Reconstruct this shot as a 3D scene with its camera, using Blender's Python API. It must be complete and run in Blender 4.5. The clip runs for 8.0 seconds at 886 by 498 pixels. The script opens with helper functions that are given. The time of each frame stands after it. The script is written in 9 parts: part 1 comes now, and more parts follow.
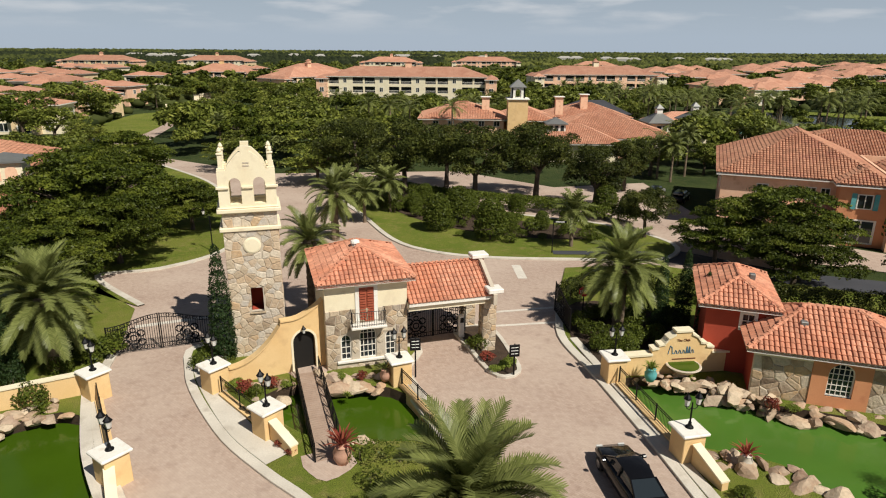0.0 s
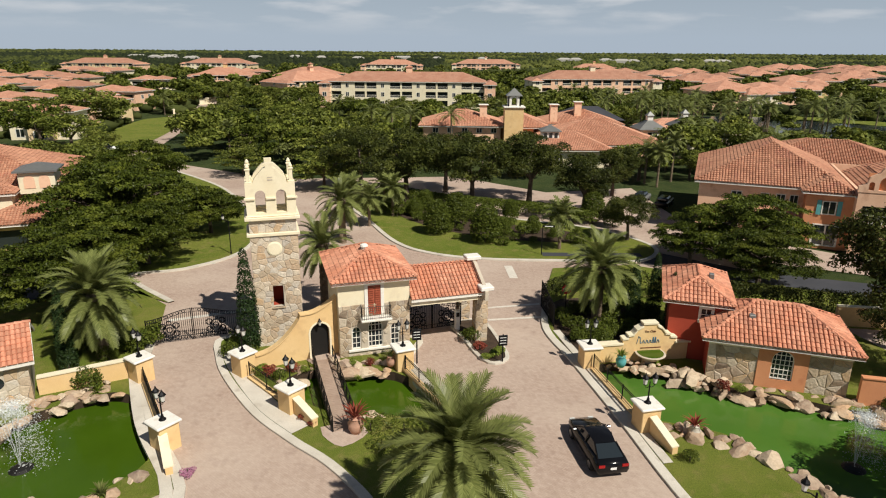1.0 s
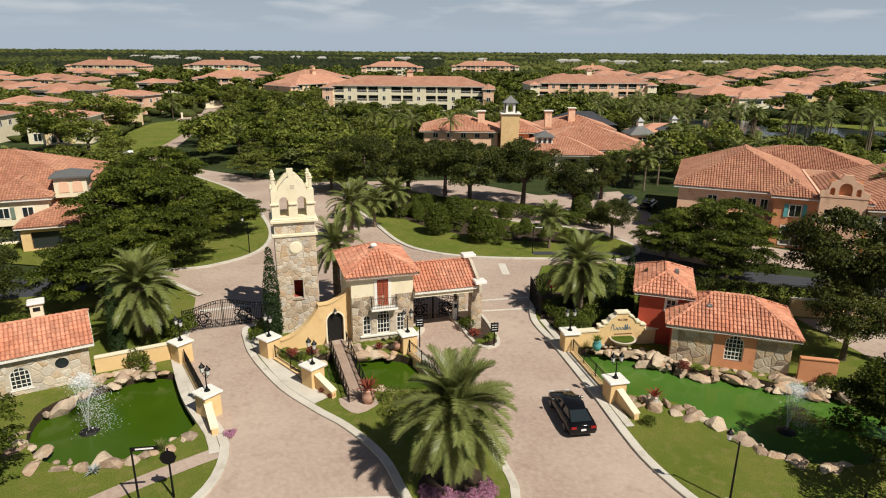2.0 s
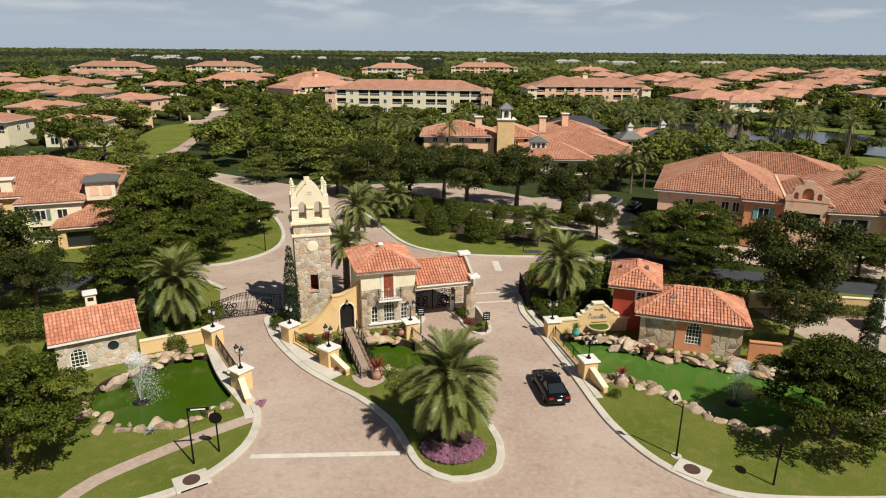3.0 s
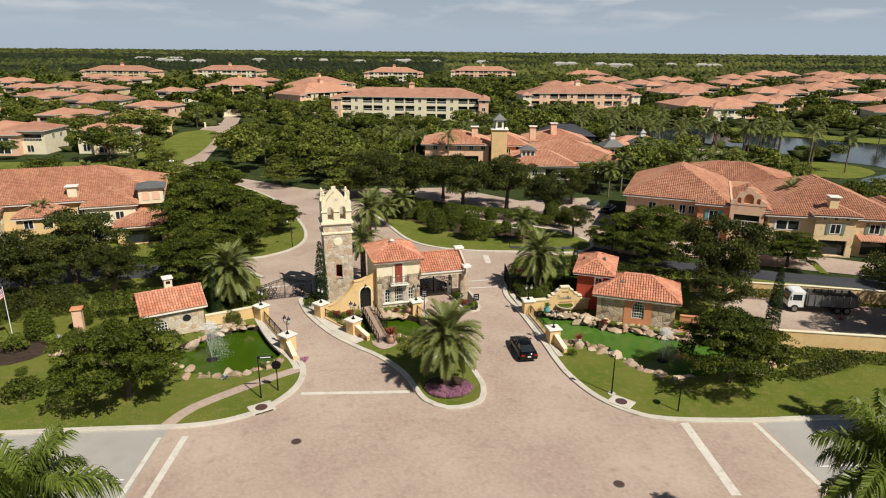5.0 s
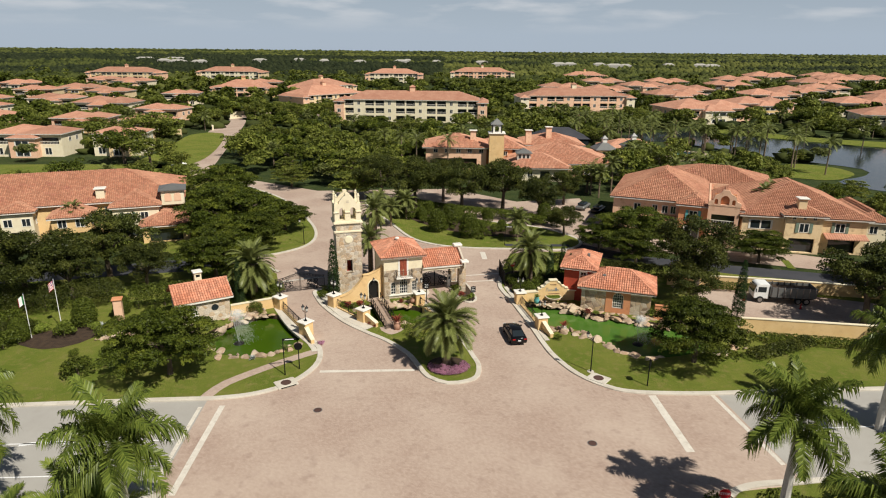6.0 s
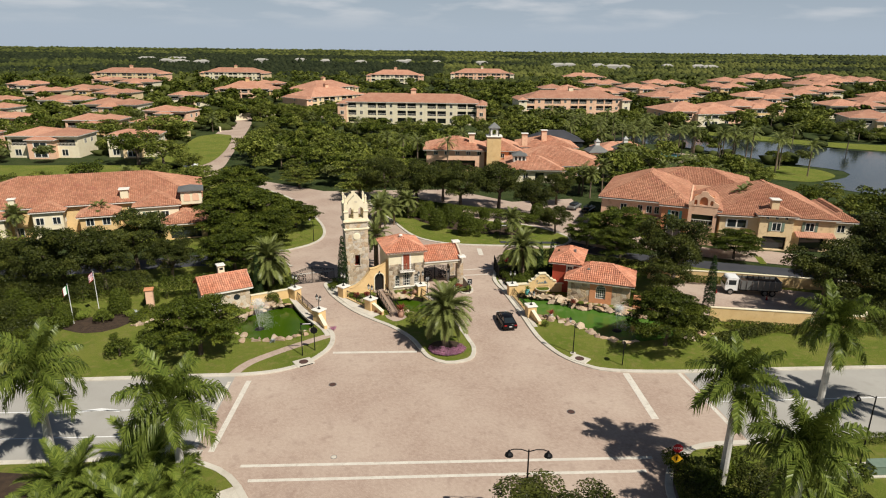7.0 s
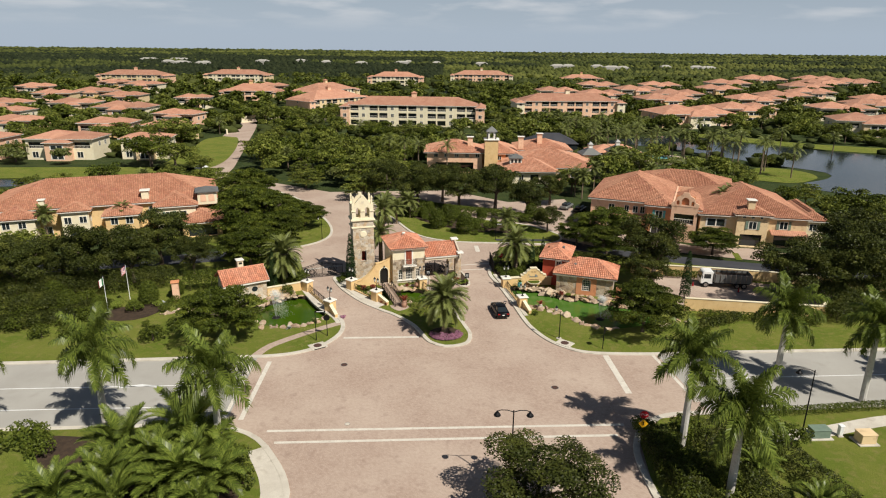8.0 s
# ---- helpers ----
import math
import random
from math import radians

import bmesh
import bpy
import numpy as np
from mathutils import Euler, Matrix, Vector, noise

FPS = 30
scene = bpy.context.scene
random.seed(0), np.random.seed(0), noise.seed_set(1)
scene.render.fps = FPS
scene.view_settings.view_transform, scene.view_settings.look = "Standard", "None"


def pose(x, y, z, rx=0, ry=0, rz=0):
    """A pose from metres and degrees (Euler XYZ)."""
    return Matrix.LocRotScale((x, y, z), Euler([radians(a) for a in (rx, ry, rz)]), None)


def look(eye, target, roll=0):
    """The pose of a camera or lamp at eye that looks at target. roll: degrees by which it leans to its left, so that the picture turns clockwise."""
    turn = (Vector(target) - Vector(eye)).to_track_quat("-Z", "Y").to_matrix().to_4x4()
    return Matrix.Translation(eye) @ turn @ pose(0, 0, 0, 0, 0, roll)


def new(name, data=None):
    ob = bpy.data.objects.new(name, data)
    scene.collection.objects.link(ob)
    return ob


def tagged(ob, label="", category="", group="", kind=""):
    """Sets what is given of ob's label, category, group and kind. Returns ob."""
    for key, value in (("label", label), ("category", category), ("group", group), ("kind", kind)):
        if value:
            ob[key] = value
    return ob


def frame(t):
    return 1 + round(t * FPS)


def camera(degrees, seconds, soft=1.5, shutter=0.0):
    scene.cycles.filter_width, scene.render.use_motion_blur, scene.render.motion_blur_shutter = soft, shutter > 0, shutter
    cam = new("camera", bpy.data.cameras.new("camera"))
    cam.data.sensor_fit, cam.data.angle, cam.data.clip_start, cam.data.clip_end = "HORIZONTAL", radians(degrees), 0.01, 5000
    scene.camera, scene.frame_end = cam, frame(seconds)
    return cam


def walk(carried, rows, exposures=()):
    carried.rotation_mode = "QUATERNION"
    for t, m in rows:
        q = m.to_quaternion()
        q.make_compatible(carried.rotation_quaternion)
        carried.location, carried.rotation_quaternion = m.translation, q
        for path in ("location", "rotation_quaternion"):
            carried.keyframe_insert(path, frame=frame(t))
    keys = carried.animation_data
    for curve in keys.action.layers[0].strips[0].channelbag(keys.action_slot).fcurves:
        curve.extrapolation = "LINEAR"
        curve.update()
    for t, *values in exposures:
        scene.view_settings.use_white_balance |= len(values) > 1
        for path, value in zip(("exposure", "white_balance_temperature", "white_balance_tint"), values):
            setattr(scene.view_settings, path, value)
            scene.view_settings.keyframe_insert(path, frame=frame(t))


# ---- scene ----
cam = camera(70.0, 8.0, soft=1.1)
PATH = [
    (0, (0.196, 5.513, 18.814), (0.151, 7.42, 18.215), 0.4),
    (0.5, (0.378, 2.873, 19.758), (0.332, 4.781, 19.159), 0.3),
    (1, (0.49, 0.153, 20.688), (0.444, 2.061, 20.09), 0.4),
    (1.5, (0.587, -2.87, 21.589), (0.541, -0.962, 20.991), 0.4),
    (3, (0.941, -12.919, 24.659), (0.897, -11.012, 24.058), 0.5),
    (3.5, (1.153, -16.418, 25.65), (1.109, -14.511, 25.048), 0.5),
    (4, (1.305, -20.016, 26.638), (1.261, -18.109, 26.036), 0.5),
    (4.5, (1.369, -23.603, 27.593), (1.325, -21.696, 26.992), 0.5),
    (6, (1.522, -35.057, 30.765), (1.479, -33.151, 30.161), 0.5),
    (6.5, (1.614, -38.966, 31.778), (1.571, -37.06, 31.173), 0.6),
    (7, (1.784, -42.916, 32.793), (1.741, -41.011, 32.187), 0.6),
    (7.5, (1.923, -46.912, 33.809), (1.881, -45.007, 33.202), 0.6),
    (8, (2.054, -50.813, 34.751), (2.011, -48.908, 34.145), 0.6),
]
walk(cam, [(t, look(eye, target, roll)) for t, eye, target, roll in PATH])

# ---- light ----
SUN_ELEV, SUN_AZ = 50.0, (0.70, -0.714)
world = bpy.data.worlds.new("sky")
scene.world = world
world.use_nodes = True
wn, wl = world.node_tree.nodes, world.node_tree.links
wn.clear()
w_out, w_bg, w_sky = wn.new("ShaderNodeOutputWorld"), wn.new("ShaderNodeBackground"), wn.new("ShaderNodeTexSky")
w_sky.sky_type, w_sky.sun_disc = "NISHITA", False
w_sky.sun_elevation = radians(SUN_ELEV)
w_sky.sun_rotation = math.atan2(SUN_AZ[0], SUN_AZ[1])
w_sky.air_density, w_sky.dust_density, w_sky.ozone_density = 1.0, 0.3, 2.0
w_co, w_map, w_noise, w_ramp, w_mix = (wn.new("ShaderNodeTexCoord"), wn.new("ShaderNodeMapping"), wn.new("ShaderNodeTexNoise"),
                                       wn.new("ShaderNodeValToRGB"), wn.new("ShaderNodeMix"))
w_map.inputs["Scale"].default_value = (5.5, 5.5, 30.0)
w_noise.inputs["Scale"].default_value, w_noise.inputs["Detail"].default_value = 1.5, 8.0
w_ramp.color_ramp.elements[0].position, w_ramp.color_ramp.elements[1].position = 0.47, 0.66
w_sep, w_lo, w_hi, w_mask, w_mask2 = (wn.new("ShaderNodeSeparateXYZ"), wn.new("ShaderNodeMapRange"), wn.new("ShaderNodeMapRange"), wn.new("ShaderNodeMath"), wn.new("ShaderNodeMath"))
for node, z0, z1 in ((w_lo, 0.02, 0.085), (w_hi, 0.6, 0.2)):
    node.inputs["From Min"].default_value, node.inputs["From Max"].default_value = z0, z1
    wl.new(w_sep.outputs["Z"], node.inputs["Value"])
w_mask.operation = w_mask2.operation = "MULTIPLY"
w_mix.data_type = "RGBA"
w_mix.inputs[7].default_value = (15.5, 16.8, 18.6, 1)
wl.new(w_co.outputs["Generated"], w_map.inputs["Vector"])
wl.new(w_map.outputs[0], w_noise.inputs["Vector"])
wl.new(w_noise.outputs["Fac"], w_ramp.inputs["Fac"])
wl.new(w_co.outputs["Generated"], w_sep.inputs[0])
wl.new(w_lo.outputs[0], w_mask.inputs[0])
wl.new(w_hi.outputs[0], w_mask.inputs[1])
wl.new(w_ramp.outputs["Color"], w_mask2.inputs[0])
wl.new(w_mask.outputs[0], w_mask2.inputs[1])
wl.new(w_mask2.outputs[0], w_mix.inputs[0])
w_tint = wn.new("ShaderNodeMix")
w_tint.data_type, w_tint.blend_type = "RGBA", "MULTIPLY"
w_tint.inputs[0].default_value = 1.0
w_tint.inputs[7].default_value = (0.92, 0.86, 0.80, 1)
w_hz, w_haze = wn.new("ShaderNodeMapRange"), wn.new("ShaderNodeMix")
w_hz.inputs["From Min"].default_value, w_hz.inputs["From Max"].default_value = 0.02, 0.3
w_hz.inputs["To Min"].default_value, w_hz.inputs["To Max"].default_value = 0.9, 0.0
w_haze.data_type = "RGBA"
w_haze.inputs[7].default_value = (9.3, 11.9, 15.4, 1)
wl.new(w_sep.outputs["Z"], w_hz.inputs["Value"])
wl.new(w_hz.outputs[0], w_haze.inputs[0])
wl.new(w_sky.outputs["Color"], w_haze.inputs[6])
wl.new(w_haze.outputs[2], w_mix.inputs[6])
wl.new(w_mix.outputs[2], w_tint.inputs[6])
wl.new(w_tint.outputs[2], w_bg.inputs["Color"])
w_bg.inputs["Strength"].default_value = 0.05
wl.new(w_bg.outputs[0], w_out.inputs["Surface"])
sun = new("sun", bpy.data.lights.new("sun", "SUN"))
sun.data.energy, sun.data.angle, sun.data.color = 5.5, radians(0.55), (1.0, 0.95, 0.85)
sun.matrix_world = look((SUN_AZ[0] * 60, SUN_AZ[1] * 60, 60 * math.tan(radians(SUN_ELEV))), (0, 0, 0))
scene.view_settings.exposure = -0.06


# ---- materials ----
def node_mat(name):
    m = bpy.data.materials.new(name)
    m.use_nodes = True
    nt = m.node_tree
    nt.nodes.clear()
    out, bsdf = nt.nodes.new("ShaderNodeOutputMaterial"), nt.nodes.new("ShaderNodeBsdfPrincipled")
    nt.links.new(bsdf.outputs[0], out.inputs["Surface"])
    return m, nt, bsdf, out


def mixc(nt, fac, a, b, blend="MIX"):
    n = nt.nodes.new("ShaderNodeMix")
    n.data_type, n.blend_type = "RGBA", blend
    for i, v in ((0, fac), (6, a), (7, b)):
        if isinstance(v, bpy.types.NodeSocket):
            nt.links.new(v, n.inputs[i])
        elif i == 0:
            n.inputs[0].default_value = v
        else:
            n.inputs[i].default_value = (*v, 1)
    return n.outputs[2]


def noise_fac(nt, co, scale, detail=4.0, lo=0.35, hi=0.65, stretch=None):
    n, r = nt.nodes.new("ShaderNodeTexNoise"), nt.nodes.new("ShaderNodeMapRange")
    n.inputs["Scale"].default_value, n.inputs["Detail"].default_value = scale, detail
    r.inputs["From Min"].default_value, r.inputs["From Max"].default_value = lo, hi
    if stretch:
        mp = nt.nodes.new("ShaderNodeMapping")
        mp.inputs["Scale"].default_value = stretch
        nt.links.new(co, mp.inputs["Vector"])
        co = mp.outputs[0]
    nt.links.new(co, n.inputs["Vector"])
    nt.links.new(n.outputs["Fac"], r.inputs["Value"])
    return r.outputs[0]


def position(nt):
    return nt.nodes.new("ShaderNodeNewGeometry").outputs["Position"]


def add_bump(nt, bsdf, height, strength, dist):
    b = nt.nodes.new("ShaderNodeBump")
    b.inputs["Strength"].default_value, b.inputs["Distance"].default_value = strength, dist
    nt.links.new(height, b.inputs["Height"])
    nt.links.new(b.outputs[0], bsdf.inputs["Normal"])


def surf(name, a, b, big=0.4, fine=12.0, rough=0.8, bump=0.3, dist=0.01, dirt=None, rand=0.0, metal=0.0, island=False):
    """Two tones mixed by a large and a fine noise, with stains, relief and a tone of its own for each piece."""
    m, nt, bsdf, _ = node_mat(name)
    co = position(nt)
    col = mixc(nt, noise_fac(nt, co, big), a, b)
    f = noise_fac(nt, co, fine, 5.0, 0.3, 0.7)
    dark = tuple(c * 0.78 for c in a)
    lo = mixc(nt, 0.5, col, dark)
    col = mixc(nt, f, lo, col)
    if dirt:
        col = mixc(nt, noise_fac(nt, co, big * 2.3, 8.0, 0.55, 0.75), col, dirt)
    if rand or island:
        hsv = nt.nodes.new("ShaderNodeHueSaturation")
        mr = nt.nodes.new("ShaderNodeMapRange")
        mr.inputs["To Min"].default_value, mr.inputs["To Max"].default_value = 1 - rand, 1 + rand
        src = nt.nodes.new("ShaderNodeNewGeometry").outputs["Random Per Island"] if island else nt.nodes.new("ShaderNodeObjectInfo").outputs["Random"]
        nt.links.new(src, mr.inputs["Value"])
        nt.links.new(mr.outputs[0], hsv.inputs["Value"])
        nt.links.new(col, hsv.inputs["Color"])
        col = hsv.outputs[0]
    nt.links.new(col, bsdf.inputs["Base Color"])
    bsdf.inputs["Roughness"].default_value, bsdf.inputs["Metallic"].default_value = rough, metal
    bsdf.inputs["Specular IOR Level"].default_value = 0.3
    if bump:
        add_bump(nt, bsdf, f, bump, dist)
    return m


def stone_mat(name, tones, rand=0.25):
    """Each stone takes its own tone out of the ramp."""
    m, nt, bsdf, _ = node_mat(name)
    co = position(nt)
    r = nt.nodes.new("ShaderNodeValToRGB")
    r.color_ramp.interpolation = "LINEAR"
    el = r.color_ramp.elements
    while len(el) < len(tones):
        el.new(0.5)
    for i, c in enumerate(tones):
        el[i].position, el[i].color = i / (len(tones) - 1), (*c, 1)
    nt.links.new(nt.nodes.new("ShaderNodeObjectInfo").outputs["Random"], r.inputs["Fac"])
    f = noise_fac(nt, co, 7.0, 7.0, 0.3, 0.7)
    g = noise_fac(nt, co, 2.2, 3.0, 0.4, 0.65)
    col = mixc(nt, f, mixc(nt, 0.35, r.outputs[0], (0.12, 0.09, 0.06)), r.outputs[0])
    col = mixc(nt, g, col, mixc(nt, 0.4, col, (0.55, 0.45, 0.33)))
    nt.links.new(col, bsdf.inputs["Base Color"])
    bsdf.inputs["Roughness"].default_value = 0.85
    bsdf.inputs["Specular IOR Level"].default_value = 0.25
    add_bump(nt, bsdf, f, 0.6, 0.03)
    return m


def leaf_mat(name, a, b, young=None, trans=0.3, rough=0.45, objrand=0.18, patch=0.45):
    m, nt, bsdf, out = node_mat(name)
    geo = nt.nodes.new("ShaderNodeNewGeometry")
    col = mixc(nt, geo.outputs["Random Per Island"], a, b)
    if young:
        col = mixc(nt, noise_fac(nt, geo.outputs["Position"], patch, 3.0, 0.5, 0.68), col, young)
    hsv, mr = nt.nodes.new("ShaderNodeHueSaturation"), nt.nodes.new("ShaderNodeMapRange")
    mr.inputs["To Min"].default_value, mr.inputs["To Max"].default_value = 1 - objrand, 1 + objrand
    nt.links.new(nt.nodes.new("ShaderNodeObjectInfo").outputs["Random"], mr.inputs["Value"])
    nt.links.new(mr.outputs[0], hsv.inputs["Value"])
    nt.links.new(col, hsv.inputs["Color"])
    nt.links.new(hsv.outputs[0], bsdf.inputs["Base Color"])
    bsdf.inputs["Roughness"].default_value = rough
    bsdf.inputs["Specular IOR Level"].default_value = 0.12
    tr, mx = nt.nodes.new("ShaderNodeBsdfTranslucent"), nt.nodes.new("ShaderNodeMixShader")
    nt.links.new(hsv.outputs[0], tr.inputs["Color"])
    mx.inputs[0].default_value = trans
    nt.links.new(bsdf.outputs[0], mx.inputs[1])
    nt.links.new(tr.outputs[0], mx.inputs[2])
    nt.links.new(mx.outputs[0], out.inputs["Surface"])
    return m


def paver_mat(name):
    """Clay pavers laid in courses, with worn wheel tracks and stains."""
    m, nt, bsdf, _ = node_mat(name)
    co = position(nt)
    br = nt.nodes.new("ShaderNodeTexBrick")
    mp = nt.nodes.new("ShaderNodeMapping")
    mp.inputs["Rotation"].default_value = (0, 0, radians(38))
    nt.links.new(co, mp.inputs["Vector"])
    nt.links.new(mp.outputs[0], br.inputs["Vector"])
    br.inputs["Scale"].default_value = 1.0
    br.inputs["Brick Width"].default_value, br.inputs["Row Height"].default_value = 0.24, 0.12
    br.inputs["Mortar Size"].default_value = 0.006
    br.inputs["Color1"].default_value, br.inputs["Color2"].default_value = (0.42, 0.315, 0.25, 1), (0.35, 0.25, 0.195, 1)
    br.inputs["Mortar"].default_value = (0.28, 0.21, 0.17, 1)
    col = br.outputs["Color"]
    col = mixc(nt, noise_fac(nt, co, 0.13, 5.0, 0.38, 0.66), col, mixc(nt, 0.55, col, (0.52, 0.42, 0.34)))
    col = mixc(nt, noise_fac(nt, co, 0.9, 8.0, 0.56, 0.78), col, mixc(nt, 0.5, col, (0.22, 0.145, 0.115)))
    col = mixc(nt, noise_fac(nt, co, 3.0, 6.0, 0.35, 0.7), col, mixc(nt, 0.22, col, (0.62, 0.5, 0.42)))
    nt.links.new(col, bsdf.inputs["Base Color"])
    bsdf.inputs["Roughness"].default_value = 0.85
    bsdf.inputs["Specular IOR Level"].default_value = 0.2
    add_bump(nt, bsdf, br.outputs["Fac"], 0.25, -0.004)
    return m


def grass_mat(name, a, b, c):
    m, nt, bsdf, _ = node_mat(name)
    co = position(nt)
    col = mixc(nt, noise_fac(nt, co, 0.22, 5.0, 0.38, 0.62), a, b)
    col = mixc(nt, noise_fac(nt, co, 1.3, 8.0, 0.5, 0.75), col, c)
    f = noise_fac(nt, co, 18.0, 6.0, 0.3, 0.7)
    col = mixc(nt, f, mixc(nt, 0.45, col, (0.02, 0.03, 0.008)), col)
    nt.links.new(col, bsdf.inputs["Base Color"])
    bsdf.inputs["Roughness"].default_value = 0.95
    bsdf.inputs["Specular IOR Level"].default_value = 0.1
    add_bump(nt, bsdf, f, 0.8, 0.06)
    return m


def tile_sheet_mat(name, a, b):
    """Far tile roofs: mottled courses with ribs that run down the slope of each face."""
    m, nt, bsdf, _ = node_mat(name)
    geo = nt.nodes.new("ShaderNodeNewGeometry")
    co = geo.outputs["Position"]
    cr, dot = nt.nodes.new("ShaderNodeVectorMath"), nt.nodes.new("ShaderNodeVectorMath")
    cr.operation, dot.operation = "CROSS_PRODUCT", "DOT_PRODUCT"
    nt.links.new(geo.outputs["True Normal"], cr.inputs[0])
    cr.inputs[1].default_value = (0, 0, 1)
    nrm = nt.nodes.new("ShaderNodeVectorMath")
    nrm.operation = "NORMALIZE"
    nt.links.new(cr.outputs[0], nrm.inputs[0])
    nt.links.new(nrm.outputs[0], dot.inputs[0])
    nt.links.new(co, dot.inputs[1])
    mul, sn = nt.nodes.new("ShaderNodeMath"), nt.nodes.new("ShaderNodeMath")
    mul.operation, sn.operation = "MULTIPLY", "SINE"
    mul.inputs[1].default_value = 2 * math.pi / 0.36
    nt.links.new(dot.outputs["Value"], mul.inputs[0])
    nt.links.new(mul.outputs[0], sn.inputs[0])
    mr = nt.nodes.new("ShaderNodeMapRange")
    mr.inputs["From Min"].default_value, mr.inputs["From Max"].default_value = -1, 1
    nt.links.new(sn.outputs[0], mr.inputs["Value"])
    col = mixc(nt, noise_fac(nt, co, 0.35, 6.0, 0.35, 0.65), a, b)
    col = mixc(nt, noise_fac(nt, co, 2.2, 4.0, 0.4, 0.7), col, mixc(nt, 0.5, col, (0.3, 0.13, 0.085)))
    hsv, m2 = nt.nodes.new("ShaderNodeHueSaturation"), nt.nodes.new("ShaderNodeMapRange")
    m2.inputs["To Min"].default_value, m2.inputs["To Max"].default_value = 0.82, 1.15
    nt.links.new(nt.nodes.new("ShaderNodeObjectInfo").outputs["Random"], m2.inputs["Value"])
    nt.links.new(m2.outputs[0], hsv.inputs["Value"])
    nt.links.new(col, hsv.inputs["Color"])
    nt.links.new(hsv.outputs[0], bsdf.inputs["Base Color"])
    bsdf.inputs["Roughness"].default_value = 0.8
    add_bump(nt, bsdf, mr.outputs[0], 0.9, 0.06)
    return m


def plain(name, col, rough=0.5, metal=0.0, var=0.12):
    return surf(name, col, tuple(min(1, c * (1 + var)) for c in col), 1.5, 20.0, rough, 0.05, 0.003, None, 0.0, metal)


M_PAVER = paver_mat("clay_pavers")
M_ASPH = surf("light_asphalt", (0.37, 0.35, 0.315), (0.43, 0.41, 0.37), 0.25, 30.0, 0.95, 0.2, 0.004, (0.34, 0.32, 0.285))
M_ASPHD = surf("dark_asphalt", (0.045, 0.047, 0.055), (0.065, 0.066, 0.075), 0.3, 30.0, 0.9, 0.2, 0.004)
M_CONC = surf("concrete", (0.55, 0.50, 0.42), (0.66, 0.61, 0.52), 0.5, 14.0, 0.85, 0.15, 0.005, (0.42, 0.37, 0.3))
M_LINE = surf("road_paint", (0.62, 0.57, 0.49), (0.72, 0.67, 0.58), 1.0, 9.0, 0.8, 0.1, 0.003, (0.48, 0.41, 0.34))
M_GRASS = grass_mat("lawn", (0.155, 0.20, 0.028), (0.215, 0.235, 0.044), (0.27, 0.245, 0.075))
M_LAND = grass_mat("land", (0.035, 0.055, 0.018), (0.06, 0.08, 0.025), (0.085, 0.09, 0.035))
M_MULCH = surf("mulch", (0.05, 0.033, 0.022), (0.085, 0.055, 0.034), 2.0, 25.0, 0.95, 0.8, 0.04)
M_YEL = surf("yellow_stucco", (0.74, 0.50, 0.235), (0.80, 0.57, 0.29), 0.7, 40.0, 0.85, 0.25, 0.004, (0.62, 0.41, 0.2))
M_CREAM = surf("cream_stucco", (0.80, 0.70, 0.49), (0.85, 0.77, 0.57), 0.7, 40.0, 0.85, 0.25, 0.004, (0.68, 0.58, 0.41))
M_ORANGE = surf("orange_stucco", (0.66, 0.28, 0.135), (0.71, 0.33, 0.165), 0.7, 40.0, 0.85, 0.25, 0.004, (0.55, 0.22, 0.11))
M_RED = surf("red_stucco", (0.38, 0.055, 0.03), (0.44, 0.075, 0.04), 0.7, 40.0, 0.85, 0.25, 0.004)
M_PINK = surf("peach_stucco", (0.82, 0.50, 0.33), (0.86, 0.57, 0.39), 0.5, 30.0, 0.85, 0.2, 0.004, (0.6, 0.34, 0.22))
M_SAND = surf("sand_stucco", (0.76, 0.57, 0.33), (0.80, 0.62, 0.38), 0.5, 30.0, 0.85, 0.2, 0.004, (0.48, 0.34, 0.2))
M_WHITE = surf("white_trim", (0.80, 0.76, 0.68), (0.84, 0.81, 0.74), 1.0, 20.0, 0.6, 0.05, 0.003, (0.66, 0.6, 0.5))
M_MORTAR = surf("mortar", (0.50, 0.43, 0.34), (0.60, 0.52, 0.41), 1.0, 25.0, 0.95, 0.4, 0.01)
M_STONE = stone_mat("wall_stone", ((0.16, 0.11, 0.075), (0.46, 0.35, 0.23), (0.64, 0.55, 0.42), (0.30, 0.25, 0.21), (0.56, 0.38, 0.21), (0.60, 0.53, 0.43)))
M_STONEL = stone_mat("tower_stone", ((0.36, 0.27, 0.18), (0.64, 0.53, 0.39), (0.74, 0.66, 0.54), (0.52, 0.47, 0.41), (0.55, 0.37, 0.21), (0.72, 0.63, 0.50)))
M_ROCK = stone_mat("boulder_rock", ((0.24, 0.15, 0.10), (0.50, 0.36, 0.24), (0.64, 0.52, 0.37), (0.34, 0.24, 0.18), (0.56, 0.36, 0.21)))
M_TILE = surf("clay_roof_tile", (0.56, 0.225, 0.13), (0.66, 0.32, 0.205), 0.5, 8.0, 0.75, 0.2, 0.004, (0.42, 0.165, 0.105), 0.2)
M_TILEJ = surf("clay_roof_tile_rest", (0.56, 0.225, 0.13), (0.66, 0.32, 0.205), 0.5, 8.0, 0.75, 0.2, 0.004, (0.42, 0.165, 0.105), 0.2, 0.0, True)
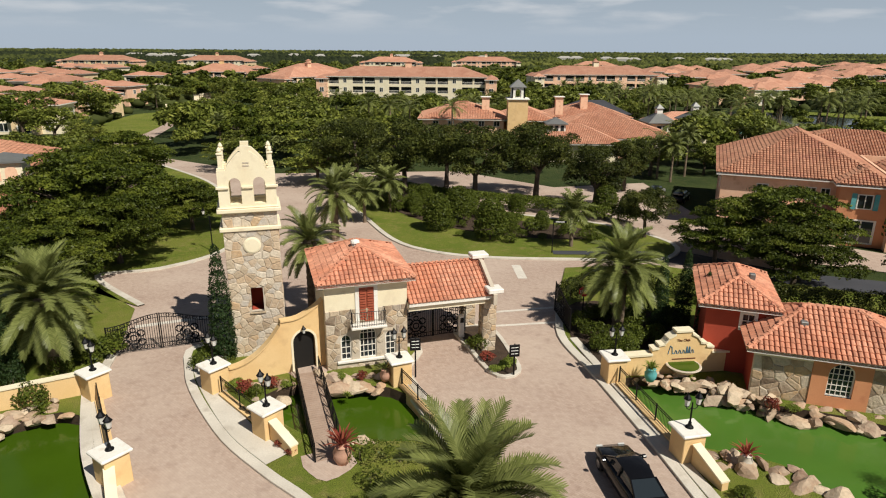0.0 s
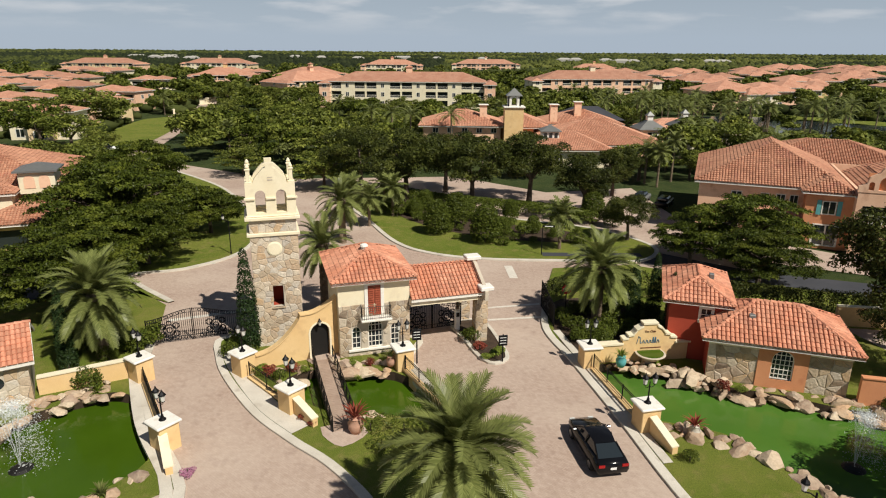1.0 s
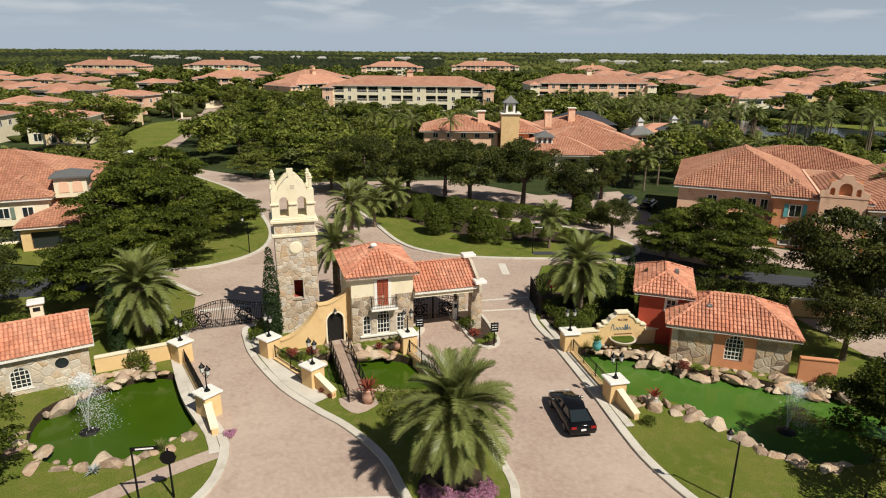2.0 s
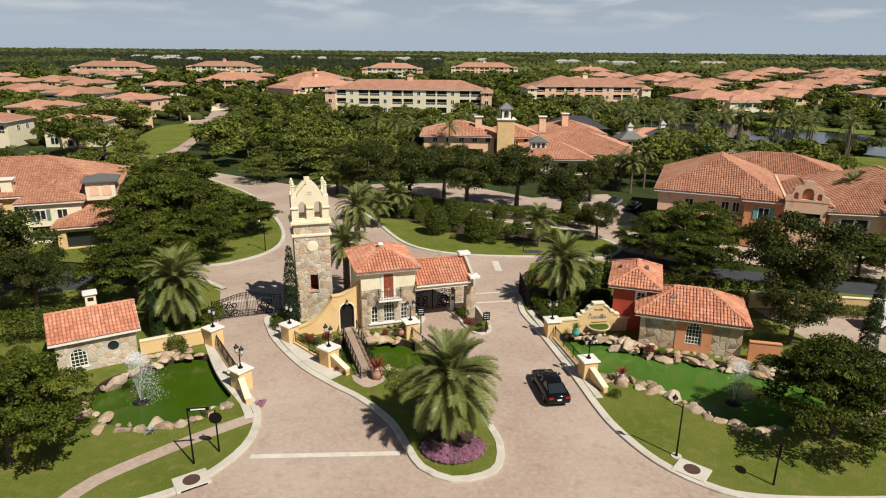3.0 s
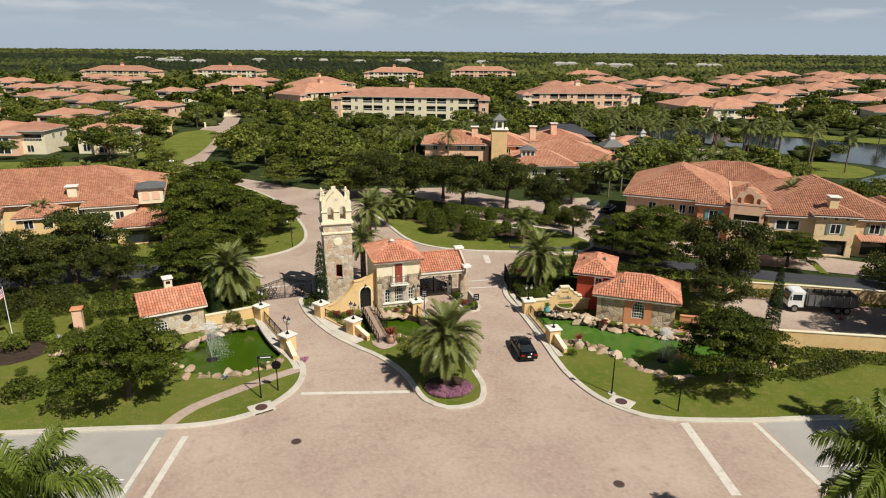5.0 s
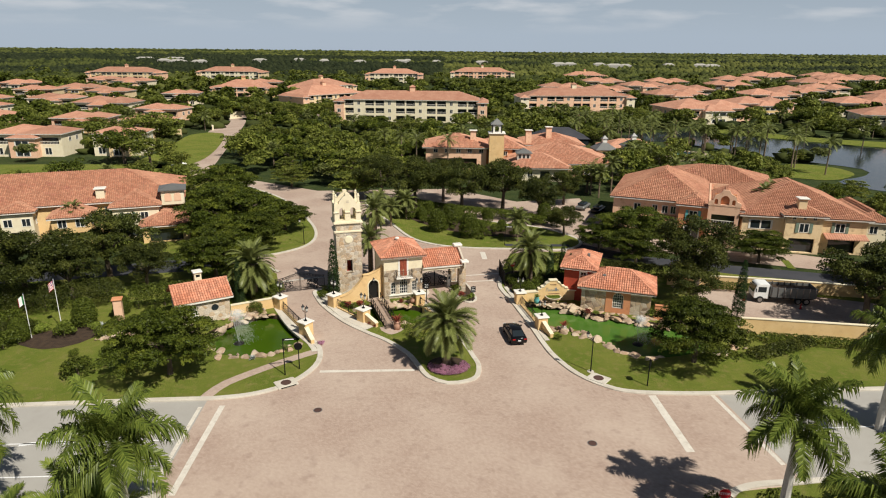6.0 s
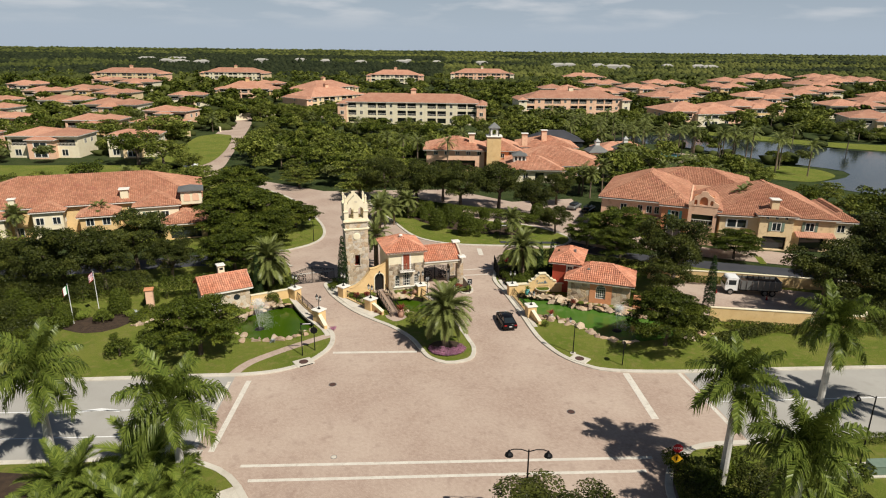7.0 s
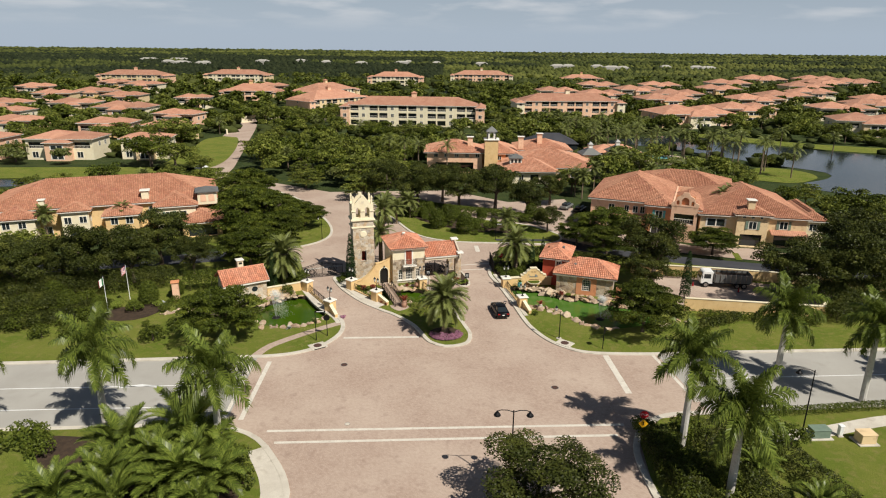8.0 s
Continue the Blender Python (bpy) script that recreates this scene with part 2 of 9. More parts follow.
M_TILEH = surf("house_roof_tile", (0.41, 0.19, 0.115), (0.52, 0.265, 0.165), 0.3, 6.0, 0.8, 0.2, 0.004, (0.38, 0.16, 0.11), 0.18, 0.0, True)
M_TILEC = surf("club_roof_tile", (0.52, 0.25, 0.155), (0.62, 0.34, 0.225), 0.3, 6.0, 0.8, 0.2, 0.004, (0.45, 0.2, 0.13), 0.15, 0.0, True)
M_UNDER = surf("roof_underlay", (0.40, 0.14, 0.08), (0.48, 0.18, 0.11), 0.6, 8.0, 0.9, 0.2, 0.004)
M_TILES = tile_sheet_mat("far_tile_roof", (0.45, 0.21, 0.13), (0.54, 0.285, 0.185))
M_IRON = plain("black_iron", (0.012, 0.012, 0.013), 0.45, 0.6)
# Near-black for black parts and for shade painted in openings.
M_DARK = plain("black_and_opening_shade", (0.012, 0.011, 0.010), 0.6)
M_SHUT = surf("red_shutter", (0.36, 0.085, 0.045), (0.42, 0.11, 0.06), 2.0, 30.0, 0.6, 0.1, 0.003)
M_TEAL = surf("teal_shutter", (0.10, 0.36, 0.37), (0.14, 0.42, 0.42), 2.0, 30.0, 0.6, 0.1, 0.003)
M_GREENSH = surf("sage_shutter", (0.16, 0.22, 0.17), (0.2, 0.26, 0.2), 2.0, 30.0, 0.6, 0.1, 0.003)
M_DECK = surf("bridge_deck", (0.34, 0.24, 0.18), (0.42, 0.31, 0.24), 1.0, 18.0, 0.8, 0.2, 0.005)
M_TERRA = surf("terracotta", (0.46, 0.25, 0.17), (0.54, 0.31, 0.22), 2.0, 20.0, 0.8, 0.2, 0.004)
M_BARK = surf("bark", (0.10, 0.075, 0.055), (0.16, 0.12, 0.09), 2.0, 14.0, 0.95, 0.7, 0.04)
M_PALMT = surf("palm_trunk", (0.17, 0.125, 0.085), (0.25, 0.19, 0.13), 2.0, 9.0, 0.95, 0.8, 0.05)
M_ROYT = surf("royal_trunk", (0.50, 0.47, 0.42), (0.60, 0.57, 0.52), 1.2, 9.0, 0.85, 0.3, 0.01, (0.36, 0.33, 0.28))
M_SHAFT = surf("crownshaft", (0.14, 0.22, 0.06), (0.2, 0.28, 0.08), 2.0, 9.0, 0.5, 0.1, 0.01)
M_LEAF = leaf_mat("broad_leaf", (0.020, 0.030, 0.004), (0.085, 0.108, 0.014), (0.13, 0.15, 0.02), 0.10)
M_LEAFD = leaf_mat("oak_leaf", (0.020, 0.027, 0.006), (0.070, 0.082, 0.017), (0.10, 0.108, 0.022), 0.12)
# Brighter copy for far trees: sunlit crown tops put into the leaf colour.
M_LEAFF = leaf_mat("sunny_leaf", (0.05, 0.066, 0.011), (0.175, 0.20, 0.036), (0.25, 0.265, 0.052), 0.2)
M_PALM = leaf_mat("date_frond", (0.11, 0.13, 0.035), (0.215, 0.235, 0.075), None, 0.22, 0.35)
M_ROYAL = leaf_mat("royal_frond", (0.05, 0.078, 0.013), (0.19, 0.23, 0.042), None, 0.22, 0.32)
M_LIME = leaf_mat("lime_leaf", (0.16, 0.22, 0.03), (0.26, 0.30, 0.06), None, 0.35)
M_HEDGE = leaf_mat("hedge_leaf", (0.05, 0.07, 0.011), (0.125, 0.15, 0.023), None, 0.25)
M_CYP = leaf_mat("cypress_leaf", (0.022, 0.045, 0.014), (0.05, 0.08, 0.025), None, 0.2)
M_FLOWER = leaf_mat("pink_petal", (0.36, 0.13, 0.22), (0.56, 0.32, 0.42), None, 0.3)
M_REDLEAF = leaf_mat("red_leaf", (0.20, 0.035, 0.03), (0.30, 0.09, 0.05), None, 0.3)
M_FAR = leaf_mat("far_woods", (0.020, 0.028, 0.008), (0.062, 0.074, 0.020), (0.10, 0.11, 0.028), 0.05, 0.9, 0.0, 0.006)
# Dark woods: scattered drifts, and cloud shade on the left put into colour.
M_WSHADE = leaf_mat("dark_shaded_woods", (0.012, 0.018, 0.008), (0.032, 0.040, 0.016), None, 0.05, 0.9, 0.0)
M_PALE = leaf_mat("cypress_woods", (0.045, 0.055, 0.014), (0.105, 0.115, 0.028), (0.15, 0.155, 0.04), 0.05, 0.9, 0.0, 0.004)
M_BLACKP = plain("black_car_paint", (0.006, 0.006, 0.007), 0.12)
M_TYRE = plain("tyre_rubber", (0.015, 0.015, 0.015), 0.8)
M_RIM = plain("alloy_rim", (0.35, 0.35, 0.36), 0.3, 0.9)
M_TAIL = plain("tail_lamp", (0.35, 0.012, 0.012), 0.2)
M_CHROME = plain("chrome", (0.6, 0.6, 0.6), 0.15, 1.0)
M_TRUCKW = plain("white_truck_paint", (0.78, 0.78, 0.76), 0.35)
M_STEELG = plain("grey_steel", (0.22, 0.22, 0.21), 0.5, 0.5)
M_STOP = plain("red_sign", (0.45, 0.02, 0.025), 0.4)
M_YSIGN = plain("yellow_sign", (0.80, 0.42, 0.02), 0.4)
M_SIGNW = plain("white_sign", (0.80, 0.80, 0.78), 0.4)
M_BLUE = plain("blue_script", (0.10, 0.26, 0.42), 0.5)
M_BROWN = plain("brown_letters", (0.16, 0.06, 0.03), 0.5)
M_FLAGG, M_FLAGR, M_FLAGB = plain("green_cloth", (0.02, 0.2, 0.06), 0.8), plain("red_cloth", (0.5, 0.03, 0.04), 0.8), plain("blue_cloth", (0.03, 0.05, 0.2), 0.8)
M_MANH = plain("cast_iron", (0.10, 0.055, 0.045), 0.7, 0.2)
M_SILVER = leaf_mat("silver_leaf", (0.30, 0.33, 0.31), (0.42, 0.45, 0.43), None, 0.2)


def glass_mat(name, col, rough):
    m, nt, bsdf, _ = node_mat(name)
    bsdf.inputs["Base Color"].default_value = (*col, 1)
    bsdf.inputs["Roughness"].default_value = rough
    bsdf.inputs["Specular IOR Level"].default_value = 0.7
    return m


M_GLASS = glass_mat("window_glass", (0.02, 0.026, 0.03), 0.06)
M_LAMPG = glass_mat("lantern_glass", (0.62, 0.62, 0.58), 0.15)


def water_mat(name, col, rough, scale, bump):
    m, nt, bsdf, _ = node_mat(name)
    co = position(nt)
    c = mixc(nt, noise_fac(nt, co, 0.25, 4.0), col, tuple(x * 1.18 for x in col))
    nt.links.new(c, bsdf.inputs["Base Color"])
    bsdf.inputs["Roughness"].default_value, bsdf.inputs["IOR"].default_value = rough, 1.33
    add_bump(nt, bsdf, noise_fac(nt, co, scale, 3.0, 0.2, 0.8), bump, 0.03)
    return m


M_POND = water_mat("green_pond_water", (0.040, 0.080, 0.004), 0.12, 2.5, 0.12)
M_PONDR = water_mat("bright_pond_water", (0.062, 0.14, 0.020), 0.12, 2.5, 0.12)
M_LAKE = water_mat("lake_water", (0.02, 0.026, 0.03), 0.1, 1.2, 0.25)
m_, nt_, b_, o_ = node_mat("spray_water")
b_.inputs["Base Color"].default_value = (0.85, 0.88, 0.88, 1)
b_.inputs["Roughness"].default_value = 0.3
b_.inputs["Alpha"].default_value = 0.3
M_SPRAY = m_


# ---- mesh helpers ----
def part(name, bm, material, parent=None, label="", smooth=False):
    """Links a bmesh as one mesh object, under a thing or a part."""
    me = bpy.data.meshes.new(name)
    bm.to_mesh(me)
    bm.free()
    if smooth:
        me.polygons.foreach_set("use_smooth", [True] * len(me.polygons))
    me.materials.append(material)
    ob = new(name, me)
    if parent:
        ob.parent = parent
    if label:
        ob["label"] = label
    return ob


def thing(name, m, label, category, group="", kind=""):
    """An Empty at the thing's base."""
    ob = new(name)
    ob.matrix_basis = m
    ob.empty_display_size = 0.3
    return tagged(ob, label, category, group, kind)


def arr_part(name, verts, faces, material, parent=None, label="", smooth=False):
    me = bpy.data.meshes.new(name)
    me.from_pydata(verts, [], faces)
    me.update()
    if smooth:
        me.polygons.foreach_set("use_smooth", [True] * len(me.polygons))
    me.materials.append(material)
    ob = new(name, me)
    if parent:
        ob.parent = parent
    if label:
        ob["label"] = label
    return ob


def share(name, me, parent, m):
    ob = new(name, me)
    ob.parent = parent
    ob.matrix_basis = m
    return ob


def box(bm, x0, y0, z0, x1, y1, z1, bevel=0.0):
    vs = [bm.verts.new(p) for p in ((x0, y0, z0), (x1, y0, z0), (x1, y1, z0), (x0, y1, z0), (x0, y0, z1), (x1, y0, z1), (x1, y1, z1), (x0, y1, z1))]
    fs = [bm.faces.new([vs[i] for i in q]) for q in ((3, 2, 1, 0), (4, 5, 6, 7), (0, 1, 5, 4), (1, 2, 6, 5), (2, 3, 7, 6), (3, 0, 4, 7))]
    if bevel:
        bmesh.ops.bevel(bm, geom=list({e for f in fs for e in f.edges}), offset=bevel, segments=1, affect="EDGES")
    return bm


def boxes(*rows, bevel=0.0):
    bm = bmesh.new()
    for r in rows:
        box(bm, *r, bevel=bevel)
    return bm


def tube(bm, pts, radii, seg=6, cap=True):
    pts = [Vector(p) for p in pts]
    if not hasattr(radii, "__len__"):
        radii = [radii] * len(pts)
    rings = []
    for i, p in enumerate(pts):
        d = (pts[min(i + 1, len(pts) - 1)] - pts[max(i - 1, 0)]).normalized()
        a = d.cross(Vector((0, 0, 1)) if abs(d.z) < 0.95 else Vector((1, 0, 0))).normalized()
        b = d.cross(a)
        rings.append([bm.verts.new(p + (a * math.cos(k * 2 * math.pi / seg) + b * math.sin(k * 2 * math.pi / seg)) * radii[i]) for k in range(seg)])
    for r, s in zip(rings, rings[1:]):
        for k in range(seg):
            bm.faces.new((r[k], r[(k + 1) % seg], s[(k + 1) % seg], s[k]))
    if cap:
        bm.faces.new(rings[0][::-1])
        bm.faces.new(rings[-1])
    return bm


def lathe(bm, prof, seg=12, at=(0, 0, 0)):
    """prof: (radius, height) from below."""
    rings = [[bm.verts.new((at[0] + r * math.cos(k * 2 * math.pi / seg), at[1] + r * math.sin(k * 2 * math.pi / seg), at[2] + z)) for k in range(seg)] for r, z in prof]
    for r, s in zip(rings, rings[1:]):
        for k in range(seg):
            bm.faces.new((r[k], r[(k + 1) % seg], s[(k + 1) % seg], s[k]))
    bm.faces.new(rings[0][::-1])
    bm.faces.new(rings[-1])
    return bm


def fill_loops(bm, loops, z=0.0):
    edges = []
    for lp in loops:
        vs = [bm.verts.new((p[0], p[1], z)) for p in lp]
        edges += [bm.edges.new((vs[i], vs[(i + 1) % len(vs)])) for i in range(len(vs))]
    r = bmesh.ops.triangle_fill(bm, use_beauty=True, use_dissolve=False, edges=edges)
    fs = [g for g in r["geom"] if isinstance(g, bmesh.types.BMFace)]
    for f in fs:
        f.normal_update()
        if f.normal.z < 0:
            f.normal_flip()
    return fs


def plate(outer, holes, thick, bm=None):
    """A wall drawn in x (along) and z (up), front at y = 0, thick metres deep, with openings right through."""
    new_bm = bmesh.new()
    fs = fill_loops(new_bm, [outer] + list(holes))
    r = bmesh.ops.extrude_face_region(new_bm, geom=fs)
    bmesh.ops.translate(new_bm, vec=(0, 0, -thick), verts=[g for g in r["geom"] if isinstance(g, bmesh.types.BMVert)])
    for v in new_bm.verts:
        v.co = Vector((v.co.x, -v.co.z, v.co.y))
    bmesh.ops.recalc_face_normals(new_bm, faces=new_bm.faces)
    return new_bm


def rect(x0, z0, x1, z1):
    return [(x0, z0), (x1, z0), (x1, z1), (x0, z1)]


def arch(x0, z0, x1, spring, n=8):
    """An opening with a half-round head that springs at that height."""
    c, r = (x0 + x1) / 2, (x1 - x0) / 2
    return [(x0, z0), (x1, z0)] + [(c + r * math.cos(math.pi * k / n), spring + r * math.sin(math.pi * k / n)) for k in range(n + 1)]


def smooth_line(pts, step=0.8, closed=False):
    """A Catmull-Rom line through the points."""
    p = [Vector(q).to_3d() if len(q) == 2 else Vector(q) for q in pts]
    n, out = len(p), []
    for i in range(n if closed else n - 1):
        a, b, c, d = (p[(i + k) % n] if closed else p[min(max(i + k, 0), n - 1)] for k in (-1, 0, 1, 2))
        m = max(1, int((c - b).length / step))
        for k in range(m):
            t = k / m
            out.append(0.5 * (2 * b + (c - a) * t + (2 * a - 5 * b + 4 * c - d) * t * t + (3 * b - a - 3 * c + d) * t ** 3))
    if not closed:
        out.append(p[-1])
    return [(v.x, v.y) for v in out]


def sheet(name, outer, holes, z, material, label, category="ground", kind="structure"):
    bm = bmesh.new()
    fill_loops(bm, [outer] + list(holes), z)
    return tagged(part(name, bm, material), label, category, "", kind)


def ribbon(bm, line, w0, w1, z0, z1, closed=False):
    """A kerb: a strip along the line from offset w0 to w1 (to its left), with top z1 and sides down to z0."""
    n = len(line)
    rings = []
    for i, p in enumerate(line):
        a, b = (line[(i - 1) % n], line[(i + 1) % n]) if closed else (line[max(i - 1, 0)], line[min(i + 1, n - 1)])
        d = Vector((b[0] - a[0], b[1] - a[1]))
        d = d.normalized() if d.length > 1e-6 else Vector((1, 0))
        nx, ny = -d.y, d.x
        rings.append([bm.verts.new((p[0] + nx * w, p[1] + ny * w, z)) for w, z in ((w0, z0), (w0, z1 - 0.02), (w0 + 0.02 * (1 if w1 > w0 else -1), z1), (w1, z1), (w1, z0))])
    for i in range(n if closed else n - 1):
        r, s = rings[i], rings[(i + 1) % n]
        for k in range(4):
            bm.faces.new((r[k], r[k + 1], s[k + 1], s[k]))
    return bm


def kerb(name, line, w0, w1, z1, material, label, closed=False, z0=-0.1):
    bm = ribbon(bmesh.new(), line, w0, w1, z0, z1, closed)
    bmesh.ops.recalc_face_normals(bm, faces=bm.faces)
    return tagged(part(name, bm, material), label, "kerb", "", "structure")


def inside(p, poly):
    x, y, c = p[0], p[1], False
    for (x0, y0), (x1, y1) in zip(poly, poly[1:] + poly[:1]):
        if (y0 > y) != (y1 > y) and x < (x1 - x0) * (y - y0) / (y1 - y0) + x0:
            c = not c
    return c


# ---- roof tiles ----
def tile_mesh(name, material, w=0.25, length=0.44, h=0.075):
    vs, fs = [], []
    for y, s, lift in ((0.0, 1.0, 0.045), (length, 0.86, 0.0)):
        for k in range(5):
            a = math.pi * k / 4
            vs.append((-math.cos(a) * w / 2 * s, y, math.sin(a) * h * s + lift))
    for k in range(4):
        fs.append((k, k + 1, k + 6, k + 5))
    fs.append((4, 3, 2, 1, 0))
    me = bpy.data.meshes.new(name)
    me.from_pydata(vs, [], fs)
    me.materials.append(material)
    return me


ME_TILE = tile_mesh("tile", M_TILE)


def face_frame(poly):
    """The frame of a roof face whose first two corners are its eave: along the eave, up the slope, outwards."""
    a, b, c = Vector(poly[0]), Vector(poly[1]), Vector(poly[2])
    e = (b - a).normalized()
    n = e.cross(c - a).normalized()
    s = n.cross(e)
    return Matrix(((e.x, s.x, n.x, a.x), (e.y, s.y, n.y, a.y), (e.z, s.z, n.z, a.z), (0, 0, 0, 1)))


def tile_spots(poly, pitch=0.27, run=0.38):
    m = face_frame(poly)
    inv = m.inverted()
    q = [(inv @ Vector(p)).to_2d() for p in poly]
    lo, hi = min(p.x for p in q), max(p.x for p in q)
    spots = []
    n = max(1, int((hi - lo) / pitch))
    for i in range(n):
        u = lo + (i + 0.5) * (hi - lo) / n
        vs = []
        for a, b in zip(q, q[1:] + q[:1]):
            if (a.x > u) != (b.x > u):
                vs.append(a.y + (b.y - a.y) * (u - a.x) / (b.x - a.x))
        if len(vs) >= 2:
            v, top = min(vs) - 0.04, max(vs)
            while v < top - 0.1:
                spots.append((u, v))
                v += run
    return m, spots


def tiled(parent, faces, single=(), limit=300, material=None, pitch=0.27, run=0.38):
    """Lays barrel tiles on roof faces: those of the faces named in single as parts, the others joined."""
    rest_v, rest_f, count = [], [], 0
    w, length, h = pitch * 0.93, run * 1.16, pitch * 0.28
    sec = [(-math.cos(math.pi * k / 4) * w / 2, math.sin(math.pi * k / 4) * h) for k in range(5)]
    for i, poly in enumerate(faces):
        m, spots = tile_spots(poly, pitch, run)
        for u, v in spots:
            du, dl = random.uniform(-0.01, 0.01), random.uniform(0, 0.012)
            if i in single and count < limit:
                share("roof_tile", ME_TILE, parent, m @ pose(u + du, v, 0.01 + dl, 0, 0, random.uniform(-1.5, 1.5)))
                count += 1
            else:
                k0 = len(rest_v)
                for y, s, lift in ((v, 1.0, 0.05 + dl), (v + length, 0.86, 0.005)):
                    for x, z in sec:
                        rest_v.append(tuple(m @ Vector((u + du + x * s, y, z * s + lift))))
                for k in range(4):
                    rest_f.append((k0 + k, k0 + k + 1, k0 + k + 6, k0 + k + 5))
                rest_f.append((k0 + 4, k0 + 3, k0 + 2, k0 + 1, k0))
    if rest_v:
        ob = arr_part("roof_tiles", rest_v, rest_f, material or M_TILEJ, parent)
        ob["kind"] = "stuff"


def hip_faces(x0, y0, x1, y1, z, rise, gable=""):
    """The faces of a hip roof over a rectangle, ridge along its longer side; each begins with its eave."""
    w, d = x1 - x0, y1 - y0
    A, B, C, D = Vector((x0, y0, z)), Vector((x1, y0, z)), Vector((x1, y1, z)), Vector((x0, y1, z))
    if w >= d:
        h = d / 2
        R0, R1 = Vector((x0 + (0 if "W" in gable else h), y0 + h, z + rise)), Vector((x1 - (0 if "E" in gable else h), y0 + h, z + rise))
        fs = [(A, B, R1, R0), (C, D, R0, R1)]
        fs += [] if "E" in gable else [(B, C, R1)]
        fs += [] if "W" in gable else [(D, A, R0)]
    else:
        h = w / 2
        R0, R1 = Vector((x0 + h, y0 + (0 if "S" in gable else h), z + rise)), Vector((x0 + h, y1 - (0 if "N" in gable else h), z + rise))
        fs = [(B, C, R1, R0), (D, A, R0, R1)]
        fs += [] if "S" in gable else [(A, B, R0)]
        fs += [] if "N" in gable else [(C, D, R1)]
    out = []
    for f in fs:
        g = [f[0]]
        for p in f[1:]:
            if (p - g[-1]).length > 1e-4 and (p - g[0]).length > 1e-4:
                g.append(p)
        out.append(g)
    return out


def roof_deck(faces, drop=0.16):
    """The sloping deck under the tiles, closed below."""
    bm = bmesh.new()
    for f in faces:
        top = [bm.verts.new(p) for p in f]
        low = [bm.verts.new(p - Vector((0, 0, drop))) for p in f]
        bm.faces.new(top)
        bm.faces.new(low[::-1])
        bm.faces.new((top[0], low[0], low[1], top[1]))
    return bm


def cap_mesh():
    bm = tube(bmesh.new(), [(0, 0, 0.06), (0.46, 0, 0.03)], [0.12, 0.1], 6)
    me = bpy.data.meshes.new("ridge_cap")
    bm.to_mesh(me)
    bm.free()
    me.materials.append(M_TILE)
    return me


ME_CAP = cap_mesh()


def ridge_caps(parent, lines, step=0.4):
    """Half-round cap tiles along ridges and hips."""
    for a, b in lines:
        a, b = Vector(a), Vector(b)
        n = max(1, int((b - a).length / step))
        turn = (b - a).to_track_quat("X", "Z").to_matrix().to_4x4()
        for i in range(n):
            share("ridge_cap", ME_CAP, parent, Matrix.Translation(a.lerp(b, i / n)) @ turn)


def fascia(parent, x0, y0, x1, y1, z, h=0.22, t=0.06, material=None):
    return part("fascia", boxes((x0, y0, z - h, x1, y0 + t, z), (x0, y1 - t, z - h, x1, y1, z), (x0, y0 + t, z - h, x0 + t, y1 - t, z), (x1 - t, y0 + t, z - h, x1, y1 - t, z)),
                material or M_WHITE, parent)


# ---- stone facing ----
def clip_poly(poly, px, py, nx, ny):
    out = []
    for (x0, y0), (x1, y1) in zip(poly, poly[1:] + poly[:1]):
        d0, d1 = (x0 - px) * nx + (y0 - py) * ny, (x1 - px) * nx + (y1 - py) * ny
        if d0 <= 0:
            out.append((x0, y0))
        if (d0 < 0) != (d1 < 0) and d0 != d1:
            t = d0 / (d0 - d1)
            out.append((x0 + (x1 - x0) * t, y0 + (y1 - y0) * t))
    return out


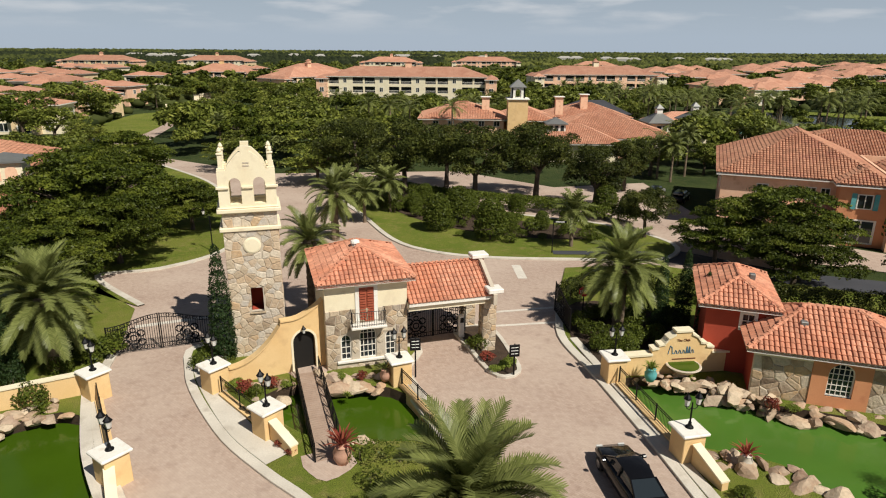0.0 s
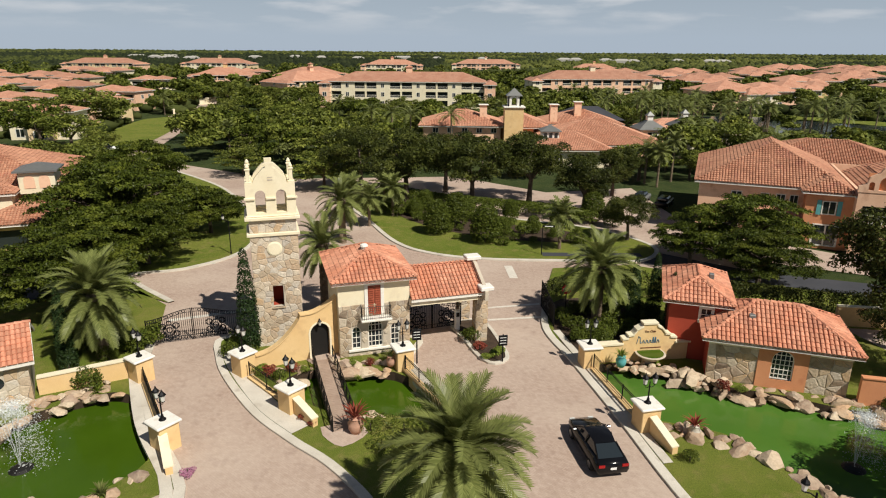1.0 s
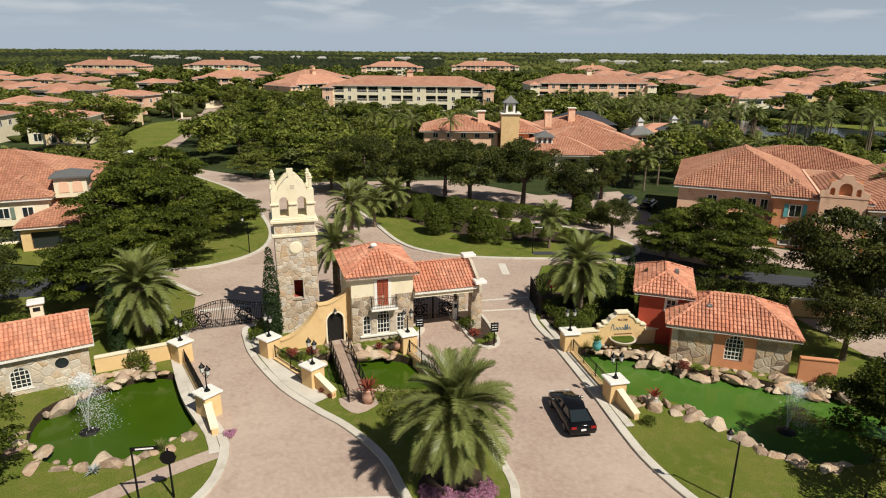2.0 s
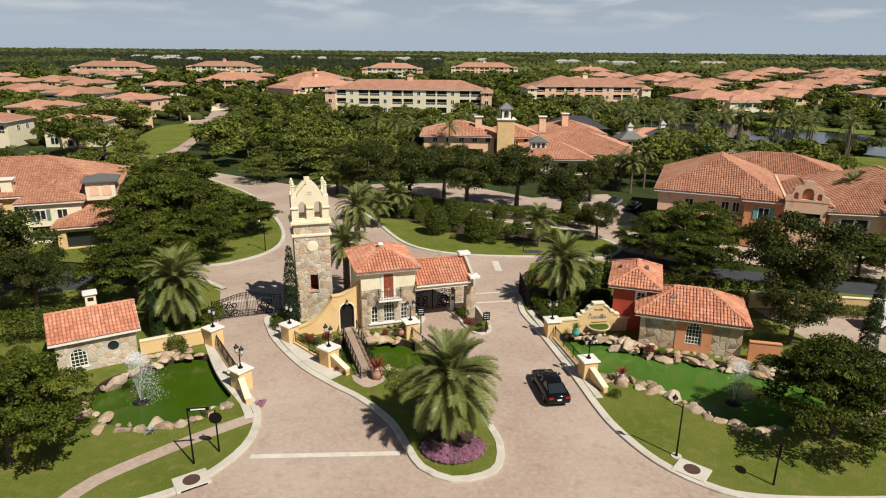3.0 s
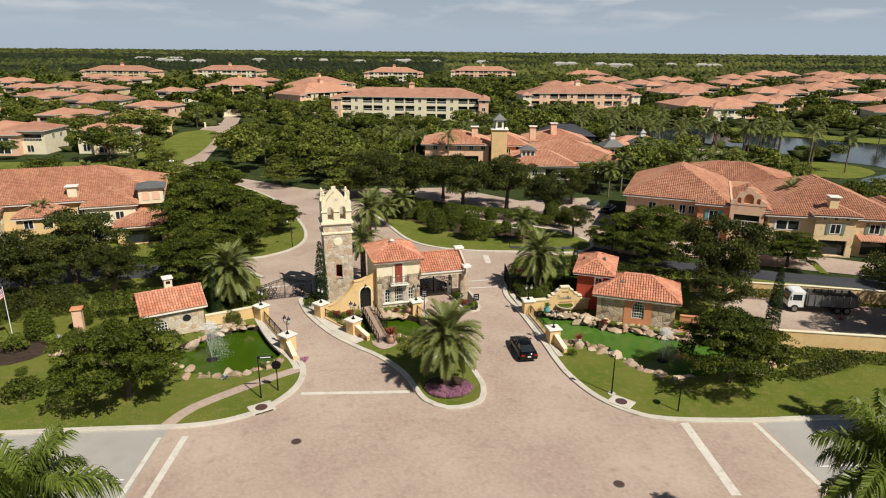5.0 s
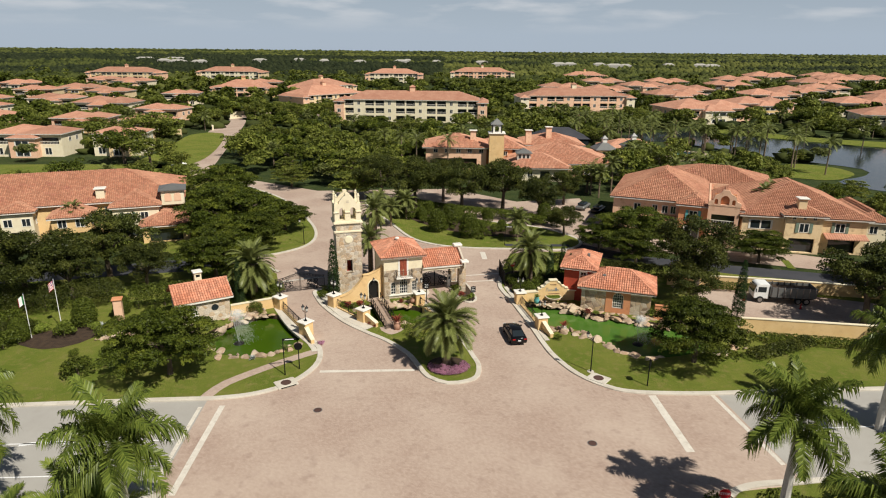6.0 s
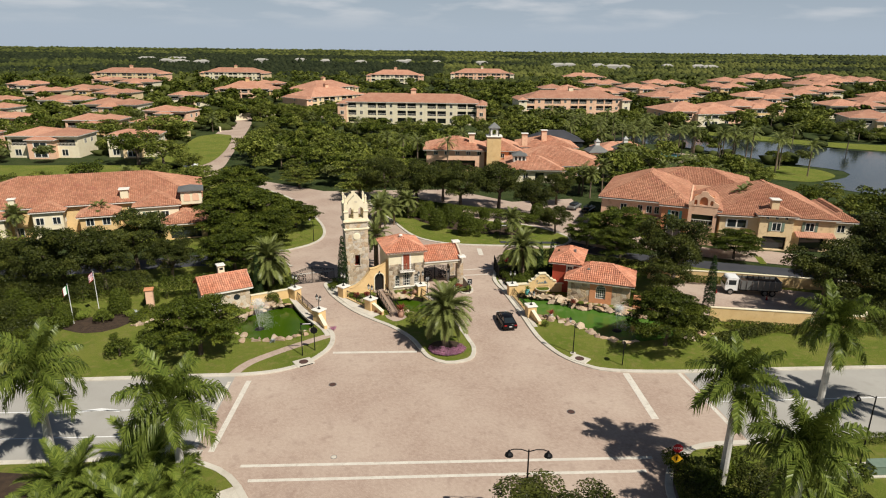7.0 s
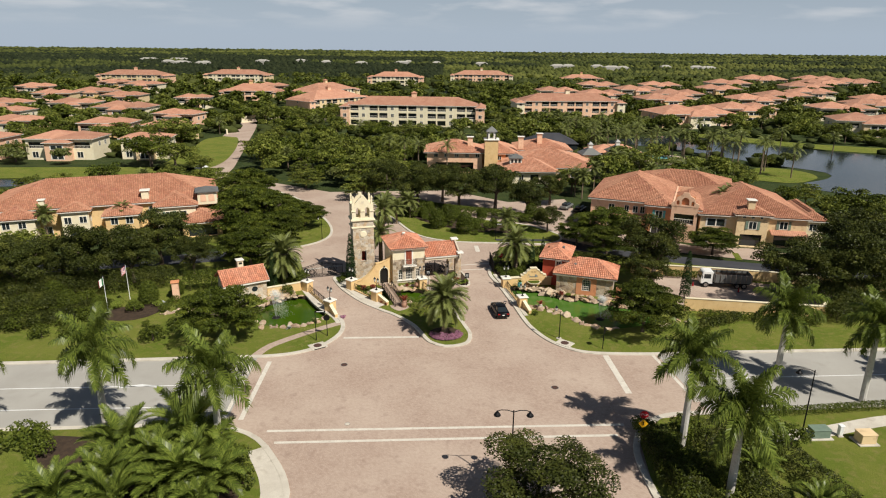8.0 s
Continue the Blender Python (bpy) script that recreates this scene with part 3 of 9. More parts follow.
def stones(parent, m, w, h, cell, openings=(), material=None, seed=0, joint=0.018, proud=0.045):
    """Irregular stones that face a wall drawn in x and z in the frame m; openings are rectangles (x0, z0, x1, z1)."""
    rng = random.Random(seed)
    nx, nz = max(1, round(w / cell)), max(1, round(h / (cell * 0.8)))
    seeds = [((i + 0.5 + (0.25 if j % 2 else -0.25) + rng.uniform(-0.48, 0.48)) * w / nx, (j + 0.5 + rng.uniform(-0.46, 0.46)) * h / nz) for j in range(nz) for i in range(nx) if rng.random() > 0.12]
    for k, (sx, sz) in enumerate(seeds):
        if any(x0 - 0.03 < sx < x1 + 0.03 and z0 - 0.03 < sz < z1 + 0.03 for x0, z0, x1, z1 in openings):
            continue
        poly = rect(0, 0, w, h)
        for o, (tx, tz) in enumerate(seeds):
            dx, dz = tx - sx, tz - sz
            if o != k and abs(dx) < cell * 2.6 and abs(dz) < cell * 2.6:
                ln = math.hypot(dx, dz)
                poly = clip_poly(poly, (sx + tx) / 2 - dx / ln * joint, (sz + tz) / 2 - dz / ln * joint, dx / ln, dz / ln)
        for x0, z0, x1, z1 in openings:
            d = [(x0 - sx, x0, 1, 0), (sx - x1, x1, -1, 0), (z0 - sz, z0, 0, 1), (sz - z1, z1, 0, -1)]
            best = max(d)
            if best[2]:
                poly = clip_poly(poly, best[1], 0, best[2], 0) if min(p[1] for p in poly) < z1 and max(p[1] for p in poly) > z0 else poly
            else:
                poly = clip_poly(poly, 0, best[1], 0, best[3]) if min(p[0] for p in poly) < x1 and max(p[0] for p in poly) > x0 else poly
        if len(poly) < 3:
            continue
        cx, cz = sum(p[0] for p in poly) / len(poly), sum(p[1] for p in poly) / len(poly)
        out = proud * rng.uniform(0.5, 1.3)
        vs, n = [], len(poly)
        for s, y in ((1.0, 0.0), (0.97, -out * 0.6), (0.8, -out)):
            vs += [tuple(m @ Vector((cx + (x - cx) * s, y, cz + (z - cz) * s))) for x, z in poly]
        fs = [(a * n + i, a * n + (i + 1) % n, (a + 1) * n + (i + 1) % n, (a + 1) * n + i) for a in (0, 1) for i in range(n)]
        fs.append(tuple(range(2 * n, 3 * n)))
        arr_part("stone", vs, fs, material or M_STONE, parent)


# ---- windows ----
def window(parent, m, w, h, nx=2, ny=3, round_head=False, frame_m=None, sill=True, depth=0.1, name="window"):
    """A framed window with bars, its pane set back; m puts its lower left corner, x along, z up, front at y = 0."""
    fr = frame_m or M_WHITE
    out = arch(0, 0, w, h - w / 2) if round_head else rect(0, 0, w, h)
    b = 0.07
    inn = arch(b, b, w - b, h - w / 2) if round_head else rect(b, b, w - b, h - b)
    bm = plate(out, [inn], depth)
    bars = []
    for i in range(1, nx):
        x = w * i / nx
        bars.append((x - 0.02, 0.02, b, x + 0.02, 0.05, h - (b if not round_head else 0.02 + w / 2 - math.sqrt(max(0, (w / 2) ** 2 - (x - w / 2) ** 2)))))
    for j in range(1, ny):
        z = h * j / ny
        half = w / 2 if not round_head or z <= h - w / 2 else math.sqrt(max(0, (w / 2) ** 2 - (z - h + w / 2) ** 2))
        if half > 0.1:
            bars.append((w / 2 - half + 0.03, 0.021, z - 0.02, w / 2 + half - 0.03, 0.049, z + 0.02))
    ob = part(name, bm, fr, parent)
    for b4 in bars:
        part("glazing_bar", boxes(b4), fr, ob)
    ob.matrix_basis = m
    pb = bmesh.new()
    fs = fill_loops(pb, [inn])
    for v in pb.verts:
        v.co = Vector((v.co.x, 0.07, v.co.y))
    part("pane", pb, M_GLASS, ob)
    if sill:
        part("sill", boxes((-0.08, -0.1, -0.1, w + 0.08, 0.05, 0.0), bevel=0.015), fr, ob)
    return ob


# ---- the ground, roads, kerbs and ponds ----
POND_L = smooth_line([(-26.2, 29.5), (-25.0, 26.0), (-22.6, 24.0), (-19.6, 23.9), (-17.0, 25.4), (-15.6, 28.1), (-17.5, 31.1), (-19.9, 34.6), (-22.0, 34.4), (-24.0, 32.6)], 0.9, True)
POND_R = smooth_line([(9.6, 38.7), (10.4, 34.2), (12.6, 32.8), (15.8, 31.6), (18.0, 28.0), (20.4, 25.7), (24.0, 25.4), (28.0, 27.2), (29.6, 31.0), (27.6, 33.6), (24.2, 34.5), (21.1, 36.0), (17.2, 37.3), (14.6, 39.2), (11.4, 40.0)], 0.9, True)
POND_M = smooth_line([(-10.6, 37.0), (-9.2, 34.6), (-6.8, 33.0), (-4.0, 32.8), (-0.9, 33.4), (-2.6, 37.4), (-4.8, 38.3), (-8.0, 38.6)], 0.8, True)
KERB_L = smooth_line([(-21.6, 42.0), (-20.3, 37.9), (-16.9, 31.9), (-13.5, 27.4), (-12.4, 25.0), (-12.3, 22.0), (-13.7, 18.8), (-16.0, 16.7), (-19.6, 15.4), (-26.1, 14.7), (-49.6, 12.2), (-110, 6.6)], 0.9)
KERB_R = smooth_line([(8.0, 51.5), (7.2, 45.6), (8.5, 40.0), (10.0, 33.1), (11.0, 27.8), (11.8, 24.8), (13.5, 21.3), (15.8, 19.0), (18.6, 17.9), (25.1, 17.9), (32.3, 18.6), (54.8, 20.5), (120, 26.1)], 0.9)
ISLAND = smooth_line([(-16.2, 43.6), (-16.2, 39.4), (-12.2, 33.4), (-8.8, 30.1), (-6.2, 28.0), (-3.7, 25.1), (-2.2, 22.0), (-1.2, 20.1), (0.8, 18.9), (2.9, 19.4), (4.0, 20.6), (4.2, 22.9), (3.7, 24.8),
                      (2.7, 28.0), (0.7, 33.0), (-0.5, 35.4), (-2.5, 40.0), (-3.0, 44.0)], 0.8, True)
FAR_LEFT = smooth_line([(-24.0, 49.5), (-31.0, 56.0), (-26.5, 58.4), (-22.9, 63.6), (-23.6, 71.5), (-29.1, 83.7), (-37.0, 96.7), (-50, 110)], 1.2)
FAR_ISLE = smooth_line([(-11.5, 78.4), (-6.7, 68.2), (-2.5, 64.2), (3.1, 62.5), (11.0, 62.3), (19.5, 62.6), (22.5, 68), (17.3, 75.2), (9, 79), (0, 83), (-8, 92), (-18, 101), (-17, 90)], 1.2, True)

R = 6000
sheet("ground", [(-R, -400), (R, -400), (R, R), (-R, R)], [POND_L, POND_R, POND_M], -0.06, M_LAND, "green open land that runs out to the horizon")
sheet("pavement", [(-21.5, 13.8), (-21, 0.2), (-19, -3.4), (-16, -8), (-14.4, -20), (-14, -120), (28, -120), (22, -20), (20.6, -6), (21, -0.6), (23.5, 3.4), (28, 4.6), (26, 20),
                   (19, 20.5), (16, 22), (14, 25), (12, 30), (9.6, 40), (8.6, 52), (30, 58.6), (30, 66), (28, 100), (14, 96), (0, 108), (-30, 104), (-60, 122), (-60, 112), (-40, 97), (-24, 72), (-24, 60),
                   (-31, 58), (-36, 50), (-24, 46), (-22, 40), (-14, 26), (-13.4, 22), (-14.6, 19.4), (-17.5, 17.4), (-21.5, 16)], [POND_M], 0.0, M_PAVER, "pinkish clay paver roadway with worn wheel tracks", "road")
ASPH_L = [(-140, 4.6), (-110, 7.0), (-49.6, 12.6), (-26, 15.1), (-21.0, 15.4), (-19.9, 0.8), (-30, 0.2), (-140, -9.8)]
ASPH_R = [(26.2, 18.3), (32.3, 19.0), (54.8, 20.9), (140, 28.4), (140, 16.0), (47.6, 7.6), (27.9, 5.2)]
sheet("road_west", ASPH_L, [], 0.004, M_ASPH, "pale grey asphalt road with white lane marks", "road")
sheet("road_east", ASPH_R, [], 0.004, M_ASPH, "pale grey asphalt road with palm shadows", "road")
sheet("road_rear", [(18.2, 63.5), (27, 57.4), (42.6, 51.8), (60, 47.6), (110, 38), (110, 42.2), (60, 51.8), (43, 56.0), (30, 60.0), (22, 66)], [], 0.008, M_ASPHD, "dark asphalt side road before the houses", "road")
sheet("road_rear_west", [(-31, 55.5), (-36, 49.6), (-60, 43), (-110, 33), (-110, 37), (-60, 47.5), (-38, 55.5), (-33, 58.4)], [], 0.008, M_ASPHD, "dark asphalt side road in the shade", "road")
sheet("road_far", smooth_line([(-37, 97), (-60, 118), (-66, 140), (-78, 190), (-92, 245), (-100, 250), (-92, 200), (-74, 150), (-71, 122), (-56, 106), (-34, 102)], 4, False), [], 0.006, M_PAVER, "curving paver road between the trees", "road")

LAWN_L = KERB_L + [(-110, 33), (-60, 43), (-36, 49.6), (-30, 54), (-24, 49)]
LAWN_R = KERB_R + [(120, 36), (60, 47.4), (42.6, 51.5), (27, 57.0), (18, 61.4), (10, 60)]
sheet("lawn_west", LAWN_L, [POND_L], 0.1, M_GRASS, "mown green lawn round the pond", "lawn")
sheet("lawn_east", LAWN_R, [POND_R], 0.1, M_GRASS, "mown lawn sloping to the green pond", "lawn")
sheet("lawn_island", ISLAND, [POND_M], 0.1, M_GRASS, "grass island between the two driveways", "lawn")
sheet("lawn_far_island", FAR_ISLE, [], 0.1, M_GRASS, "planted lawn island behind the gates", "lawn")
sheet("lawn_far_west", FAR_LEFT + [(-60, 100), (-60, 60), (-36, 56)], [], 0.1, M_GRASS, "lawn corner by the curving road", "lawn")
sheet("lawn_southwest", [(-140, -9.5), (-30, 0.4), (-22, 1.1), (-18.7, 0.5), (-16.2, -0.9), (-14.0, -3.6), (-12.1, -6.8), (-11.3, -10), (-11, -20), (-10.4, -120), (-140, -120)], [], 0.1, M_GRASS, "roadside lawn under royal palms", "lawn")
sheet("lawn_southeast", [(140, 15.8), (47.6, 7.5), (29, 5.4), (22.5, 4.2), (19.4, 0.5), (18.8, -6), (20.2, -20), (26, -120), (140, -120)], [], 0.1, M_GRASS, "roadside lawn and planting under palms", "lawn")
BED = [(0.8 + 2.1 * math.cos(a), 22.6 + 1.9 * math.sin(a)) for a in np.linspace(0, 2 * math.pi, 28, endpoint=False)]
sheet("planting_bed", [(x, y) for x, y in BED], [], 0.13, M_MULCH, "dark mulch bed round the median palm", "bed")
sheet("rear_bed", smooth_line([(-8, 82), (-3, 75), (4, 70.5), (12, 69), (16, 71), (13, 74), (4, 78), (-6, 87)], 1.5, True), [], 0.13, M_MULCH, "mulched shrub bed on the rear island", "bed")
sheet("gate_bed_east", smooth_line([(8.5, 50.5), (8.1, 45.4), (9.0, 41.0), (12.4, 41.2), (16.0, 41.6), (17.5, 46), (15, 50), (11, 52)], 1.2, True), [], 0.13, M_MULCH, "shaded mulch bed behind the sign wall", "bed")
sheet("flower_bed_west", smooth_line([(-46, 26), (-42, 24.4), (-39, 26), (-38, 30), (-40, 31), (-44, 29)], 1.2, True), [], 0.13, M_MULCH, "mulched shrub bed by the flagpoles", "bed")

for nm, pond, mat, lab in (("water_west", POND_L, M_POND, "opaque green ornamental pond water"), ("water_east", POND_R, M_PONDR, "bright green ornamental pond water"), ("water_middle", POND_M, M_POND, "dark green water under the footbridge")):
    sheet(nm, pond, [], -0.55, mat, lab, "water")
    bm = ribbon(bmesh.new(), pond, 0.0, -0.14, -1.2, 0.09, True)
    tagged(part("pond_bank_" + nm[6:], bm, M_MULCH), "muddy bank of the pond", "bank", "", "structure")

kerb("kerb_west", KERB_L, 0.0, -0.55, 0.14, M_CONC, "pale concrete kerb of the west lawn")
kerb("kerb_east", KERB_R, 0.0, 0.55, 0.14, M_CONC, "pale concrete kerb of the east lawn")
kerb("kerb_island", ISLAND, 0.0, 0.5, 0.14, M_CONC, "pale concrete kerb round the island", True)
kerb("kerb_far_island", FAR_ISLE, 0.0, 0.5, 0.14, M_CONC, "pale concrete kerb of the rear island", True)
kerb("kerb_far_west", FAR_LEFT, 0.0, -0.5, 0.14, M_CONC, "pale concrete kerb of the rear lawn")
kerb("kerb_southwest", smooth_line([(-140, -9.0), (-30, 0.9), (-22, 1.6), (-18.5, 0.9), (-15.9, -0.6), (-13.6, -3.4), (-11.7, -6.6), (-10.9, -10), (-10.6, -20), (-10.4, -60), (-10.0, -120)], 1.2), 0.0, -0.55, 0.14, M_CONC, "pale concrete kerb of the south corner")
kerb("kerb_southeast", smooth_line([(140, 16.4), (47.6, 8.0), (29, 6.0), (22.3, 4.7), (18.9, 0.6), (18.3, -6), (19.8, -20), (20.8, -34), (22.4, -60), (25.4, -120)], 1.2), 0.0, 0.6, 0.14, M_CONC, "pale concrete kerb of the corner")


for ln, w0, w1 in ((smooth_line([(7.4, 45.0), (8.5, 40.0), (10.0, 33.1), (10.9, 28.6)], 0.8), 0.56, 1.1), (smooth_line([(-20.7, 39.0), (-20.3, 37.9), (-16.9, 31.9), (-13.5, 27.4), (-12.5, 25.4)], 0.8), -0.56, -1.15),
                   (smooth_line([(-16.2, 42.0), (-16.2, 39.4), (-12.2, 33.4), (-9.0, 30.3)], 0.8), 0.51, 1.75), (smooth_line([(1.2, 31.6), (-0.5, 35.4), (-2.5, 39.6)], 0.8), 0.51, 1.0)):
    kerb("walk_strip", ln, w0, w1, 0.15, M_CONC, "pale concrete strip between kerb and pond wall")


def band(name, pts, w, label, material=M_LINE, z=0.009, kind="structure"):
    bm = bmesh.new()
    ln = [Vector(p) for p in pts]
    prev = None
    for i, p in enumerate(ln):
        d = (ln[min(i + 1, len(ln) - 1)] - ln[max(i - 1, 0)]).normalized()
        n = Vector((-d.y, d.x)) * w / 2
        cur = (bm.verts.new((p.x + n.x, p.y + n.y, z)), bm.verts.new((p.x - n.x, p.y - n.y, z)))
        if prev:
            bm.faces.new((prev[0], cur[0], cur[1], prev[1]))
        prev = cur
    bmesh.ops.recalc_face_normals(bm, faces=bm.faces)
    for f in bm.faces:
        if f.normal.z < 0:
            f.normal_flip()
    return tagged(part(name, bm, material), label, "road band", "", kind)


LINES = [((-11.9, 21.0), (-2.5, 21.7), 0.45), ((-19.3, 14.4), (-18.7, 2.4), 0.5), ((-21.2, 14.1), (-20.4, 2.6), 0.35), ((20.0, 17.7), (20.6, 9.0), 0.7), ((25.7, 18.0), (27.3, 7.6), 0.4),
         ((-15.6, 0.6), (18.6, 3.1), 0.35), ((-14.4, -1.2), (17.6, 1.3), 0.35), ((12, 60.2), (12.6, 56.6), 0.7), ((5.6, 60.8), (5.9, 57.2), 0.8), ((2.6, 49.6), (7.6, 50.8), 0.3), ((3.0, 47.2), (7.4, 48.0), 0.3), ((-22.5, 46), (-17, 48.4), 0.5)]
for a, b, w in LINES:
    band("road_band", [a, b], w, "pale concrete band set in the pavers")
for a, b in (((-110, 1.6), (-21.4, 9.1)), ((-110, -2.4), (-26, 4.4)), ((28, 12.4), (110, 19.6))):
    band("lane_line", [a, b], 0.13, "white painted lane line", M_SIGNW, 0.012)
band("footpath_west", smooth_line([(-21.3, 15.6), (-20.3, 18.2), (-17.2, 21.6), (-14.6, 24.0), (-12.9, 25.4)], 0.7), 1.1, "pinkish paver footpath across the lawn", M_PAVER, 0.114)
band("footpath_southeast", smooth_line([(30, 1.2), (37, 2.4), (46, 5.0), (60, 7.0)], 1.5), 1.6, "pale concrete footpath behind the kerb", M_CONC, 0.114)
band("walk_southwest", smooth_line([(-15.6, -2.3), (-14.3, -4.3), (-13.0, -6.8), (-12.3, -10), (-12.1, -20), (-11.9, -60)], 0.8), 2.0, "pale concrete walk beside the kerb", M_CONC, 0.116)
sheet("mulch_southwest", smooth_line([(-36, -1.4), (-31, -1.2), (-24, -1.2), (-19, -2.0), (-16.4, -4.0), (-15.2, -9), (-20, -13), (-29, -9), (-34, -5)], 1.0, True), [], 0.112, M_MULCH, "brown mulch bed under the palms", "bed")
band("footpath_rear", smooth_line([(9.5, 64.4), (14, 64.5), (20, 64.6)], 1.5), 1.2, "dark asphalt footpath through the planting", M_ASPHD, 0.134)
band("turn_arrow", [(-33.5, 7.9), (-31.5, 8.5), (-29.5, 8.3)], 0.35, "white painted turn arrow", M_SIGNW, 0.012)


def manhole(x, y, r, material, label, z=0.008):
    t = thing("manhole_cover", pose(x, y, z), label, "manhole")
    part("cover", lathe(bmesh.new(), [(r, 0), (r, 0.012), (r * 0.8, 0.016)], 20), material, t)
    part("ring", lathe(bmesh.new(), [(r * 1.2, 0), (r * 1.2, 0.006)], 20), M_STEELG, t)


for x, y, r in ((-10.6, 14.0, 0.34), (12.9, 9.9, 0.34)):
    manhole(x, y, r, M_MANH, "round rusty cast iron manhole cover")
manhole(-8.2, 2.1, 0.22, M_CONC, "small pale round valve cover in the pavers")


def storm_drain(x, y, rot):
    t = thing("storm_drain", pose(x, y, 0.0, 0, 0, rot), "concrete kerb inlet with a round rusty lid", "drain")
    part("slab", boxes((-1.0, -0.75, 0.0, 1.0, 0.75, 0.19), bevel=0.03), M_CONC, t)
    # Black slab on the solid face stands in for the inlet's shade.
    part("mouth_shade", boxes((-0.75, -0.765, 0.06, 0.75, -0.74, 0.16)), M_DARK, t)
    part("lid", lathe(bmesh.new(), [(0.5, 0.185), (0.5, 0.205), (0.4, 0.212)], 20), M_MANH, t)


storm_drain(-14.6, 18.4, 35)
storm_drain(15.6, 20.5, -38)


# ---- the gatehouse ----
def gatehouse():
    g = thing("gatehouse", pose(-7.6, 40.0, 0.0, 0, 0, 18), "two-storey stone and cream stucco gatehouse with clay tile roof", "gatehouse")
    W, D, EAVE, BAND = 5.0, 6.3, 5.75, 3.95
    wins = [(0.85, 0.62, 1.5, 2.3), (2.0, 0.62, 3.05, 2.72), (3.6, 0.62, 4.25, 2.3)]
    holes = [arch(x0, z0, x1, z1 - (x1 - x0) / 2) for x0, z0, x1, z1 in wins]
    part("front_wall", plate(rect(0, -0.9, W, BAND), holes, 0.3), M_MORTAR, g)
    part("upper_front_wall", plate(rect(0, BAND, W, EAVE), [rect(2.05, BAND - 0.0 + 0.001, 2.95, 5.45)], 0.3), M_CREAM, g, "cream stucco upper wall")
    part("side_wall", boxes((0, 0.3, -0.9, 0.3, D, EAVE)), M_CREAM, g)
    part("side_wall", boxes((W - 0.3, 0.3, -0.9, W, D, EAVE)), M_CREAM, g)
    part("rear_wall", boxes((0.3, D - 0.3, -0.9, W - 0.3, D, EAVE)), M_CREAM, g)
    part("floor_slab", boxes((0.3, 0.3, 0.0, W - 0.3, D - 0.3, 0.12)), M_CONC, g)
    part("ceiling_slab", boxes((0.3, 0.3, EAVE - 0.4, W - 0.3, D - 0.3, EAVE - 0.25)), M_CREAM, g)
    for k, (x0, z0, x1, z1) in enumerate(wins):
        window(g, pose(x0, 0.08, z0), x1 - x0, z1 - z0, 4 if k == 1 else 2, 5 if k == 1 else 4, True, sill=False)
    part("sill", boxes((0.6, -0.14, 0.46, 4.5, 0.02, 0.62), bevel=0.02), M_WHITE, g, "long white window sill")
    # balcony door with its surround
    part("door_surround", boxes((1.82, -0.06, 3.05, 2.05, 0.1, 5.55), (2.95, -0.06, 3.05, 3.18, 0.1, 5.55), (2.05, -0.06, 5.3, 2.95, 0.1, 5.55)), M_WHITE, g)
    for x0 in (2.05, 2.51):
        sh = part("shutter", plate(rect(x0, 3.1, x0 + 0.44, 5.3), [], 0.05), M_SHUT, g, "closed red louvred shutter leaf")
        sh.location = (0, -0.03, 0)
        for j in range(12):
            z = 3.25 + j * 0.165
            s = part("slat", boxes((x0 + 0.05, -0.055, z, x0 + 0.39, -0.03, z + 0.1)), M_SHUT, sh)
    b = part("balcony", boxes((1.45, -0.75, 2.86, 3.6, 0.0, 3.02), bevel=0.03), M_WHITE, g, "small white balcony slab")
    rail = bmesh.new()
    for z in (3.12, 3.95):
        tube(rail, [(1.52, 0, z), (1.52, -0.68, z), (3.53, -0.68, z), (3.53, 0, z)], 0.018, 5)
    part("railing", rail, M_IRON, b)
    for i in range(15):
        x = 1.52 + i * 2.01 / 14
        bm = tube(bmesh.new(), [(x, -0.68, 3.02), (x, -0.74, 3.25), (x, -0.80, 3.45), (x, -0.68, 3.75), (x, -0.68, 3.95)], 0.011, 4)
        part("baluster", bm, M_IRON, b)
    for x in (1.52, 3.53):
        for j in range(1, 5):
            part("baluster", tube(bmesh.new(), [(x, -0.68 + j * 0.14, 3.02), (x, -0.68 + j * 0.14, 3.95)], 0.011, 4), M_IRON, b)
    stones(g, pose(0, 0, -0.9), W, 0.9 + BAND, 0.46, [(x0 - 0.05, 0.9 + z0 - 0.2, x1 + 0.05, z1 + 0.9) for x0, z0, x1, z1 in wins] + [(0.6, 1.3, 4.5, 1.54), (1.45, 3.75, 3.6, 3.93)], M_STONE, 3)
    o = 0.45
    faces = hip_faces(-o, -o, W + o, D + o, EAVE, 1.38)
    part("roof_deck", roof_deck(faces), M_UNDER, g)
    fascia(g, -o, -o, W + o, D + o, EAVE + 0.02, 0.2)
    part("cornice", boxes((-0.12, -0.12, EAVE - 0.32, W + 0.12, 0.0, EAVE - 0.18), (-0.12, 0, EAVE - 0.32, 0, D, EAVE - 0.18)), M_CREAM, g)
    cx, h = W / 2, (W + 2 * o) / 2
    r0, r1 = Vector((cx, -o + h, EAVE + 1.38)), Vector((cx, D + o - h, EAVE + 1.38))
    ridge_caps(g, [(faces[2][0], r0), (faces[2][1], r0), (r0, r1), (Vector((-o, D + o, EAVE)), r1), (Vector((W + o, D + o, EAVE)), r1)])
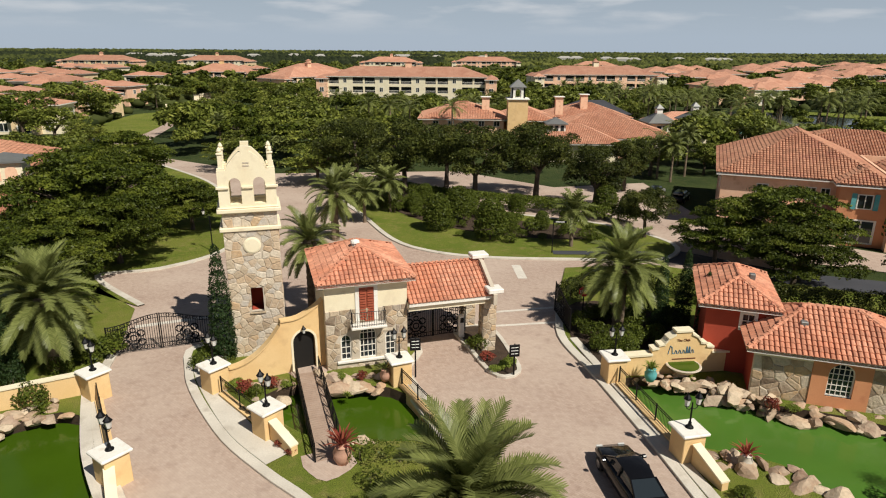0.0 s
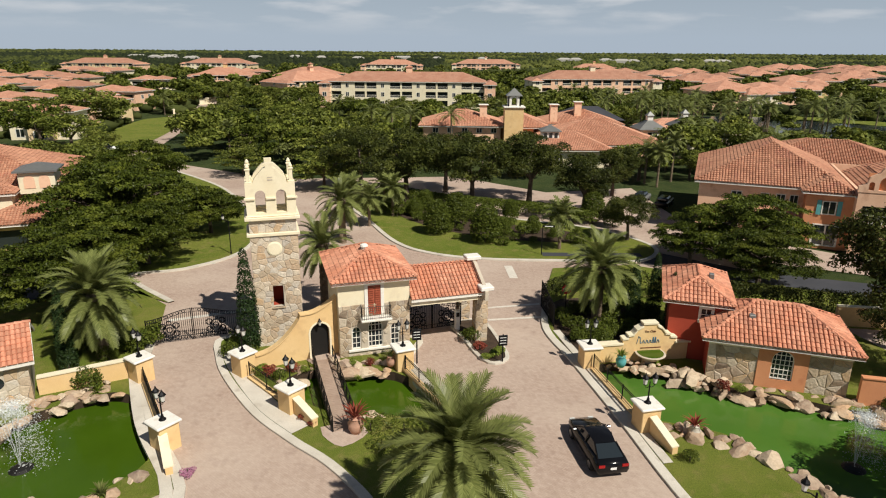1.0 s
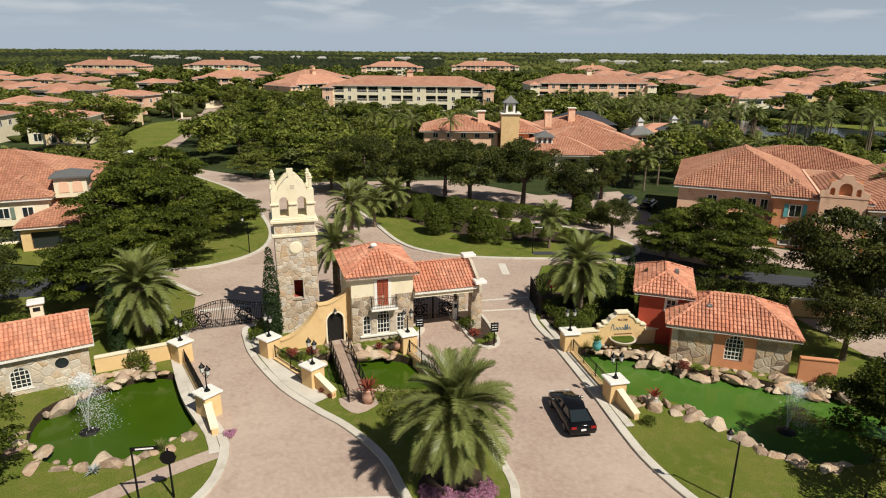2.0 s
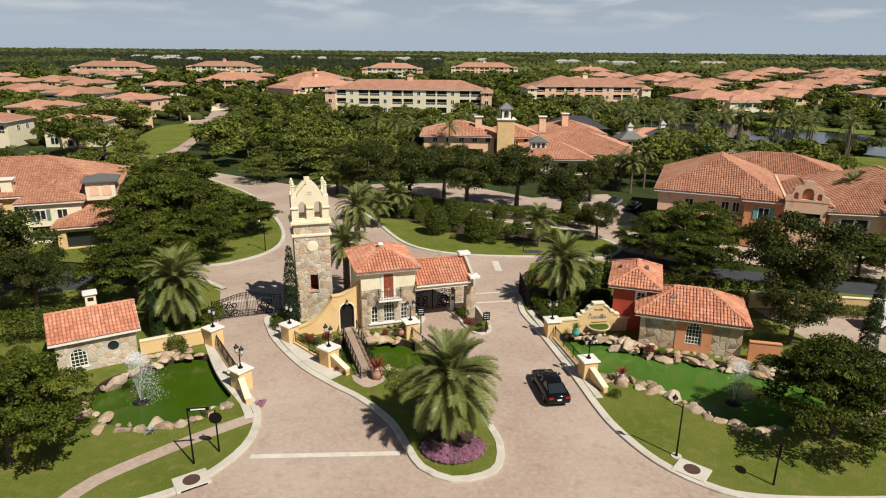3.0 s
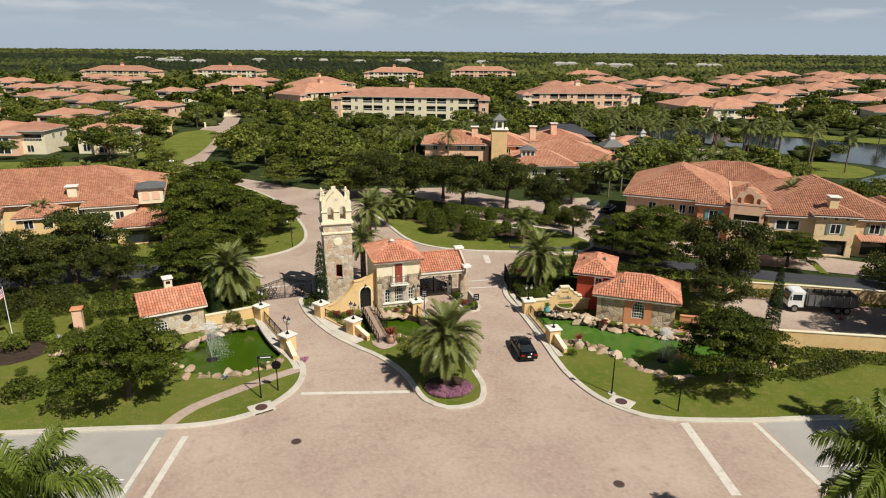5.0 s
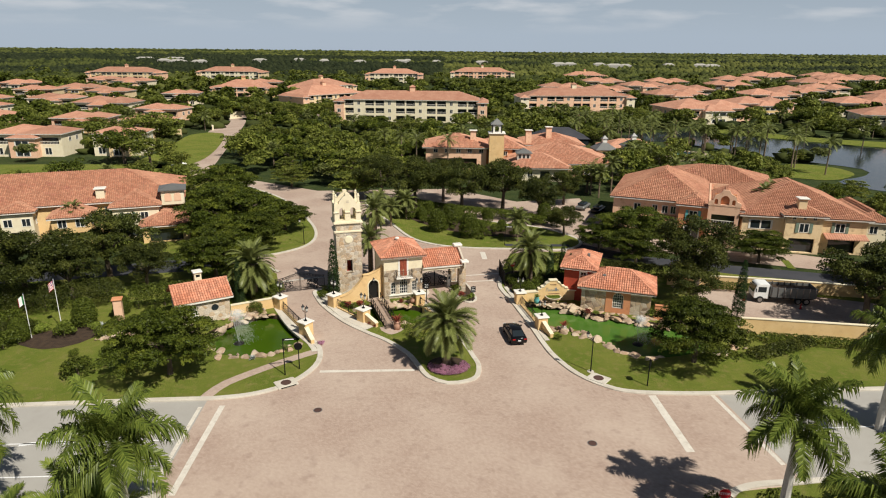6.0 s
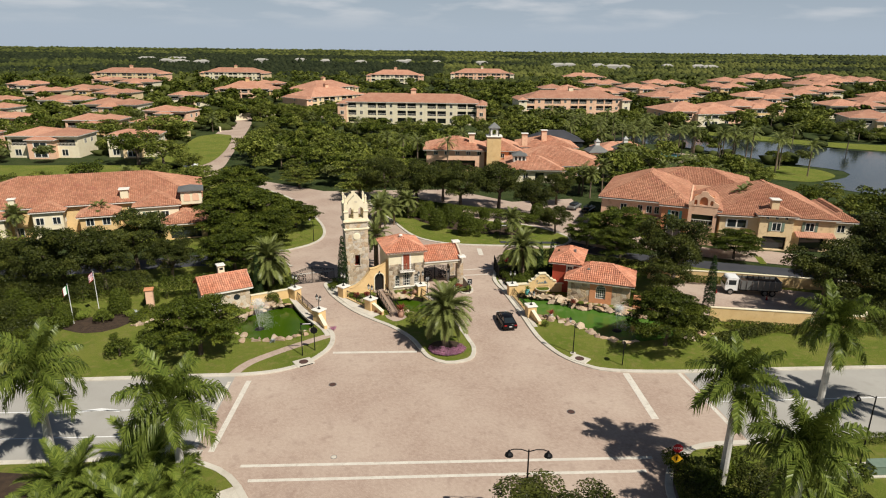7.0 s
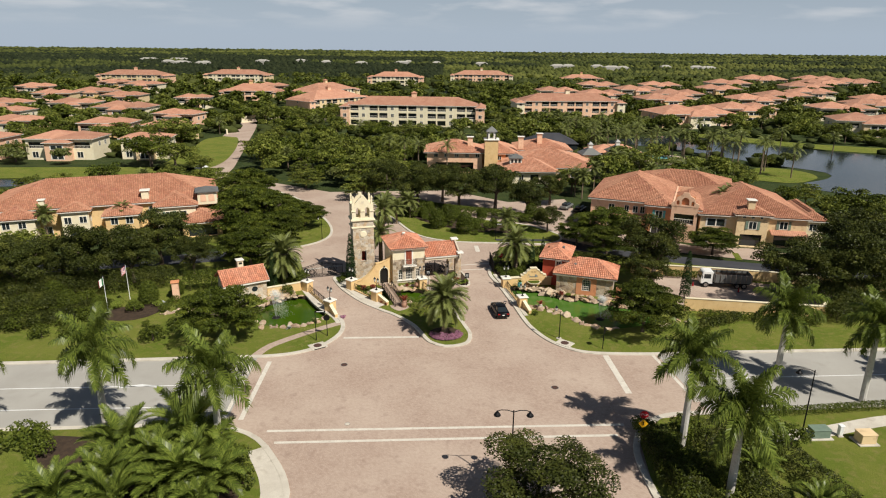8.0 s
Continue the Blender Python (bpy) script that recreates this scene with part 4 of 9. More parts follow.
    ch = part("roof_vent", lathe(bmesh.new(), [(0.22, 0), (0.22, 0.3), (0.3, 0.32), (0.26, 0.45), (0.1, 0.52)], 10, (cx - 0.15, 2.8, EAVE + 1.2)), M_WHITE, g, "white round roof vent")
    tiled(g, faces, (2, 1), 220)
    # wall lantern beside the walk
    return g


GH = gatehouse()


def portico():
    """The covered lane beside the gatehouse."""
    g = thing("gate_portico", pose(-7.6, 40.0, 0.0, 0, 0, 18), "tiled carport roof on stone piers over the entry lane", "portico")
    x0, x1, y0, y1, zE, rise = 5.02, 10.75, -0.55, 5.2, 4.1, 1.45
    piers = [(10.0, -0.1, 10.85, 0.75), (10.0, 3.9, 10.85, 4.75)]
    for i, (a, b, c, d) in enumerate(piers):
        p = part("pier", boxes((a, b, 0, c, d, 4.35)), M_MORTAR, g)
        stones(p, pose(a, b, 0), c - a, 4.3, 0.4, (), M_STONE, 20 + i)
        stones(p, pose(a, d, 0, 0, 0, -90), d - b, 4.3, 0.4, (), M_STONE, 30 + i)
        stones(p, pose(c, b, 0, 0, 0, 90), d - b, 4.3, 0.4, (), M_STONE, 35 + i)
    for a, b, c, d in ((10.05, -0.85, 11.05, 0.1), (9.9, 2.0, 11.05, 2.9)):
        z = 4.3 if b < 0 else 5.72
        part("parapet_cap", boxes((a, b, z, c, d, z + 0.3), bevel=0.05), M_WHITE, g, "white stone parapet cap")
    part("end_wall", plate([(-0.9, 3.6), (5.0, 3.6), (5.0, 4.2), (2.3, 5.7), (1.8, 5.7), (-0.9, 4.3)], [], 0.25), M_MORTAR, g).matrix_basis = pose(10.6, 0, 0, 0, 0, 90)
    part("front_beam", boxes((x0, -0.35, 3.55, 10.0, 0.0, 4.05)), M_CREAM, g)
    part("rear_beam", boxes((x0, 4.6, 3.55, 10.0, 4.95, 4.05)), M_CREAM, g)
    part("soffit", boxes((x0, 0.0, 3.9, 10.0, 4.6, 4.0)), M_CREAM, g)
    A, B, C, D = Vector((x0, y0, zE)), Vector((x1, y0, zE)), Vector((x1, y1, zE)), Vector((x0, y1, zE))
    ym = (y0 + y1) / 2
    R0, R1 = Vector((x0, ym, zE + rise)), Vector((x1, ym, zE + rise))
    faces = [[A, B, R1, R0], [C, D, R0, R1]]
    part("roof_deck", roof_deck(faces), M_UNDER, g)
    part("fascia", boxes((x0, y0 - 0.01, zE - 0.2, x1, y0 + 0.06, zE + 0.02)), M_WHITE, g)
    part("fascia", boxes((x0, y1 - 0.06, zE - 0.2, x1, y1 + 0.01, zE + 0.02)), M_WHITE, g)
    ridge_caps(g, [(R0, R1)])
    tiled(g, faces, (0,), 160)
    c = part("keypad_post", boxes((9.15, 2.2, 0, 9.5, 2.6, 1.7), bevel=0.03), M_SIGNW, g, "white access keypad post")
    part("keypad", boxes((9.2, 2.18, 1.2, 9.45, 2.2, 1.55)), M_DARK, c)
    return g


portico()


def iron_gate(m, w, h, label, crest=0.5):
    """A leaf of ornamental ironwork: frame, pickets, scrolls and a curved top."""
    t = thing("iron_gate", m, label, "gate", "driveway gates")
    fr = bmesh.new()
    top = lambda u: h + crest * math.sin(math.pi * u / 2) ** 2
    tube(fr, [(0, 0, 0.1), (0, 0, top(0) + 0.05)], 0.05, 6)
    tube(fr, [(w, 0, 0.1), (w, 0, top(1) + 0.05)], 0.04, 6)
    for z in (0.15, 0.42):
        tube(fr, [(0, 0, z), (w, 0, z)], 0.025, 5)
    tube(fr, [(w * k / 10, 0, top(k / 10)) for k in range(11)], 0.03, 5)
    tube(fr, [(w * k / 10, 0, top(k / 10) - 0.25) for k in range(11)], 0.02, 5)
    part("gate_frame", fr, M_IRON, t)
    n = int(w / 0.14)
    for i in range(1, n):
        u = i / n
        part("picket", tube(bmesh.new(), [(w * u, 0, 0.15), (w * u, 0, top(u))], 0.018, 4), M_IRON, t)
    for cx, cz, r in [(w * 0.5 + dx, h * 0.52 + dz, r) for dx, dz, r in ((0, 0, 0.42), (0, 0, 0.2), (-0.45, 0.3, 0.22), (0.45, 0.3, 0.22), (-0.45, -0.3, 0.22), (0.45, -0.3, 0.22), (0, 0.55, 0.16), (0, -0.55, 0.16))]:
        part("scroll", tube(bmesh.new(), [(cx + r * math.cos(a), 0, cz + r * math.sin(a)) for a in np.linspace(0.3, 2 * math.pi, 13)], 0.048, 4), M_IRON, t)
    for k in range(int(w / 0.4)):
        cx = 0.2 + k * 0.4
        for cz, r in ((0.285, 0.12), (top(cx / w) - 0.125, 0.11)):
            part("scroll", tube(bmesh.new(), [(cx + r * math.cos(a), 0, cz + r * math.sin(a)) for a in np.linspace(0, 2 * math.pi, 9)], 0.026, 4), M_IRON, t)
    return t


iron_gate(pose(-22.0, 41.6, 0, 0, 0, 21), 3.1, 1.9, "closed black wrought iron exit gate leaf with scrolls", 0.6)
iron_gate(pose(-16.1, 43.85, 0, 0, 0, 201), 3.1, 1.9, "closed black wrought iron exit gate leaf with scrolls", 0.6)
iron_gate(pose(-3.6, 44.4, 0, 0, 0, 20), 2.3, 1.9, "closed black wrought iron gate leaf under the portico", 0.4)
iron_gate(pose(0.8, 46.0, 0, 0, 0, 200), 2.3, 1.9, "closed black wrought iron gate leaf under the portico", 0.4)
iron_gate(pose(8.1, 46.0, 0, 0, 0, 97), 4.0, 1.9, "open black wrought iron gate leaf beside the lane", 0.5)


# ---- the bell tower ----
def bell_tower():
    g = thing("bell_tower", pose(-13.85, 41.5, 0.0, 0, 0, 18), "square stone bell tower with a cream stucco belfry", "tower")
    W, D = 3.3, 2.6
    shaft = part("shaft", plate(rect(0.05, 0, W - 0.05, 8.35), [rect(1.3, 3.05, 2.05, 4.65)], 0.4), M_MORTAR, g)
    part("side_wall", boxes((0.05, 0.4, 0, 0.4, D, 8.35)), M_MORTAR, g)
    part("side_wall", boxes((W - 0.4, 0.4, 0, W - 0.05, D, 8.35)), M_MORTAR, g)
    part("rear_wall", boxes((0.4, D - 0.35, 0, W - 0.4, D, 8.35)), M_MORTAR, g)
    part("window_lining", boxes((1.32, 0.41, 2.9, 2.03, 1.6, 2.98), (1.3, 1.6, 2.9, 2.05, 1.65, 4.8)), M_RED, g, "dark red lining of the window recess")
    part("sill", boxes((1.2, -0.12, 2.95, 2.15, 0.1, 3.05), bevel=0.02), M_STONEL, g)
    stones(shaft, pose(0.05, 0, 0), W - 0.1, 8.35, 0.47, [(1.28, 3.0, 2.07, 4.68), (1.15, 6.95, 2.15, 7.95)], M_STONEL, 7, 0.014)
    stones(shaft, pose(W - 0.05, 0, 0, 0, 0, 90), D, 8.35, 0.5, (), M_STONEL, 8, 0.014)
    part("medallion", lathe(bmesh.new(), [(0.52, 0), (0.52, 0.06), (0.42, 0.1)], 24), M_CREAM, g, "round pale plaster medallion").matrix_basis = pose(1.65, 0.0, 7.42, 90)
    for z0, z1, o in ((8.35, 8.6, 0.14), (9.5, 9.75, 0.2), (9.75, 9.85, 0.12)):
        part("cornice", boxes((-o, -o, z0, W + o, D + o, z1), bevel=0.04), M_CREAM, g)
    part("frieze", boxes((0.06, 0.06, 8.6, W - 0.06, D - 0.06, 9.5)), M_MORTAR, g)
    stones(g, pose(0.06, 0.06, 8.6), W - 0.12, 0.9, 0.45, (), M_STONEL, 9, 0.014)
    # belfry: two arches through the wall under a stepped gable
    zb = 9.85
    prof = [(0, zb), (W, zb), (W, 12.05), (W - 0.5, 12.05), (W - 0.62, 12.35), (2.35, 12.75), (2.05, 13.05), (1.9, 13.1), (1.9, 13.4), (1.4, 13.4), (1.4, 13.1), (1.25, 13.05), (0.95, 12.75), (0.62, 12.35), (0.5, 12.05), (0, 12.05)]
    ar = [arch(0.62, zb + 0.15, 1.3, 11.25), arch(2.0, zb + 0.15, 2.68, 11.25)]
    part("belfry_wall", plate(prof, ar, 0.55), M_CREAM, g)
    bw = part("belfry_wall", plate(prof, ar, 0.45), M_CREAM, g)
    bw.location = (0, D - 0.45, 0)
    part("belfry_side", plate(rect(0.55, zb, D - 0.45, 12.0), [arch(1.0, zb + 0.3, 1.7, 11.2)], 0.4), M_CREAM, g).matrix_basis = pose(0.4, 0, 0, 0, 0, 90)
    part("belfry_side", plate(rect(0.55, zb, D - 0.45, 12.0), [arch(1.0, zb + 0.3, 1.7, 11.2)], 0.4), M_CREAM, g).matrix_basis = pose(W, 0, 0, 0, 0, 90)
    part("ledge", boxes((-0.12, -0.12, 10.95, 0.6, 0.1, 11.1), (1.32, -0.12, 10.95, 1.98, 0.1, 11.1), (2.7, -0.12, 10.95, W + 0.12, 0.1, 11.1), bevel=0.02), M_CREAM, g)
    part("slot", boxes((1.5, -0.02, 12.25, 1.85, 0.0, 12.33), (1.5, -0.02, 12.42, 1.85, 0.0, 12.5)), M_MORTAR, g)
    for x, y in ((0.24, 0.25), (W - 0.24, 0.25), (0.24, D - 0.25), (W - 0.24, D - 0.25)):
        bm = boxes((x - 0.23, y - 0.23, 12.0, x + 0.23, y + 0.23, 12.18), (x - 0.13, y - 0.13, 12.18, x + 0.13, y + 0.13, 12.95), (x - 0.18, y - 0.18, 12.95, x + 0.18, y + 0.18, 13.05), bevel=0.02)
        lathe(bm, [(0.1, 13.05), (0.15, 13.16), (0.1, 13.28), (0.03, 13.38)], 8, (x, y, 0))
        part("pinnacle", bm, M_CREAM, g)
    return g


bell_tower()


# ---- garden walls, posts and rails ----
def lantern_head(bm_m, bm_g, x, y, z, s=1.0):
    """Ironwork and glass of one lantern that hangs its base at z."""
    lathe(bm_m, [(0.03 * s, 0), (0.1 * s, 0.05 * s), (0.11 * s, 0.09 * s)], 6, (x, y, z))
    lathe(bm_g, [(0.10 * s, 0.09 * s), (0.16 * s, 0.42 * s)], 6, (x, y, z))
    lathe(bm_m, [(0.2 * s, 0.42 * s), (0.17 * s, 0.48 * s), (0.06 * s, 0.62 * s), (0.02 * s, 0.74 * s)], 6, (x, y, z))


def post_lamp(m, label="black twin-lantern lamp on a garden wall post"):
    t = thing("post_lamp", m, label, "lamp", "lanterns on the wall posts")
    part("base", lathe(bmesh.new(), [(0.2, 0), (0.19, 0.06), (0.1, 0.12), (0.07, 0.3)], 10), M_IRON, t)
    part("pole", lathe(bmesh.new(), [(0.045, 0.3), (0.04, 1.0), (0.06, 1.04), (0.035, 1.1), (0.03, 1.35)], 8), M_IRON, t)
    for s in (-1, 1):
        part("arm", tube(bmesh.new(), [(0, 0, 1.05), (s * 0.14, 0, 0.98), (s * 0.27, 0, 1.05), (s * 0.3, 0, 1.14)], 0.02, 5), M_IRON, t)
        bm, bg = bmesh.new(), bmesh.new()
        lantern_head(bm, bg, s * 0.3, 0, 1.14, 1.05)
        l = part("lantern", bm, M_IRON, t)
        part("glass", bg, M_LAMPG, l)
    return t


def wall_post(x, y, rot, h=1.55, w=1.15, z0=-0.6):
    t = thing("wall_post", pose(x, y, 0, 0, 0, rot), "yellow stucco wall post with a broad pale cap", "wall post", "garden wall posts")
    part("shaft", boxes((-w / 2, -w / 2, z0, w / 2, w / 2, h), bevel=0.03), M_YEL, t)
    part("cap", boxes((-w / 2 - 0.14, -w / 2 - 0.14, h, w / 2 + 0.14, w / 2 + 0.14, h + 0.16), bevel=0.05), M_WHITE, t)
    post_lamp(pose(x, y, h + 0.16, 0, 0, rot))


POSTS = [(-20.0, 36.6, -35), (-15.2, 29.4, -35), (-13.6, 37.6, -38), (-9.3, 33.3, -38), (-3.1, 38.8, 24), (9.6, 39.6, 10), (11.4, 32.1, 14)]
for x, y, r in POSTS:
    wall_post(x, y, r)


def low_wall(name, a, b, h0, h1, th, label, material=M_YEL, cap=0.08, z0=-0.9, cap_m=None):
    """A straight garden wall from a to b whose top falls or rises from h0 to h1, with a coping."""
    a, b = Vector(a), Vector(b)
    L = (b - a).length
    m = pose(a.x, a.y, 0, 0, 0, math.degrees(math.atan2(b.y - a.y, b.x - a.x)))
    t = thing(name, m, label, "wall", "", "structure")
    w = part("wall_body", plate([(0, z0), (L, z0), (L, h1), (0, h0)], [], th), material, t)
    w.location = (0, -th / 2, 0)
    c = part("coping", plate([(0, h0 + 0.002), (L, h1 + 0.002), (L, h1 + cap), (0, h0 + cap)], [], th + 0.12), cap_m or material, t)
    c.location = (0, -th / 2 - 0.06, 0)
    return t


def iron_rail(a, b, h=0.95, z=0.1, label="black iron picket railing along the pond wall", step=0.13):
    a, b = Vector(a), Vector(b)
    L = (b - a).length
    t = thing("railing", pose(a.x, a.y, z, 0, 0, math.degrees(math.atan2(b.y - a.y, b.x - a.x))), label, "railing", "pond railings")
    bm = bmesh.new()
    for zz in (0.1, h - 0.12, h):
        tube(bm, [(0, 0, zz), (L, 0, zz)], 0.025, 5)
    part("rails", bm, M_IRON, t)
    n = max(2, int(L / 1.6))
    for i in range(n + 1):
        part("post", boxes((L * i / n - 0.03, -0.03, -0.05, L * i / n + 0.03, 0.03, h + 0.06)), M_IRON, t)
    k = int(L / step)
    me = None
    for i in range(1, k):
        if me is None:
            o = part("picket", tube(bmesh.new(), [(0, 0, 0.1), (0, 0, h - 0.02)], 0.011, 4), M_IRON, t)
            me = o.data
            o.location = (L * i / k, 0, 0)
        else:
            share("picket", me, t, pose(L * i / k, 0, 0))
    return t


for a, b in (((-19.5, 35.9), (-15.6, 30.1)), ((-13.0, 36.9), (-9.9, 33.9)), ((-2.9, 38.2), (0.2, 32.9)), ((9.8, 38.9), (11.2, 32.9))):
    low_wall("pond_wall", a, b, 0.22, 0.22, 0.3, "yellow retaining wall of the pond with a low coping")
    iron_rail(a, b, 0.95, 0.3)
low_wall("wing_wall_west", (-15.0, 28.8), (-13.9, 26.9), 1.15, 0.55, 0.35, "stubby sloping yellow wing wall", cap_m=M_CREAM)
low_wall("wing_wall_middle", (-8.9, 32.8), (-7.5, 31.5), 1.15, 0.6, 0.35, "stubby sloping yellow wing wall", cap_m=M_CREAM)
low_wall("wing_wall_east", (11.6, 31.5), (12.3, 29.6), 1.15, 0.5, 0.35, "stubby sloping yellow wing wall", cap_m=M_CREAM)
low_wall("garden_wall_west", (-25.4, 34.4), (-20.5, 37.0), 1.25, 1.35, 0.35, "yellow stucco garden wall behind the pond", cap_m=M_CREAM)
low_wall("boundary_wall_south", (34.0, 31.9), (52.0, 29.8), 1.9, 1.9, 0.3, "long yellow stucco boundary wall", cap_m=M_CREAM)
low_wall("boundary_wall_end", (52.0, 29.8), (54.5, 33.5), 1.9, 1.9, 0.3, "yellow stucco boundary wall corner", cap_m=M_CREAM)
low_wall("boundary_wall_north", (30.5, 47.2), (44.0, 45.4), 1.7, 1.7, 0.3, "yellow stucco wall beside the side road", cap_m=M_CREAM)
low_wall("boundary_wall_east", (44.0, 45.4), (70.0, 40.6), 1.7, 1.7, 0.3, "yellow stucco wall beside the side road", cap_m=M_CREAM)
low_wall("orange_wall_east", (25.2, 35.2), (27.6, 34.7), 1.9, 1.9, 0.3, "orange stucco garden wall beside the lodge", M_ORANGE)
sheet("service_yard", [(30.8, 46.6), (34.4, 32.6), (52, 30.4), (54, 34), (60, 40), (44.2, 44.8)], [], 0.112, M_PAVER, "paved yard where the truck is parked", "yard")


def curved_wall():
    """The wall that sweeps up from the post to the walk door beside the gatehouse."""
    t = thing("wall_sweep", pose(-13.1, 38.0, 0, 0, 0, 27), "yellow stucco wall sweeping up to an arched walk door", "wall", "", "structure")
    L = 5.9
    top = [(0, 1.2)] + [(0.25 + 3.0 * k / 10, 1.05 + 0.2 * (k / 10) + 1.9 * (k / 10) ** 2.2) for k in range(11)] + [(3.3, 3.45), (4.0, 3.45)] + [(4.0 + 1.9 * k / 6, 3.45 + 0.95 * (k / 6) ** 1.6) for k in range(1, 7)]
    prof = [(0, -0.6), (L, -0.6)] + top[::-1]
    part("wall_body", plate(prof, [arch(3.95, 0.05, 5.3, 2.0, 10)], 0.4), M_YEL, t)
    cp = bmesh.new()
    for (x0, z0), (x1, z1) in zip(top, top[1:]):
        v = [cp.verts.new(p) for p in ((x0, -0.08, z0), (x1, -0.08, z1), (x1, 0.48, z1), (x0, 0.48, z0), (x0, -0.08, z0 + 0.09), (x1, -0.08, z1 + 0.09), (x1, 0.48, z1 + 0.09), (x0, 0.48, z0 + 0.09))]
        for q in ((3, 2, 1, 0), (4, 5, 6, 7), (0, 1, 5, 4), (2, 3, 7, 6), (1, 2, 6, 5), (3, 0, 4, 7)):
            cp.faces.new([v[i] for i in q])
    part("coping", cp, M_YEL, t)
    d = part("walk_gate", plate(arch(3.97, 0.06, 5.28, 2.0, 10), [], 0.06), M_DARK, t, "dark arched iron walk door")
    d.location = (0, 0.28, 0)
    ar = arch(3.83, 0.05, 5.42, 2.0, 10)
    part("door_surround", plate(ar, [arch(3.96, 0.051, 5.29, 2.0, 10)], 0.05), M_CREAM, t).location = (0, -0.03, 0)
    for k in range(9):
        x = 4.05 + k * 0.145
        part("picket", tube(bmesh.new(), [(x, 0.25, 0.1), (x, 0.25, 2.0 + math.sqrt(max(0.0, 0.63 ** 2 - (x - 4.625) ** 2)))], 0.014, 4), M_IRON, d)
    bm, bg = bmesh.new(), bmesh.new()
    tube(bm, [(4.6, 0, 3.0), (4.6, -0.2, 3.02), (4.6, -0.2, 2.95)], 0.02, 5)
    lantern_head(bm, bg, 4.6, -0.2, 2.55, 0.75)
    l = part("wall_lantern", bm, M_IRON, t, "black wall lantern")
    part("glass", bg, M_LAMPG, l)


curved_wall()


def footbridge():
    a, b = Vector((-8.75, 39.6)), Vector((-5.75, 31.2))
    L = (b - a).length
    t = thing("footbridge", pose(a.x, a.y, 0, 0, 0, math.degrees(math.atan2(b.y - a.y, b.x - a.x))), "brown plank footbridge with black iron rails over the pond", "bridge")
    part("girder", boxes((0, -0.72, -0.28, L, -0.62, 0.1), (0, 0.62, -0.28, L, 0.72, 0.1)), M_IRON, t)
    n = 42
    me = None
    for i in range(n):
        if me is None:
            o = part("plank", boxes((0.01, -0.62, 0.1, L / n - 0.012, 0.62, 0.15)), M_DECK, t)
            me = o.data
        else:
            share("plank", me, t, pose(L * i / n, 0, random.uniform(0, 0.004)))
    for y in (-0.68, 0.68):
        bm = bmesh.new()
        for z in (0.25, 1.1):
            tube(bm, [(0, y, z), (L, y, z)], 0.035, 5)
        r = part("rail", bm, M_IRON, t)
        for i in range(9):
            part("post", boxes((L * i / 8 - 0.03, y - 0.03, 0.1, L * i / 8 + 0.03, y + 0.03, 1.16)), M_IRON, t)
        for i in range(8):
            part("brace", tube(tube(bmesh.new(), [(L * i / 8, y, 0.25), (L * (i + 1) / 8, y, 1.1)], 0.018, 4), [(L * i / 8, y, 1.1), (L * (i + 1) / 8, y, 0.25)], 0.018, 4), M_IRON, t)


footbridge()
sheet("walk_landing", smooth_line([(-10.3, 40.7), (-8.2, 41.2), (-7.6, 40.2), (-7.9, 39.2), (-9.4, 39.0)], 0.5, True), [], 0.125, M_PAVER, "paved landing before the walk door", "paving")
sheet("walk_landing_south", smooth_line([(-7.2, 31.4), (-5.4, 31.9), (-4.4, 31.0), (-5.6, 29.6), (-6.9, 30.6)], 0.5, True), [], 0.125, M_PAVER, "paved landing at the footbridge", "paving")
PORT_ISLE = smooth_line([(0.0, 46.4), (1.1, 43.0), (2.2, 40.2), (3.2, 39.5), (4.2, 40.3), (4.0, 42.4), (2.6, 46.9)], 0.5, True)
sheet("portico_island", PORT_ISLE, [], 0.1, M_MULCH, "planted island between the two entry lanes", "bed")
kerb("kerb_portico", PORT_ISLE, 0.0, 0.28, 0.16, M_CONC, "pale concrete kerb round the portico island", True)


